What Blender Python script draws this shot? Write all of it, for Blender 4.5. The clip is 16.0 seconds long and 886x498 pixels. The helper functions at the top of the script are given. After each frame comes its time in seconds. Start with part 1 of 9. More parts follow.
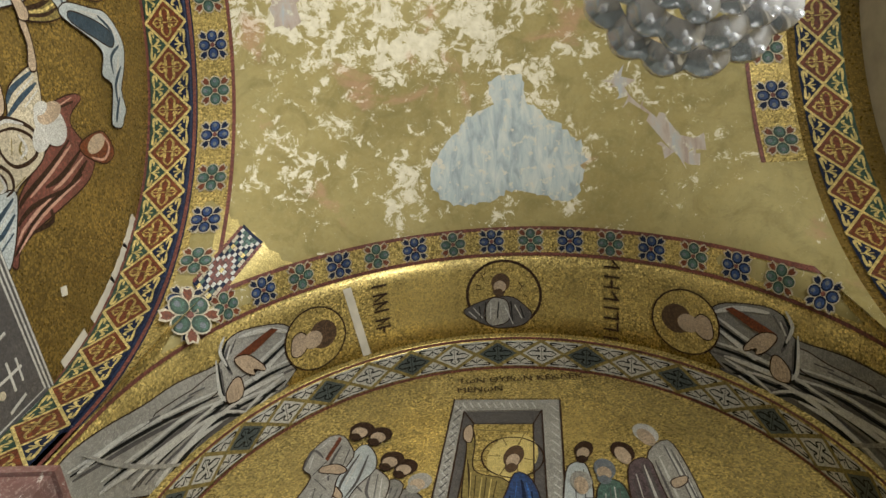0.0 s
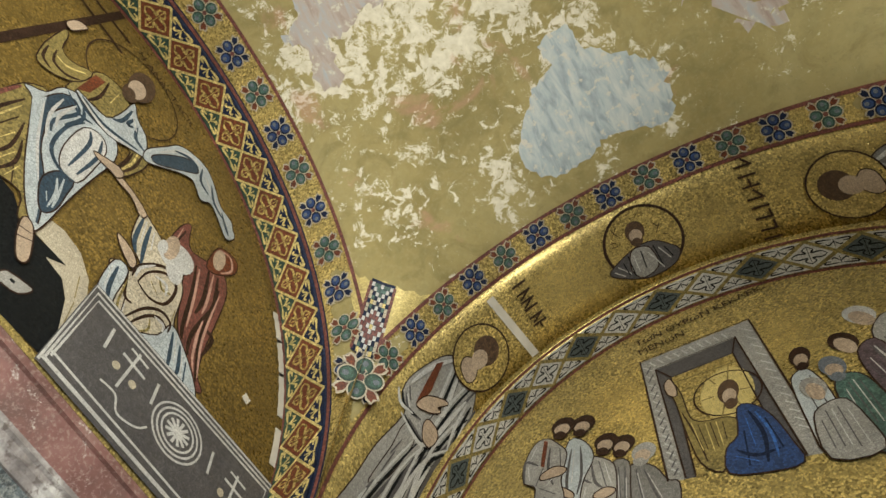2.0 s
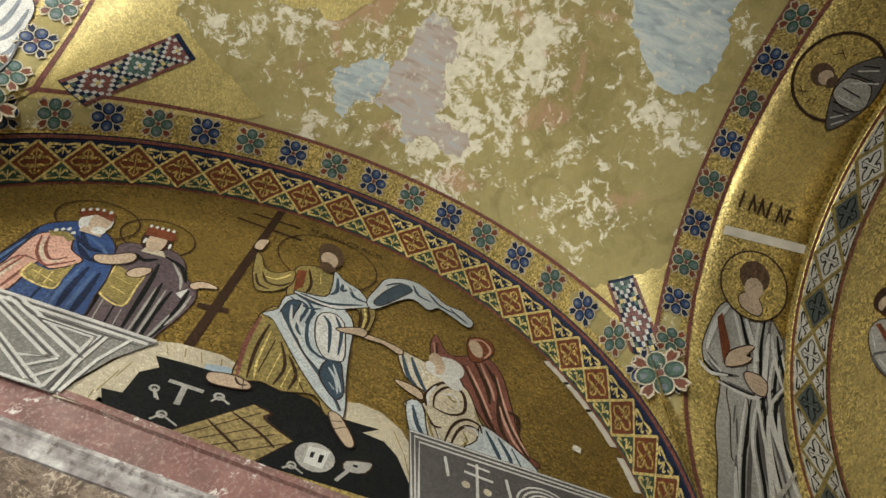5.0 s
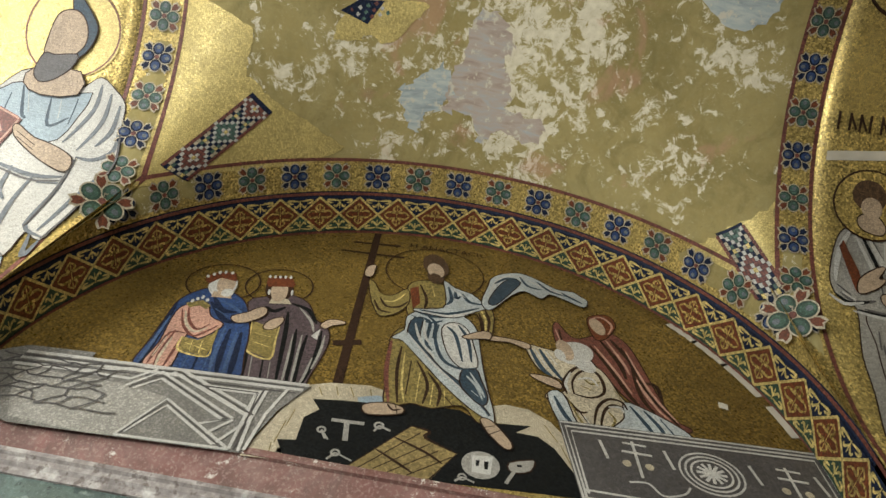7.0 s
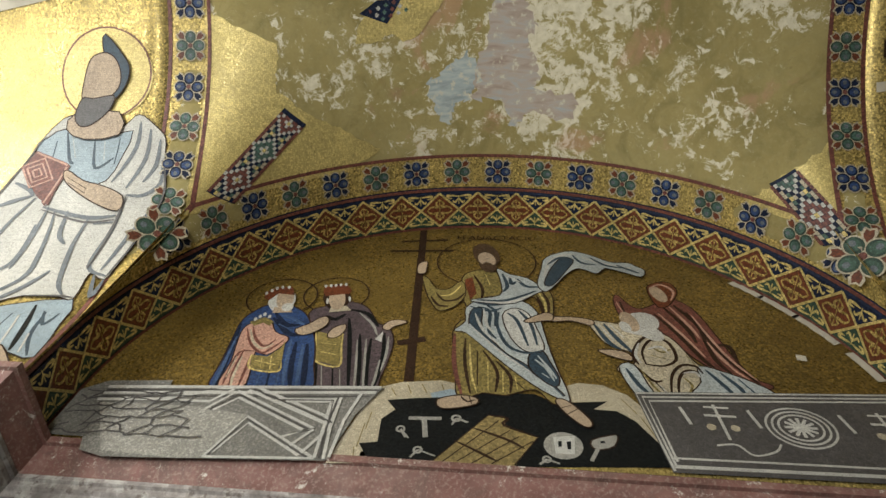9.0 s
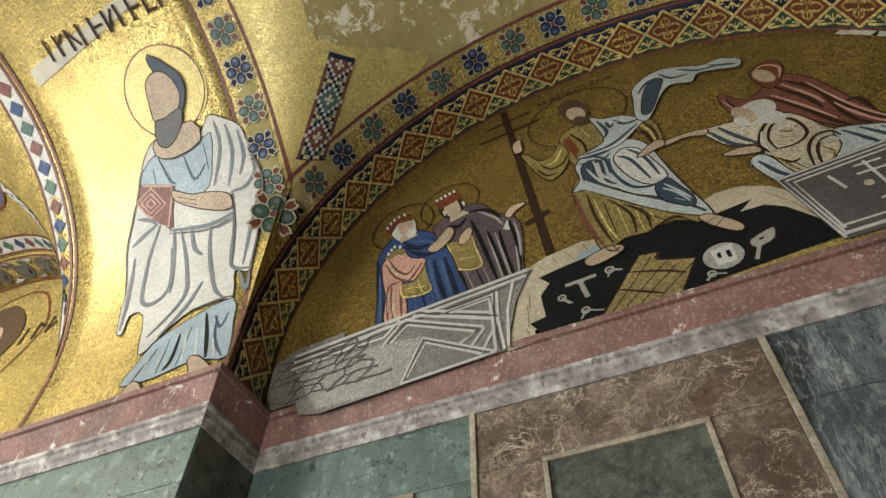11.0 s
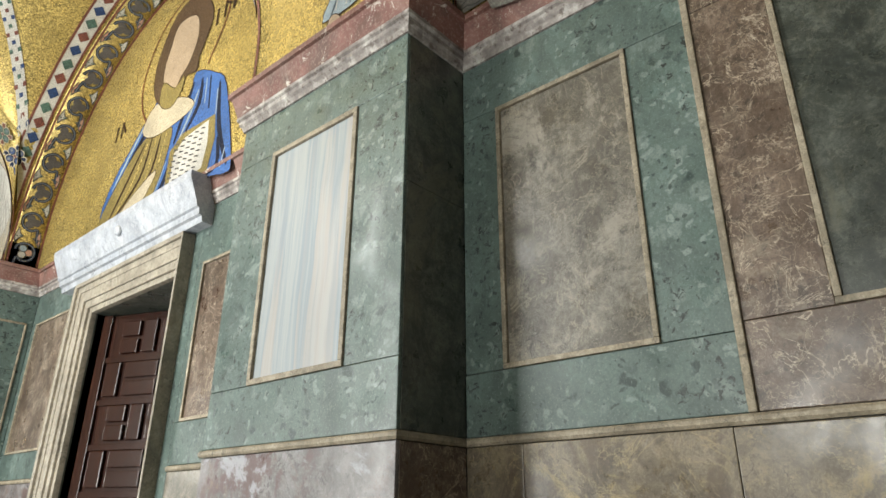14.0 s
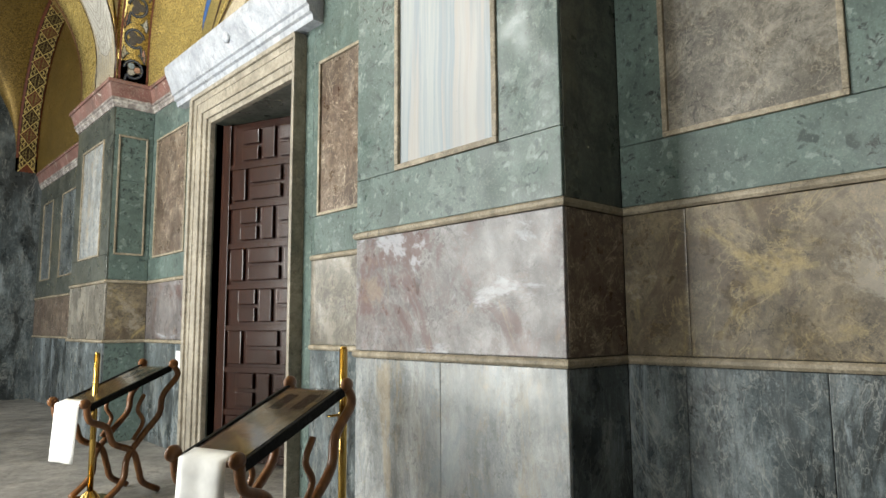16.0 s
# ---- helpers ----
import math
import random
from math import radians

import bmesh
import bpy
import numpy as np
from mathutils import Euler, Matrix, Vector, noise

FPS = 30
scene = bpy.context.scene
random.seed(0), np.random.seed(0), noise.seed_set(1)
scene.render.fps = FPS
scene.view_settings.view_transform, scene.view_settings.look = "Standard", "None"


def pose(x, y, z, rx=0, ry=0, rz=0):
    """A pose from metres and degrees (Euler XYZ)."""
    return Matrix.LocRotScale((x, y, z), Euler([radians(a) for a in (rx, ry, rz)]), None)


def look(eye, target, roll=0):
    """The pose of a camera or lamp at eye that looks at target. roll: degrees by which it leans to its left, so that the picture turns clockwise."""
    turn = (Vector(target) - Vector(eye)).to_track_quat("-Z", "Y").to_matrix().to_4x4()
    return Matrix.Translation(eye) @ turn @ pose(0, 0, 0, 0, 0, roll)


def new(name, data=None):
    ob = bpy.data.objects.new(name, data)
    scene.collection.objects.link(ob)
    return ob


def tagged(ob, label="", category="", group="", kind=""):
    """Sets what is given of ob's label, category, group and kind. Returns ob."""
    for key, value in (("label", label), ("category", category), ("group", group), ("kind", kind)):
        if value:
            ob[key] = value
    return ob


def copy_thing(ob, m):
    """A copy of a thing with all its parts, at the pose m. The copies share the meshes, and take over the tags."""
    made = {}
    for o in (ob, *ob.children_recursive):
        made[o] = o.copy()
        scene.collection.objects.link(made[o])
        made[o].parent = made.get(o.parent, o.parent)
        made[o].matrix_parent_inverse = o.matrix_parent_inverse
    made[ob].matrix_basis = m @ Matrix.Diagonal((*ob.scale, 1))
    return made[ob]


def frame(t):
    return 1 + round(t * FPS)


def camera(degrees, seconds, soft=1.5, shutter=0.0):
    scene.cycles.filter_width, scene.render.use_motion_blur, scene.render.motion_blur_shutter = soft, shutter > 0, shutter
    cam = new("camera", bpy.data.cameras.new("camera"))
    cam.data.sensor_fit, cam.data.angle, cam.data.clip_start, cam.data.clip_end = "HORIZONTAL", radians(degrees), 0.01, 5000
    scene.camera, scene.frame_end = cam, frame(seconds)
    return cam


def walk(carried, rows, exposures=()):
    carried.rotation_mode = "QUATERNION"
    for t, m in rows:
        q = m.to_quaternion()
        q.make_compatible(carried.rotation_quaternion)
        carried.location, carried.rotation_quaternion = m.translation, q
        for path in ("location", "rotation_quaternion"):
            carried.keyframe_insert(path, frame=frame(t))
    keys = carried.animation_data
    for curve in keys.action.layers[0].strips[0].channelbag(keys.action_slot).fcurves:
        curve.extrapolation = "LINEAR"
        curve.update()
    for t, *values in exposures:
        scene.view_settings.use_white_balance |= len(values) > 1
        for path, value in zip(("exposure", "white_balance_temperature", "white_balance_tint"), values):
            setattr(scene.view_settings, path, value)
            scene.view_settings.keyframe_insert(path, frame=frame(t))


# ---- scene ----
cam = camera(68.2, 16.0)
PATH = [
    (0, (-0.255, 0.412, 1.953), (-0.415, 1.112, 3.819), 8.9),
    (0.5, (-0.272, 0.506, 1.942), (-0.498, 1.17, 3.815), 9.1),
    (1, (-0.295, 0.554, 1.948), (-0.59, 1.182, 3.824), 9.4),
    (1.5, (-0.365, 0.575, 1.961), (-0.729, 1.161, 3.838), 9.4),
    (2, (-0.403, 0.559, 1.962), (-0.856, 1.096, 3.835), 10.8),
    (2.5, (-0.394, 0.543, 1.968), (-0.943, 1.016, 3.832), 12.5),
    (3, (-0.398, 0.532, 1.966), (-1.021, 0.931, 3.824), 13.7),
    (3.5, (-0.375, 0.518, 1.965), (-1.073, 0.833, 3.813), 14.9),
    (4, (-0.364, 0.503, 1.964), (-1.107, 0.736, 3.806), 15.7),
    (4.5, (-0.392, 0.446, 1.958), (-1.156, 0.612, 3.799), 15.4),
    (5, (-0.387, 0.363, 1.949), (-1.178, 0.463, 3.783), 15.3),
    (5.2, (-0.373, 0.327, 1.948), (-1.177, 0.404, 3.777), 15.1),
    (7.3, (-0.266, 0.111, 1.891), (-1.177, 0.005, 3.669), 14.0),
    (7.5, (-0.269, 0.106, 1.892), (-1.181, -0.013, 3.668), 13.9),
    (8, (-0.281, 0.112, 1.888), (-1.196, -0.041, 3.66), 13.6),
    (8.2, (-0.289, 0.108, 1.89), (-1.206, -0.054, 3.66), 13.4),
    (10.3, (-0.261, -0.063, 1.85), (-1.291, -0.413, 3.528), 4.1),
    (10.5, (-0.25, -0.06, 1.844), (-1.309, -0.455, 3.493), 1.6),
    (11, (-0.255, -0.072, 1.818), (-1.383, -0.585, 3.388), 0.7),
    (11.5, (-0.272, -0.107, 1.775), (-1.472, -0.738, 3.245), 0.3),
    (12, (-0.309, -0.143, 1.724), (-1.575, -0.897, 3.076), -0.0),
    (12.5, (-0.331, -0.171, 1.658), (-1.647, -1.053, 2.877), -0.2),
    (13, (-0.326, -0.178, 1.576), (-1.678, -1.172, 2.664), 0.2),
    (13.5, (-0.299, -0.206, 1.516), (-1.685, -1.308, 2.447), 0.2),
    (14, (-0.26, -0.305, 1.444), (-1.655, -1.519, 2.204), 0.2),
    (14.5, (-0.185, -0.434, 1.371), (-1.57, -1.748, 1.966), 0.1),
    (15, (-0.095, -0.511, 1.317), (-1.466, -1.898, 1.76), -0.0),
    (15.5, (-0.043, -0.549, 1.277), (-1.405, -1.978, 1.596), -0.3),
    (16, (-0.01, -0.595, 1.25), (-1.358, -2.055, 1.479), -0.4),
]
walk(cam, [(t, look(eye, target, roll)) for t, eye, target, roll in PATH],
     [(0, 0.84), (2, 0.84), (4.5, 0.62), (8, 0.17), (11, 0.06), (14.5, 0.03), (16, 0.07)])

# ---- world and light ----
world = bpy.data.worlds.new("sky")
scene.world = world
world.use_nodes = True
_wn = world.node_tree.nodes
_sky = _wn.new("ShaderNodeTexSky")
_sky.sky_type, _sky.sun_disc = "NISHITA", False
_sky.sun_elevation, _sky.sun_rotation = radians(40), radians(100)
_wn["Background"].inputs["Strength"].default_value = 0.12
world.node_tree.links.new(_sky.outputs[0], _wn["Background"].inputs["Color"])

# ---- plan, in metres ----
XF, XE, XL = -2.16, -2.60, -2.506  # pier fronts, the wall behind them, the lunettes
YN, YS, YC = -2.20, 2.135, -0.05    # the south bay, and its middle
XC = -0.28                          # middle of the bays across
XW = 2 * XC - XF                    # western pier fronts
XWW = XW + 0.44
ZK, ZC = 4.03, 4.353                # top of the cornice, springing of the arches
ZB = 3.75                           # underside of the cornice
Z1, Z2 = 1.75, 1.09                 # the two fillets of the dado
RA, RB = 2.115, 1.88                # radii of the wall arches and of the cross arches
YP = -3.65                          # far side of the pier between the bays
YB1, YL, RS = 2.70, 2.97, 1.83      # end of the wide soffit, end lunette, radius of the narrow band
YD0, YD1 = -8.40, -9.90             # the pier beyond the door
YDC, RD = -6.025, 2.375             # middle and radius of the arch over the door
YEND = -14.2


def area(name, at, to, sx, sy, watts, colour):
    lamp = bpy.data.lights.new(name, "AREA")
    lamp.shape, lamp.size, lamp.size_y, lamp.energy, lamp.color = "RECTANGLE", sx, sy, watts, colour
    ob = new(name, lamp)
    ob.matrix_world = look(at, to)
    return ob


area("daylight_entrance", (XWW + 0.1, -6.05, 1.9), (XE, -6.05, 1.9), 2.2, 3.4, 370, (0.965, 0.98, 0.94))
area("daylight_lunette", (XWW + 0.1, -6.05, 5.1), (XE + 0.8, -5.2, 6.6), 2.4, 1.5, 290, (0.965, 0.98, 0.94))
# added fill lamps for the south and far bays; no window is known there
area("daylight_window", (XWW + 0.1, -1.55, 2.3), (XC - 0.3, 0.8, 5.6), 1.1, 2.2, 195, (0.965, 0.98, 0.94))
area("daylight_far_window", (XWW + 0.1, -12.05, 2.4), (XE, -12.05, 2.6), 1.4, 2.2, 170, (0.965, 0.98, 0.94))

# ---- materials ----
def rgb(c):
    return (*c, 1.0) if len(c) == 3 else c


class Mat:
    """A small builder of node materials."""
    def __init__(self, name, rough=0.6, metal=0.0, spec=0.4):
        self.m = bpy.data.materials.new(name)
        self.m.use_nodes = True
        self.t = self.m.node_tree
        self.b = self.t.nodes["Principled BSDF"]
        self.b.inputs["Roughness"].default_value = rough
        self.b.inputs["Metallic"].default_value = metal
        self.b.inputs["Specular IOR Level"].default_value = spec
        self.geo = self.t.nodes.new("ShaderNodeNewGeometry")
        self.pos = self.geo.outputs["Position"]

    def node(self, kind, **inputs):
        n = self.t.nodes.new(kind)
        for k, v in inputs.items():
            self.put(n.inputs[k.replace("_", " ")], v)
        return n

    def put(self, socket, v):
        if isinstance(v, bpy.types.NodeSocket):
            self.t.links.new(v, socket)
        else:
            socket.default_value = v

    def scaled(self, v):
        n = self.node("ShaderNodeVectorMath", Vector=self.pos)
        n.operation = "MULTIPLY"
        n.inputs[1].default_value = v
        return n.outputs[0]

    def noise(self, scale, detail=4.0, rough=0.55, distortion=0.0, at=None):
        return self.node("ShaderNodeTexNoise", Vector=at or self.pos, Scale=scale, Detail=detail, Roughness=rough, Distortion=distortion).outputs["Fac"]

    def ramp(self, fac, *stops):
        n = self.node("ShaderNodeValToRGB", Fac=fac)
        e = n.color_ramp.elements
        while len(e) < len(stops):
            e.new(0.5)
        for el, (p, c) in zip(e, stops):
            el.position, el.color = p, rgb(c if not isinstance(c, (int, float)) else (c, c, c))
        return n.outputs["Color"]

    def mix(self, fac, a, b, how="MIX"):
        n = self.t.nodes.new("ShaderNodeMix")
        n.data_type, n.blend_type = "RGBA", how
        self.put(n.inputs[0], fac)
        self.put(n.inputs[6], a if isinstance(a, bpy.types.NodeSocket) else rgb(a))
        self.put(n.inputs[7], b if isinstance(b, bpy.types.NodeSocket) else rgb(b))
        return n.outputs[2]

    def math(self, op, a, b=0.5):
        n = self.t.nodes.new("ShaderNodeMath")
        n.operation = op
        self.put(n.inputs[0], a)
        self.put(n.inputs[1], b)
        return n.outputs[0]

    def bump(self, height, strength=0.3, distance=0.01):
        n = self.node("ShaderNodeBump", Height=height, Strength=strength, Distance=distance)
        self.put(self.b.inputs["Normal"], n.outputs[0])

    def colour(self, c):
        self.put(self.b.inputs["Base Color"], c)
        return self.m


def shade(c, k):
    return tuple(min(1.0, x * k) for x in c)


def tesserae(name, colour, metal=0.0, rough=0.5, spread=0.6, size=84.0):
    """Mosaic of small cubes: each cube a slightly different tone and tilt, dark joints, broad patches that paint in
    uneven shading and gloss.
    """
    k = Mat(name, rough, metal, 0.12 if sum(colour) < 0.1 else 0.35)
    cell = k.node("ShaderNodeTexVoronoi", Vector=k.pos, Scale=size, Randomness=0.75)
    edge = k.node("ShaderNodeTexVoronoi", Vector=k.pos, Scale=size, Randomness=0.75)
    edge.feature = "DISTANCE_TO_EDGE"
    tone = k.node("ShaderNodeSeparateColor", Color=cell.outputs["Color"])
    c = k.ramp(tone.outputs[0], (0.0, shade(colour, 1 - spread)), (0.55, colour), (1.0, shade(colour, 1 + spread)))
    # darker, then lighter drifts: shading and glossy reflection put into the colour
    c = k.mix(k.ramp(k.noise(2.3, 6, 0.6, 0.5), (0.36, 0.0), (0.70, 0.7)), c, shade(colour, 0.55))
    c = k.mix(k.ramp(k.noise(1.1, 4, 0.5, 0.8), (0.48, 0.0), (0.72, 0.5)), c, shade(colour, 1.35))
    c = k.mix(k.ramp(k.noise(14.0, 3), (0.55, 0.0), (0.8, 0.35)), c, shade(colour, 1.25))
    c = k.mix(k.ramp(edge.outputs["Distance"], (0.0, 0.66), (0.12, 0.0)), c, shade(colour, 0.28))
    h = k.math("ADD", k.math("MULTIPLY", tone.outputs[1], 0.6), k.math("MINIMUM", edge.outputs["Distance"], 0.12))
    k.bump(h, 0.6 if metal else 0.35, 0.005)
    k.put(k.b.inputs["Roughness"], k.math("ADD", k.math("MULTIPLY", tone.outputs[2], 0.22), rough - 0.08))
    return k.colour(c)


# the wide tone spread of the golds also paints in their glitter
GOLD = tesserae("gold_mosaic", (0.50, 0.375, 0.125), 0.45, 0.30, 0.75)
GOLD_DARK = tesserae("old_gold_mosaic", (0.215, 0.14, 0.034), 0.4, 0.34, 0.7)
GOLD_PALE = tesserae("pale_gold_mosaic", (0.58, 0.46, 0.17), 0.25, 0.35, 0.3)
M_RED = tesserae("red_mosaic", (0.15, 0.05, 0.036))
M_RUST = tesserae("rust_mosaic", (0.13, 0.034, 0.012))
M_BLACK = tesserae("black_mosaic", (0.008, 0.009, 0.009), 0, 0.55)
M_NAVY = tesserae("navy_mosaic", (0.012, 0.018, 0.04))
M_BLUE = tesserae("blue_mosaic", (0.020, 0.047, 0.13))
M_SKY = tesserae("sky_blue_mosaic", (0.29, 0.36, 0.40), 0, 0.5, 0.18)
M_PALE = tesserae("pale_blue_white_mosaic", (0.40, 0.43, 0.42), 0, 0.5, 0.15)
M_STEEL = tesserae("steel_blue_mosaic", (0.028, 0.052, 0.075), 0, 0.5, 0.35)
M_MIST = tesserae("mist_grey_mosaic", (0.13, 0.145, 0.16), 0, 0.5, 0.3)
M_STONE = tesserae("stone_grey_mosaic", (0.19, 0.18, 0.16), 0, 0.5, 0.3)
M_GREEN = tesserae("green_mosaic", (0.05, 0.10, 0.07))
M_TEAL = tesserae("teal_mosaic", (0.062, 0.115, 0.092))
M_DKGREEN = tesserae("dark_green_mosaic", (0.025, 0.055, 0.035))
M_WHITE = tesserae("white_mosaic", (0.49, 0.475, 0.43), 0, 0.5, 0.16)
M_CREAM = tesserae("cream_mosaic", (0.44, 0.38, 0.27), 0, 0.5, 0.3)
M_GREY = tesserae("grey_mosaic", (0.30, 0.285, 0.25), 0, 0.5, 0.3)
M_SLATE = tesserae("slate_mosaic", (0.085, 0.078, 0.075), 0, 0.5, 0.3)
M_PLUM = tesserae("plum_mosaic", (0.085, 0.06, 0.065))
M_PINK = tesserae("pink_mosaic", (0.46, 0.26, 0.19), 0, 0.5, 0.3)
M_SKIN = tesserae("flesh_mosaic", (0.40, 0.30, 0.205), 0, 0.5, 0.3)
M_BROWN = tesserae("brown_mosaic", (0.035, 0.018, 0.011))
M_AZURE = tesserae("azure_mosaic", (0.035, 0.115, 0.34))
M_HAIR = tesserae("hair_brown_mosaic", (0.075, 0.042, 0.022))
M_YELLOW = tesserae("yellow_mosaic", (0.60, 0.47, 0.17), 0.2, 0.4)
M_DENIM = tesserae("denim_blue_mosaic", (0.05, 0.09, 0.18), 0, 0.5, 0.35)
M_TEALGREY = tesserae("teal_grey_mosaic", (0.06, 0.075, 0.075), 0, 0.5, 0.35)
M_STRAW = tesserae("straw_mosaic", (0.27, 0.20, 0.08), 0.1, 0.45)
M_OLIVE = tesserae("olive_mosaic", (0.21, 0.16, 0.05))


def plaster_material():
    """Ochre-green painted plaster, flaked off to a pale ground in drifts, with faint red and blue remains."""
    k = Mat("worn_fresco_plaster", 0.82, 0, 0.25)
    base = k.ramp(k.noise(1.1, 6, 0.6, 0.4), (0.25, (0.19, 0.15, 0.05)), (0.5, (0.285, 0.23, 0.09)), (0.78, (0.36, 0.30, 0.135)))
    base = k.mix(k.ramp(k.noise(9.0, 4), (0.45, 0.0), (0.75, 0.4)), base, (0.18, 0.165, 0.07))
    base = k.mix(k.ramp(k.noise(3.4, 8, 0.65, 1.4), (0.50, 0.0), (0.66, 0.45)), base, (0.14, 0.115, 0.04))
    base = k.mix(k.ramp(k.noise(34.0, 8, 0.75), (0.5, 0.0), (0.7, 0.35)), base, (0.36, 0.31, 0.16))
    # flaking gathers about the crown
    d = k.node("ShaderNodeVectorMath", Vector=k.pos)
    d.operation = "SUBTRACT"
    d.inputs[1].default_value = (XC - 0.25, YC + 0.15, 7.4)
    flat = k.node("ShaderNodeVectorMath", Vector=d.outputs[0])
    flat.operation = "MULTIPLY"
    flat.inputs[1].default_value = (1, 1, 0.0)
    ln = k.node("ShaderNodeVectorMath", Vector=flat.outputs[0])
    ln.operation = "LENGTH"
    reach = k.ramp(k.math("MULTIPLY", ln.outputs["Value"], 0.45), (0.10, 0.10), (0.45, 0.055), (0.80, 0.0), (1.0, 0.0))
    flake = k.math("ADD", k.math("MULTIPLY", k.noise(11.0, 15, 0.80, 0.5), 0.78), k.math("MULTIPLY", k.noise(2.6, 4, 0.6, 0.8), 0.42))
    flake = k.math("ADD", flake, reach)
    mask = k.ramp(flake, (0.676, 0.0), (0.684, 0.95))
    pale = k.ramp(k.noise(22.0, 3), (0.3, (0.50, 0.45, 0.32)), (0.7, (0.66, 0.61, 0.47)))
    c = k.mix(mask, base, pale)
    rem = k.math("ADD", k.noise(2.1, 5, 0.6, 0.6), reach)
    c = k.mix(k.ramp(rem, (0.64, 0.0), (0.72, 0.4)), c, (0.44, 0.22, 0.16))
    c = k.mix(k.ramp(k.noise(60.0, 2), (0.6, 0.0), (0.75, 0.25)), c, (0.13, 0.11, 0.05))
    # fine scratches and chips in lighter and darker tones
    c = k.mix(k.ramp(k.noise(26.0, 14, 0.85, 0.8), (0.61, 0.0), (0.64, 0.35)), c, (0.55, 0.50, 0.37))
    c = k.mix(k.ramp(k.noise(19.0, 14, 0.85, 1.2), (0.61, 0.0), (0.64, 0.5)), c, (0.11, 0.09, 0.035))
    k.bump(k.math("ADD", k.math("MULTIPLY", mask, -0.35), k.noise(3.5, 6)), 0.35, 0.012)
    return k.colour(c)


def marble(name, base, vein, pale, scale=3.0, veins=0.5, rough=0.28, blotch=0.5, stretch=(1, 1, 1), patches=()):
    """Old wall marble: cloudy blotches at several sizes, thin broken veins, grey dirt and scratches; each slab its own cut."""
    k = Mat(name, rough, 0, 0.4)
    info = k.t.nodes.new("ShaderNodeObjectInfo")
    off = k.node("ShaderNodeVectorMath", Vector=k.scaled(stretch))
    off.operation = "ADD"
    k.put(off.inputs[1], k.math("MULTIPLY", info.outputs["Random"], 37.0))
    p = off.outputs[0]
    c = k.ramp(k.noise(scale, 9, 0.68, 1.1, p), (0.28, shade(base, 0.55)), (0.47, base), (0.60, pale), (0.75, shade(pale, 1.2)))
    c = k.mix(k.ramp(k.noise(scale * 3.3, 9, 0.72, 1.6, p), (0.47, 0.0), (0.66, 0.75)), c, shade(base, 0.5))
    c = k.mix(k.ramp(k.noise(scale * 2.1, 8, 0.7, 2.2, p), (0.52, 0.0), (0.68, 0.6)), c, shade(pale, 1.25))
    c = k.mix(k.ramp(k.noise(scale * 16, 6, 0.75, 0.6, p), (0.50, 0.0), (0.68, blotch)), c, shade(base, 0.35))
    warp = k.node("ShaderNodeVectorMath", Vector=p)
    warp.operation = "ADD"
    col = k.node("ShaderNodeTexNoise", Vector=p, Scale=scale * 1.7, Detail=7.0)
    k.put(warp.inputs[1], col.outputs["Color"])
    ve = k.node("ShaderNodeTexVoronoi", Vector=warp.outputs[0], Scale=scale * 1.9)
    ve.feature = "DISTANCE_TO_EDGE"
    c = k.mix(k.math("MULTIPLY", k.ramp(ve.outputs["Distance"], (0.0, veins), (0.03, 0.0)), k.ramp(k.noise(scale * 2.4, 5, 0.6, 0, p), (0.42, 0.0), (0.58, 1.0))), c, vein)
    c = k.mix(k.ramp(k.noise(1.3, 8, 0.7, 0.8), (0.45, 0.0), (0.70, 0.5)), c, shade(base, 0.42))
    c = k.mix(k.ramp(k.noise(3.1, 8, 0.72, 1.5, p), (0.58, 0.0), (0.70, 0.45)), c, vein)
    c = k.mix(k.ramp(k.noise(70.0, 4, 0.7), (0.62, 0.0), (0.72, 0.5)), c, shade(pale, 1.3))
    c = k.mix(k.ramp(k.noise(24.0, 8, 0.75, 1.0), (0.60, 0.0), (0.66, 0.65)), c, shade(base, 0.25))
    spots = k.math("MULTIPLY", k.ramp(k.noise(1.7, 6, 0.6, 0.7, p), (0.46, 0.0), (0.54, 1.0)), k.ramp(k.noise(24.0, 7, 0.68, 0.6), (0.575, 0.0), (0.60, min(0.9, blotch * 1.1))))
    c = k.mix(spots, c, (0.012, 0.013, 0.013))
    c = k.mix(k.ramp(k.noise(2.3, 8, 0.7, 0.6, k.scaled((2.4, 2.4, 0.5))), (0.53, 0.0), (0.64, 0.55)), c, shade(base, 0.45))
    c = k.mix(k.ramp(k.noise(130.0, 5, 0.8), (0.45, 0.0), (0.62, 0.45)), c, shade(base, 0.55))
    c = k.mix(k.ramp(k.noise(95.0, 6, 0.8), (0.55, 0.0), (0.66, 0.5)), c, shade(pale, 1.3))
    c = k.mix(k.ramp(k.noise(2.7, 12, 0.8, 0.3, p), (0.54, 0.0), (0.59, blotch * 1.3)), c, shade(base, 0.4))
    c = k.mix(k.ramp(k.noise(3.6, 12, 0.8, 0.25, p), (0.55, 0.0), (0.62, blotch * 0.8)), c, shade(vein, 0.75))
    c = k.mix(k.ramp(k.noise(7.0, 12, 0.82, 0.2, p), (0.55, 0.0), (0.60, blotch * 0.7)), c, shade(pale, 1.2))
    crack = k.node("ShaderNodeTexVoronoi", Vector=warp.outputs[0], Scale=1.6)
    crack.feature = "DISTANCE_TO_EDGE"
    c = k.mix(k.math("MULTIPLY", k.ramp(crack.outputs["Distance"], (0.0, 0.9), (0.007, 0.0)), k.ramp(k.noise(1.9, 4, 0.6, 0, p), (0.50, 0.0), (0.56, 1.0))), c, (0.02, 0.018, 0.016))
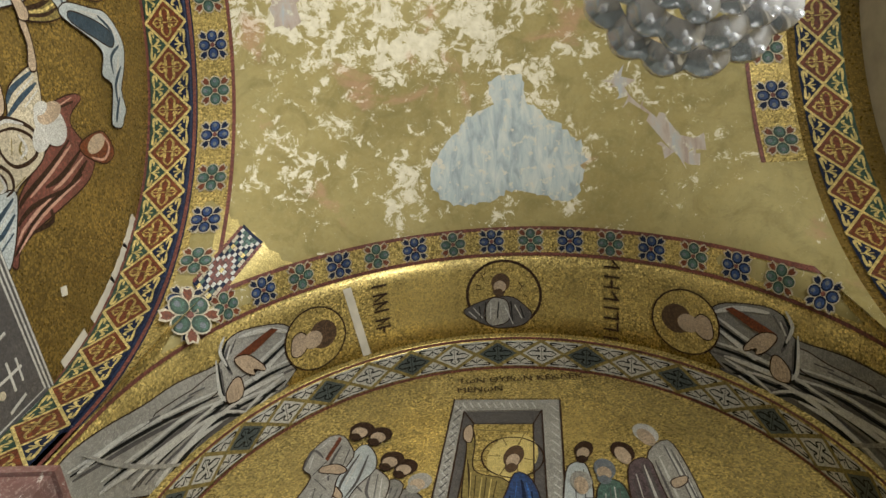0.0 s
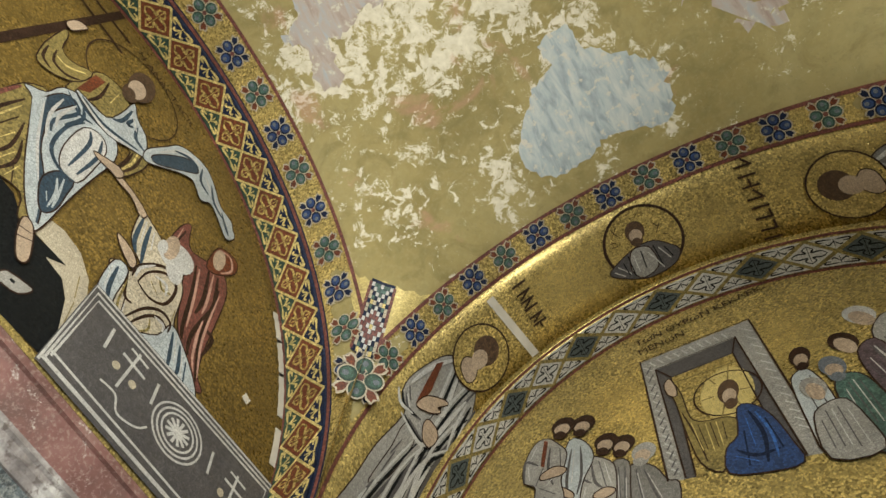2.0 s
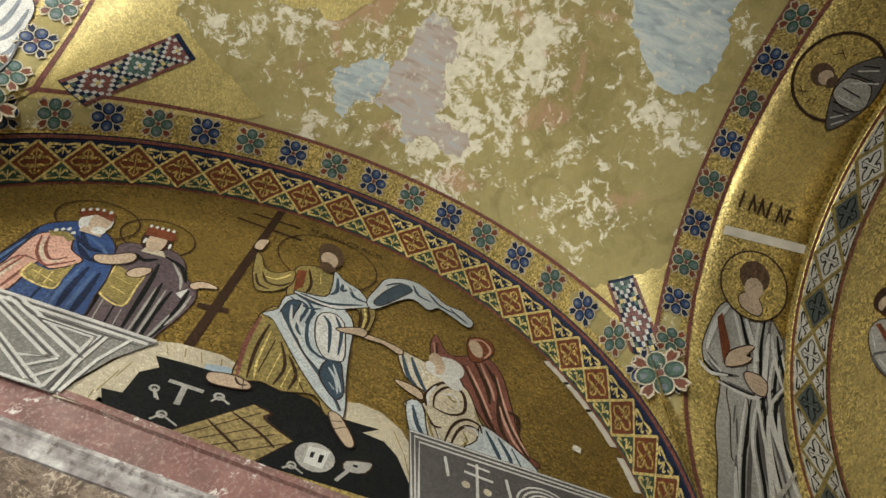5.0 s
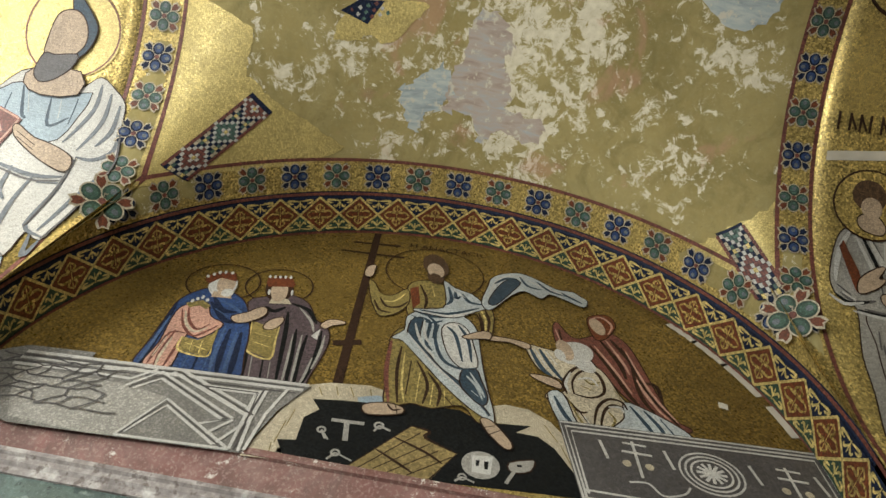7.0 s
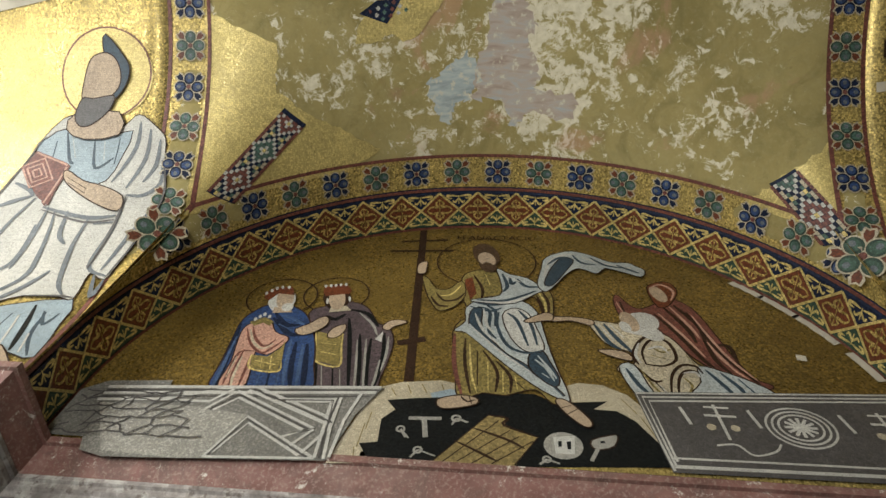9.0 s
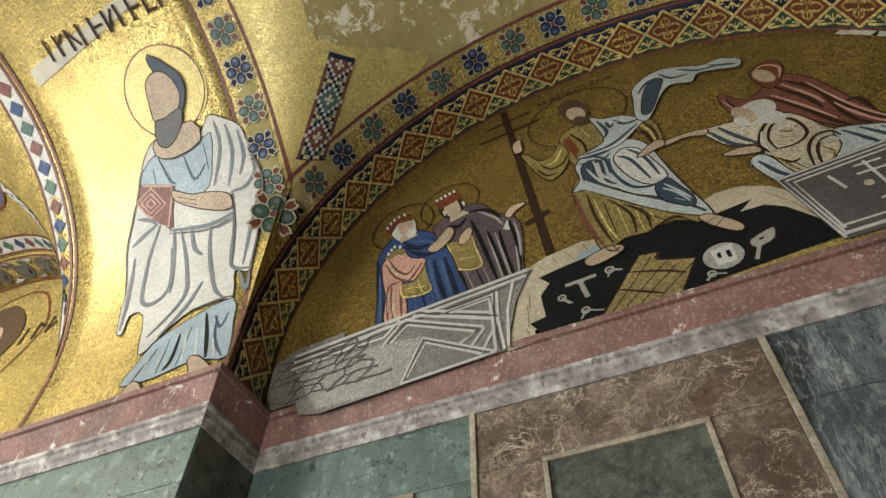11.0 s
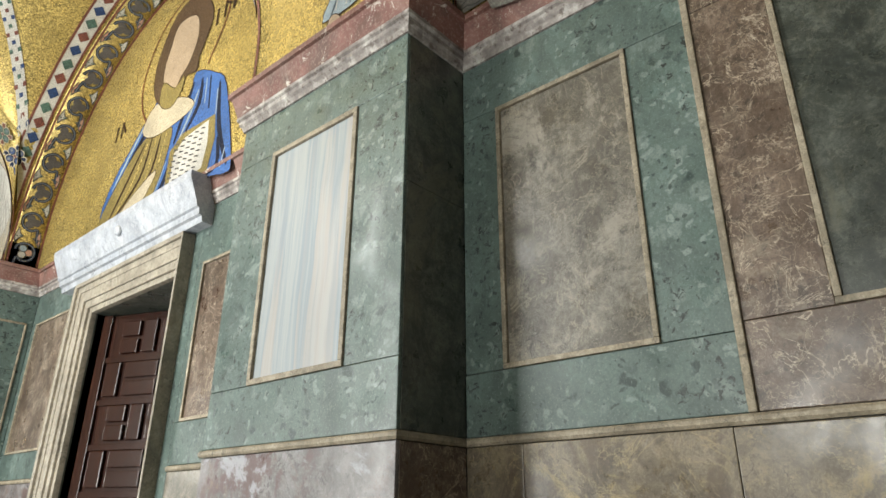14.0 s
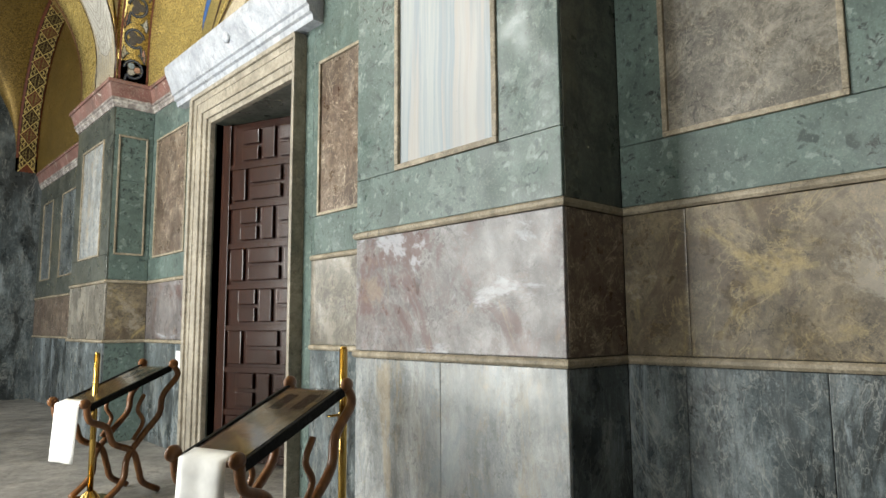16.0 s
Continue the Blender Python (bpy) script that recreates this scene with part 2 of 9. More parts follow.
    for sc, lim, strength, tint, st in patches:      # ragged patches of another tone, each with its own lie
        c = k.mix(k.ramp(k.noise(sc, 14, 0.74, 0.9, k.scaled(st)), (lim, 0.0), (lim + 0.05, strength)), c, tint)
    # broad dark clouds, then crisp wandering veins and pale scuffs
    c = k.mix(k.ramp(k.noise(0.9, 10, 0.72, 1.0, p), (0.50, 0.0), (0.66, min(0.8, blotch * 1.3))), c, shade(base, 0.32))
    for sc, half, strength, tint in ((scale * 0.8, 0.010, veins, vein), (scale * 1.6, 0.008, veins * 0.8, shade(vein, 1.25)), (scale * 0.55, 0.006, blotch, shade(base, 0.2))):
        w = k.noise(sc, 10, 0.62, 1.6, p)
        line = k.ramp(w, (0.5 - half, 0.0), (0.5, min(1.0, strength)), (0.5 + half, 0.0))
        c = k.mix(k.math("MULTIPLY", line, k.ramp(k.noise(sc * 1.3, 4, 0.6, 0.4, p), (0.44, 0.0), (0.56, 1.0))), c, tint)
    c = k.mix(k.ramp(k.noise(17.0, 14, 0.84, 0.6), (0.60, 0.0), (0.63, blotch * 0.9)), c, shade(pale, 1.45))
    k.put(k.b.inputs["Roughness"], k.ramp(k.noise(6.0, 7, 0.65), (0.3, rough - 0.08), (0.7, rough + 0.2)))
    k.bump(k.math("ADD", k.noise(30.0, 6), k.math("MULTIPLY", k.noise(5.0, 4), 1.5)), 0.12, 0.005)
    return k.colour(c)


def breccia(name, base, pale, dark):
    """Green breccia: uneven pale and dark fragments of all sizes in a mottled green ground."""
    k = Mat(name, 0.3, 0, 0.4)
    info = k.t.nodes.new("ShaderNodeObjectInfo")
    col = k.node("ShaderNodeTexNoise", Vector=k.pos, Scale=9.0, Detail=6.0)
    wv = k.node("ShaderNodeVectorMath", Vector=col.outputs["Color"])
    wv.operation = "SCALE"
    wv.inputs["Scale"].default_value = 0.16
    warp = k.node("ShaderNodeVectorMath", Vector=k.pos)
    warp.operation = "ADD"
    k.put(warp.inputs[1], wv.outputs[0])
    wp = k.node("ShaderNodeVectorMath", Vector=warp.outputs[0])
    wp.operation = "ADD"
    k.put(wp.inputs[1], k.math("MULTIPLY", info.outputs["Random"], 29.0))
    p = wp.outputs[0]
    c = k.ramp(k.noise(2.6, 9, 0.7, 0.9, p), (0.28, shade(base, 0.55)), (0.5, base), (0.72, shade(base, 1.5)))
    for sc, lim, strength, tint in ((9.0, 0.60, 0.45, pale), (21.0, 0.66, 0.55, shade(pale, 1.15)), (14.0, 0.80, 0.85, dark), (38.0, 0.78, 0.8, dark)):
        v = k.node("ShaderNodeTexVoronoi", Vector=p, Scale=sc, Randomness=1.0)
        t = k.node("ShaderNodeSeparateColor", Color=v.outputs["Color"])
        inside = k.ramp(k.math("ADD", v.outputs["Distance"], k.math("MULTIPLY", k.noise(sc * 3, 4), 0.5)), (0.50, 1.0), (0.66, 0.0))
        c = k.mix(k.math("MULTIPLY", inside, k.ramp(t.outputs[0], (lim, 0.0), (lim + 0.1, strength))), c, tint)
    c = k.mix(k.ramp(k.noise(50.0, 6, 0.7), (0.48, 0.0), (0.7, 0.55)), c, shade(base, 0.45))
    c = k.mix(k.ramp(k.noise(1.2, 7, 0.65), (0.45, 0.0), (0.72, 0.45)), c, shade(base, 0.5))
    spots = k.math("MULTIPLY", k.ramp(k.noise(1.7, 6, 0.6, 0.7, p), (0.46, 0.0), (0.54, 1.0)), k.ramp(k.noise(24.0, 7, 0.68, 0.6), (0.575, 0.0), (0.60, 0.95)))
    c = k.mix(spots, c, (0.012, 0.013, 0.013))
    c = k.mix(k.ramp(k.noise(2.3, 8, 0.7, 0.6, k.scaled((2.4, 2.4, 0.5))), (0.53, 0.0), (0.64, 0.55)), c, shade(base, 0.5))
    c = k.mix(k.ramp(k.noise(130.0, 5, 0.8), (0.45, 0.0), (0.62, 0.45)), c, shade(base, 0.6))
    c = k.mix(k.ramp(k.noise(95.0, 6, 0.8), (0.55, 0.0), (0.66, 0.5)), c, shade(pale, 1.1))
    k.bump(k.math("ADD", k.noise(40.0, 5), k.math("MULTIPLY", k.noise(5.0, 4), 1.5)), 0.12, 0.005)
    k.put(k.b.inputs["Roughness"], k.ramp(k.noise(6.0, 6), (0.3, 0.26), (0.7, 0.55)))
    return k.colour(c)


def striped_marble(name):
    """Book-matched pale marble: soft upright bands of blue, white and faint rose."""
    k = Mat(name, 0.4, 0, 0.4)
    at = k.node("ShaderNodeVectorMath", Vector=k.node("ShaderNodeTexNoise", Vector=k.scaled((1, 1, 0.6)), Scale=1.6, Detail=5.0).outputs["Color"])
    at.operation = "MULTIPLY_ADD"
    at.inputs[1].default_value = (0.12, 0.12, 0.12)
    k.put(at.inputs[2], k.pos)
    way = k.node("ShaderNodeVectorMath", Vector=at.outputs[0])
    way.operation = "MULTIPLY"
    way.inputs[1].default_value = (0.3, 3.4, 0.12)
    c = k.ramp(k.noise(2.2, 3, 0.55, 0.2, way.outputs[0]), (0.30, (0.19, 0.24, 0.275)), (0.42, (0.31, 0.33, 0.335)), (0.52, (0.21, 0.255, 0.285)), (0.60, (0.33, 0.31, 0.29)), (0.72, (0.23, 0.265, 0.29)))
    c = k.mix(k.ramp(k.noise(6.0, 8, 0.7, 0.3, way.outputs[0]), (0.50, 0.0), (0.60, 0.5)), c, (0.35, 0.36, 0.36))
    c = k.mix(k.ramp(k.noise(40.0, 10, 0.8), (0.60, 0.0), (0.66, 0.35)), c, (0.16, 0.19, 0.20))
    k.bump(k.noise(5.0, 5), 0.08, 0.004)
    return k.colour(c)


PLASTER = plaster_material()
MB_GREEN = breccia("green_breccia", (0.098, 0.138, 0.124), (0.27, 0.325, 0.30), (0.014, 0.026, 0.025))
MB_DKGREEN = marble("dark_green_marble", (0.066, 0.076, 0.064), (0.20, 0.20, 0.155), (0.12, 0.13, 0.11), 5.0, 0.3, patches=((1.1, 0.53, 0.6, (0.105, 0.105, 0.075), (1, 1, 1)), (1.7, 0.56, 0.6, (0.022, 0.027, 0.025), (1, 1, 0.6))))
MB_ROSE = marble("rose_brown_marble", (0.13, 0.092, 0.068), (0.46, 0.39, 0.30), (0.20, 0.15, 0.115), 4.2, 1.0, patches=((1.4, 0.55, 0.6, (0.075, 0.045, 0.034), (1, 1, 0.7)),))
MB_OLIVE = marble("olive_brown_marble", (0.145, 0.12, 0.085), (0.35, 0.28, 0.15), (0.26, 0.215, 0.15), 2.4, 0.6, patches=((1.3, 0.54, 0.7, (0.34, 0.27, 0.13), (1, 1, 1.2)), (1.7, 0.55, 0.65, (0.085, 0.062, 0.045), (1, 1, 0.6)), (2.4, 0.57, 0.55, (0.33, 0.30, 0.25), (0.8, 0.8, 1.4))))
MB_GREYROSE = marble("grey_rose_marble", (0.15, 0.136, 0.112), (0.36, 0.32, 0.25), (0.255, 0.24, 0.205), 2.6, 0.6, patches=((1.5, 0.53, 0.6, (0.32, 0.295, 0.25), (0.8, 1.6, 0.9)), (2.2, 0.55, 0.6, (0.095, 0.082, 0.066), (1, 1, 1))))
MB_PURPLE = marble("purple_grey_marble", (0.185, 0.172, 0.172), (0.15, 0.085, 0.075), (0.275, 0.265, 0.265), 2.2, 0.5, patches=((1.6, 0.53, 0.75, (0.095, 0.048, 0.042), (1, 1, 1)), (1.9, 0.55, 0.7, (0.37, 0.385, 0.42), (0.7, 0.7, 1.3)), (2.6, 0.58, 0.6, (0.22, 0.16, 0.11), (1, 1, 0.6))))
MB_BLUE = striped_marble("veined_pale_blue_marble")
MB_WHITE = marble("white_grey_marble", (0.33, 0.355, 0.365), (0.31, 0.26, 0.18), (0.47, 0.48, 0.475), 2.0, 0.5, 0.22, 0.3, (1.6, 1.6, 0.5), patches=((1.2, 0.54, 0.6, (0.40, 0.33, 0.23), (1.6, 1.6, 0.35)), (1.5, 0.54, 0.55, (0.22, 0.26, 0.285), (1.6, 1.6, 0.5))))
# the pale blue patches are stone streaks and painted-in bluish reflections together
MB_SLATE = marble("blue_grey_marble", (0.085, 0.105, 0.112), (0.32, 0.33, 0.31), (0.225, 0.26, 0.27), 1.8, 0.7, 0.26, 0.6, (1.4, 1.4, 0.6), patches=((1.3, 0.52, 0.85, (0.016, 0.019, 0.019), (1.5, 1.5, 0.6)), (1.6, 0.56, 0.7, (0.30, 0.35, 0.38), (1.8, 1.8, 0.35))))
MB_SHINE = marble("white_lintel_marble", (0.42, 0.445, 0.49), (0.22, 0.25, 0.32), (0.50, 0.515, 0.545), 2.0, 0.35, 0.3, 0.07)
MB_CREAM = marble("cream_marble", (0.34, 0.305, 0.245), (0.2, 0.16, 0.11), (0.42, 0.38, 0.31), 3.0, 0.35, 0.4, 0.3)
MB_FILLET = marble("cream_stone_fillet", (0.31, 0.265, 0.19), (0.17, 0.125, 0.08), (0.42, 0.365, 0.275), 6.0, 0.3, 0.55, 0.4)


def painted_cornice():
    k = Mat("red_painted_cornice", 0.7, 0, 0.3)
    c = k.ramp(k.noise(4.0, 6, 0.6), (0.3, (0.115, 0.052, 0.043)), (0.55, (0.20, 0.098, 0.082)), (0.8, (0.28, 0.17, 0.148)))
    c = k.mix(k.ramp(k.noise(2.2, 8, 0.7, 0.8), (0.46, 0.0), (0.62, 0.7)), c, (0.10, 0.07, 0.058))
    c = k.mix(k.ramp(k.noise(60.0, 6, 0.75), (0.52, 0.0), (0.62, 0.5)), c, (0.36, 0.27, 0.23))
    c = k.mix(k.ramp(k.noise(9.0, 12, 0.8, 0.4), (0.585, 0.0), (0.615, 1.0)), c, (0.52, 0.475, 0.42))
    c = k.mix(k.ramp(k.noise(1.7, 8, 0.7, 0.5), (0.54, 0.0), (0.66, 0.35)), c, (0.27, 0.19, 0.165))
    c = k.mix(k.ramp(k.noise(11.0, 5), (0.6, 0.0), (0.7, 0.6)), c, (0.12, 0.07, 0.06))
    k.bump(k.noise(20.0, 6), 0.35, 0.01)
    return k.colour(c)


def cornice_stone():
    k = Mat("weathered_cornice_stone", 0.7, 0, 0.3)
    c = k.ramp(k.noise(8.0, 7, 0.65), (0.3, (0.10, 0.085, 0.08)), (0.5, (0.25, 0.225, 0.21)), (0.7, (0.56, 0.54, 0.50)))
    c = k.mix(k.ramp(k.noise(30.0, 5), (0.55, 0.0), (0.65, 0.8)), c, (0.11, 0.085, 0.075))
    k.bump(k.noise(25.0, 6), 0.4, 0.012)
    return k.colour(c)


CORN_RED, CORN_STONE = painted_cornice(), cornice_stone()


def wood_material(name, a, b, rough):
    k = Mat(name, rough, 0, 0.45)
    g = k.noise(6.0, 6, 0.6, 0.6, k.scaled((6, 6, 0.7)))
    k.bump(g, 0.1, 0.003)
    return k.colour(k.ramp(g, (0.3, a), (0.7, b)))


# dark red wood, its colour lowered further for the shade of the doorway
DOOR_WOOD = wood_material("shaded_dark_red_door_wood", (0.012, 0.0036, 0.002), (0.032, 0.0095, 0.0045), 0.24)
STAND_WOOD = wood_material("varnished_stand_wood", (0.09, 0.036, 0.012), (0.20, 0.085, 0.03), 0.3)


def plain(name, c, rough=0.5, metal=0.0):
    k = Mat(name, rough, metal)
    k.bump(k.noise(60.0, 3), 0.04, 0.003)
    return k.colour(k.ramp(k.noise(7.0, 4), (0.3, shade(c, 0.82)), (0.7, shade(c, 1.1))))


BRASS = plain("polished_brass", (0.62, 0.42, 0.12), 0.2, 1.0)
CLOTH = plain("white_cloth", (0.78, 0.78, 0.76), 0.9)
PAPER = plain("white_paper", (0.75, 0.76, 0.78), 0.8)
FLOOR_M = marble("worn_floor_marble", (0.30, 0.29, 0.27), (0.16, 0.14, 0.12), (0.42, 0.40, 0.37), 1.4, 0.5, 0.35)
WALL_PLAIN = plain("lime_plaster_wall", (0.42, 0.38, 0.30), 0.85)
FILLER = plain("pale_repair_mortar", (0.46, 0.42, 0.34), 0.9)
SILVER = plain("silver_plate", (0.95, 0.95, 0.97), 0.12, 0.75)
_g = Mat("clear_crystal", 0.03, 0, 0.6)
_g.b.inputs["Transmission Weight"].default_value = 0.75
_g.b.inputs["IOR"].default_value = 1.55
CRYSTAL = _g.colour((0.95, 0.96, 0.98, 1))
_g = Mat("icon_cover_glass", 0.06, 0, 0.5)
_g.b.inputs["Transmission Weight"].default_value = 1.0
GLASS = _g.colour((0.95, 0.97, 0.96, 1))

# ---- mesh helpers ----
def link_mesh(name, verts, faces, mats, idx=None, parent=None, label="", smooth=False):
    me = bpy.data.meshes.new(name)
    me.from_pydata([tuple(v) for v in verts], [], faces)
    for m in mats if isinstance(mats, (list, tuple)) else [mats]:
        me.materials.append(m)
    if idx is not None:
        me.polygons.foreach_set("material_index", idx)
    if smooth:
        me.polygons.foreach_set("use_smooth", [True] * len(me.polygons))
    me.update()
    ob = new(name, me)
    if parent:
        ob.parent = parent
    if label:
        ob["label"] = label
    return ob


def part(name, bm, material, parent=None, label="", smooth=False):
    me = bpy.data.meshes.new(name)
    bmesh.ops.recalc_face_normals(bm, faces=bm.faces)
    bm.to_mesh(me)
    bm.free()
    me.materials.append(material)
    if smooth:
        me.polygons.foreach_set("use_smooth", [True] * len(me.polygons))
    ob = new(name, me)
    if parent:
        ob.parent = parent
    if label:
        ob["label"] = label
    return ob


def add_box(bm, lo, hi, bevel=0.0):
    c = [(a + b) / 2 for a, b in zip(lo, hi)]
    d = [abs(b - a) for a, b in zip(lo, hi)]
    r = bmesh.ops.create_cube(bm, size=1.0, matrix=Matrix.Translation(c) @ Matrix.Diagonal((*d, 1)))
    if bevel:
        es = list({e for v in r["verts"] for e in v.link_edges})
        bmesh.ops.bevel(bm, geom=es, offset=min(bevel, min(d) * 0.3), segments=2, affect="EDGES", profile=0.6)
    return bm


def box(name, lo, hi, material, parent=None, label="", bevel=0.004):
    return part(name, add_box(bmesh.new(), lo, hi, bevel), material, parent, label)


def empty(name, at, label, category, group="", kind=""):
    ob = new(name)
    ob.location = at
    bpy.context.view_layer.update()
    return tagged(ob, label, category, group, kind)


def under(parent, *obs):
    """Hang parts that were built in world places under a thing."""
    inv = Matrix.Translation(parent.location).inverted()
    for o in obs:
        o.parent = parent
        o.matrix_parent_inverse = inv


def sweep(name, path, profile, material, parent=None, label="", close=False):
    """A profile (out, up) swept along a path of plan points; out is to the path's right."""
    n = len(path)
    verts, faces = [], []
    for i, p in enumerate(path):
        p = Vector((*p, 0))
        a = Vector((*path[max(i - 1, 0)], 0))
        b = Vector((*path[min(i + 1, n - 1)], 0))
        d1 = (p - a).normalized() if i else (b - p).normalized()
        d2 = (b - p).normalized() if i < n - 1 else d1
        n1, n2 = Vector((d1.y, -d1.x, 0)), Vector((d2.y, -d2.x, 0))
        o = (n1 + n2) / max(1 + n1.dot(n2), 0.3)
        for out, up in profile:
            verts.append(p + o * out + Vector((0, 0, up)))
    k = len(profile)
    for i in range(n - 1):
        for j in range(k):
            j2 = (j + 1) % k
            faces.append((i * k + j, (i + 1) * k + j, (i + 1) * k + j2, i * k + j2))
    faces.append(tuple(range(k)))
    faces.append(tuple(reversed([(n - 1) * k + j for j in range(k)])))
    ob = link_mesh(name, verts, faces, material, None, parent, label)
    return ob

# ---- the large structure ----
floor = tagged(box("floor", (-3.2, YEND - 0.4, -0.2), (XWW + 1.6, 3.6, 0.0), FLOOR_M, bevel=0), "worn grey marble floor of the narthex", "floor", kind="structure")


def solid(name, boxes, material, label, category="wall"):
    bm = bmesh.new()
    for lo, hi in boxes:
        add_box(bm, lo, hi)
    return tagged(part(name, bm, material), label, category, kind="structure")


T = 0.02                                  # thickness of the marble slabs
XB = -3.25
DY0, DY1, DZ = -6.72, -5.13, 3.23         # the door's opening
wall_east = solid("wall_east", [((XB, YN - 0.01, 0), (XE - T, YS + 0.01, ZK - 0.1)), ((XB, YN - 0.4, ZK + 0.006), (XL - 0.001, 3.3, 7.4))], MB_DKGREEN,
                  "wall of the south bay clad in marble slabs")
wall_door = solid("wall_door", [((XB, DY1, 0), (XE - T, YP, ZK)), ((XB, YD0, 0), (XE - T, DY0, ZK)), ((XB, DY0, DZ), (XE - T, DY1, ZK)),
                                ((XB, YD0 - 0.4, ZK), (XL - 0.001, YP + 0.4, 7.6))], MB_DKGREEN, "marble-clad wall round the carved doorway")
pier_near = solid("pier_near", [((XB, YP + T, 0), (XF - T, YN - T, ZK + 0.02))], MB_DKGREEN, "marble-clad pier between the two bays", "pier")
pier_far = solid("pier_far", [((XB, YD1 + T, 0), (XF - T, YD0 - T, ZK + 0.02))], MB_DKGREEN, "marble-clad pier beyond the doorway", "pier")
pier_south = solid("pier_south", [((XB, YS + T, 0), (XF - T, 3.6, ZK + 0.02))], MB_DKGREEN, "marble-clad pier at the end wall", "pier")
wall_far = solid("wall_far", [((XB, YEND, 0), (XE - T, YD1, ZK)), ((XB, YEND, ZK), (XL - 0.001, YD1 + 0.2, 7.4))], MB_DKGREEN, "marble-clad wall of the far bay")
wall_south = solid("wall_south", [((XF - 0.3, YL + 0.001, 0), (XWW + 0.4, YL + 0.5, 7.0))], MB_SLATE, "end wall with a gold lunette")
wall_north = solid("wall_north", [((XB, YEND - 0.4, 0), (XWW + 0.4, YEND, 7.6))], MB_SLATE, "end wall of the far bay")
# the two window openings are invented to let the fill lamps in
wall_west = solid("wall_west", [
    ((XWW, -4.9, 0), (XWW + 0.5, -2.1, 7.5)), ((XWW, -1.0, 0), (XWW + 0.5, 3.5, 7.5)), ((XWW, -2.1, 0), (XWW + 0.5, -1.0, 1.2)),
    ((XWW, -2.1, 3.4), (XWW + 0.5, -1.0, 7.5)), ((XWW, -7.25, 3.6), (XWW + 0.5, -4.9, 4.3)),
    ((XWW, -7.25, 5.9), (XWW + 0.5, -4.9, 7.5)), ((XWW, YEND, 0), (XWW + 0.5, -12.75, 7.5)), ((XWW, -11.35, 0), (XWW + 0.5, -7.25, 7.5)), ((XWW, -12.75, 0), (XWW + 0.5, -11.35, 1.3)), ((XWW, -12.75, 3.5), (XWW + 0.5, -11.35, 7.5)),
    ((XW, YP, 0), (XWW + 0.1, YN, 7.0)), ((XW, YD1, 0), (XWW + 0.1, YD0, 7.0)), ((XW, YS, 0), (XWW + 0.1, 3.5, 7.0))], WALL_PLAIN,
    "outer wall with the open entrance and two added openings for fill light")


# -- surfaces of arches and vaults: a map gives a place and a normal --
def plane_x(x):
    return lambda a, b: (Vector((x, a, b)), Vector((1, 0, 0)))


def plane_y(y):
    return lambda a, b: (Vector((a, y, b)), Vector((0, -1, 0)))


def cross_soffit(y0, sign, r=RB):
    """s: way up from the cornice round the arch; w: way in from its near edge."""
    stilt = ZC - ZK
    full = 2 * stilt + math.pi * r

    def m(s, w):
        y = y0 + sign * w
        if s < stilt:
            return Vector((XC - r, y, ZK + s)), Vector((1, 0, 0))
        if s > full - stilt:
            return Vector((XC + r, y, ZK + full - s)), Vector((-1, 0, 0))
        a = (s - stilt) / r
        n = Vector((math.cos(a), 0, -math.sin(a)))
        return Vector((XC, y, ZC)) - n * r, n
    return m, full


def wall_soffit(yc, r, x0):
    """The same for an arch along the wall: s runs from its northern foot, w goes in towards the wall."""
    stilt = ZC - ZK
    full = 2 * stilt + math.pi * r

    def m(s, w):
        x = x0 - w
        if s < stilt:
            return Vector((x, yc - r, ZK + s)), Vector((0, 1, 0))
        if s > full - stilt:
            return Vector((x, yc + r, ZK + full - s)), Vector((0, -1, 0))
        a = (s - stilt) / r
        n = Vector((0, math.cos(a), -math.sin(a)))
        return Vector((x, yc, ZC)) - n * r, n
    return m, full


def vault_height(x, y, yc, ra):
    a = math.sqrt(max(ra * ra - (y - yc) ** 2, 0))
    b = math.sqrt(max(RB * RB - (x - XC) ** 2, 0))
    return ZC + (a ** 6 + b ** 6) ** (1 / 6)


def vault_map(yc, ra):
    def m(x, y):
        z = vault_height(x, y, yc, ra)
        e = 0.004
        dx = (vault_height(x + e, y, yc, ra) - vault_height(x - e, y, yc, ra)) / (2 * e)
        dy = (vault_height(x, y + e, yc, ra) - vault_height(x, y - e, yc, ra)) / (2 * e)
        return Vector((x, y, z)), Vector((dx, dy, -1)).normalized()
    return m


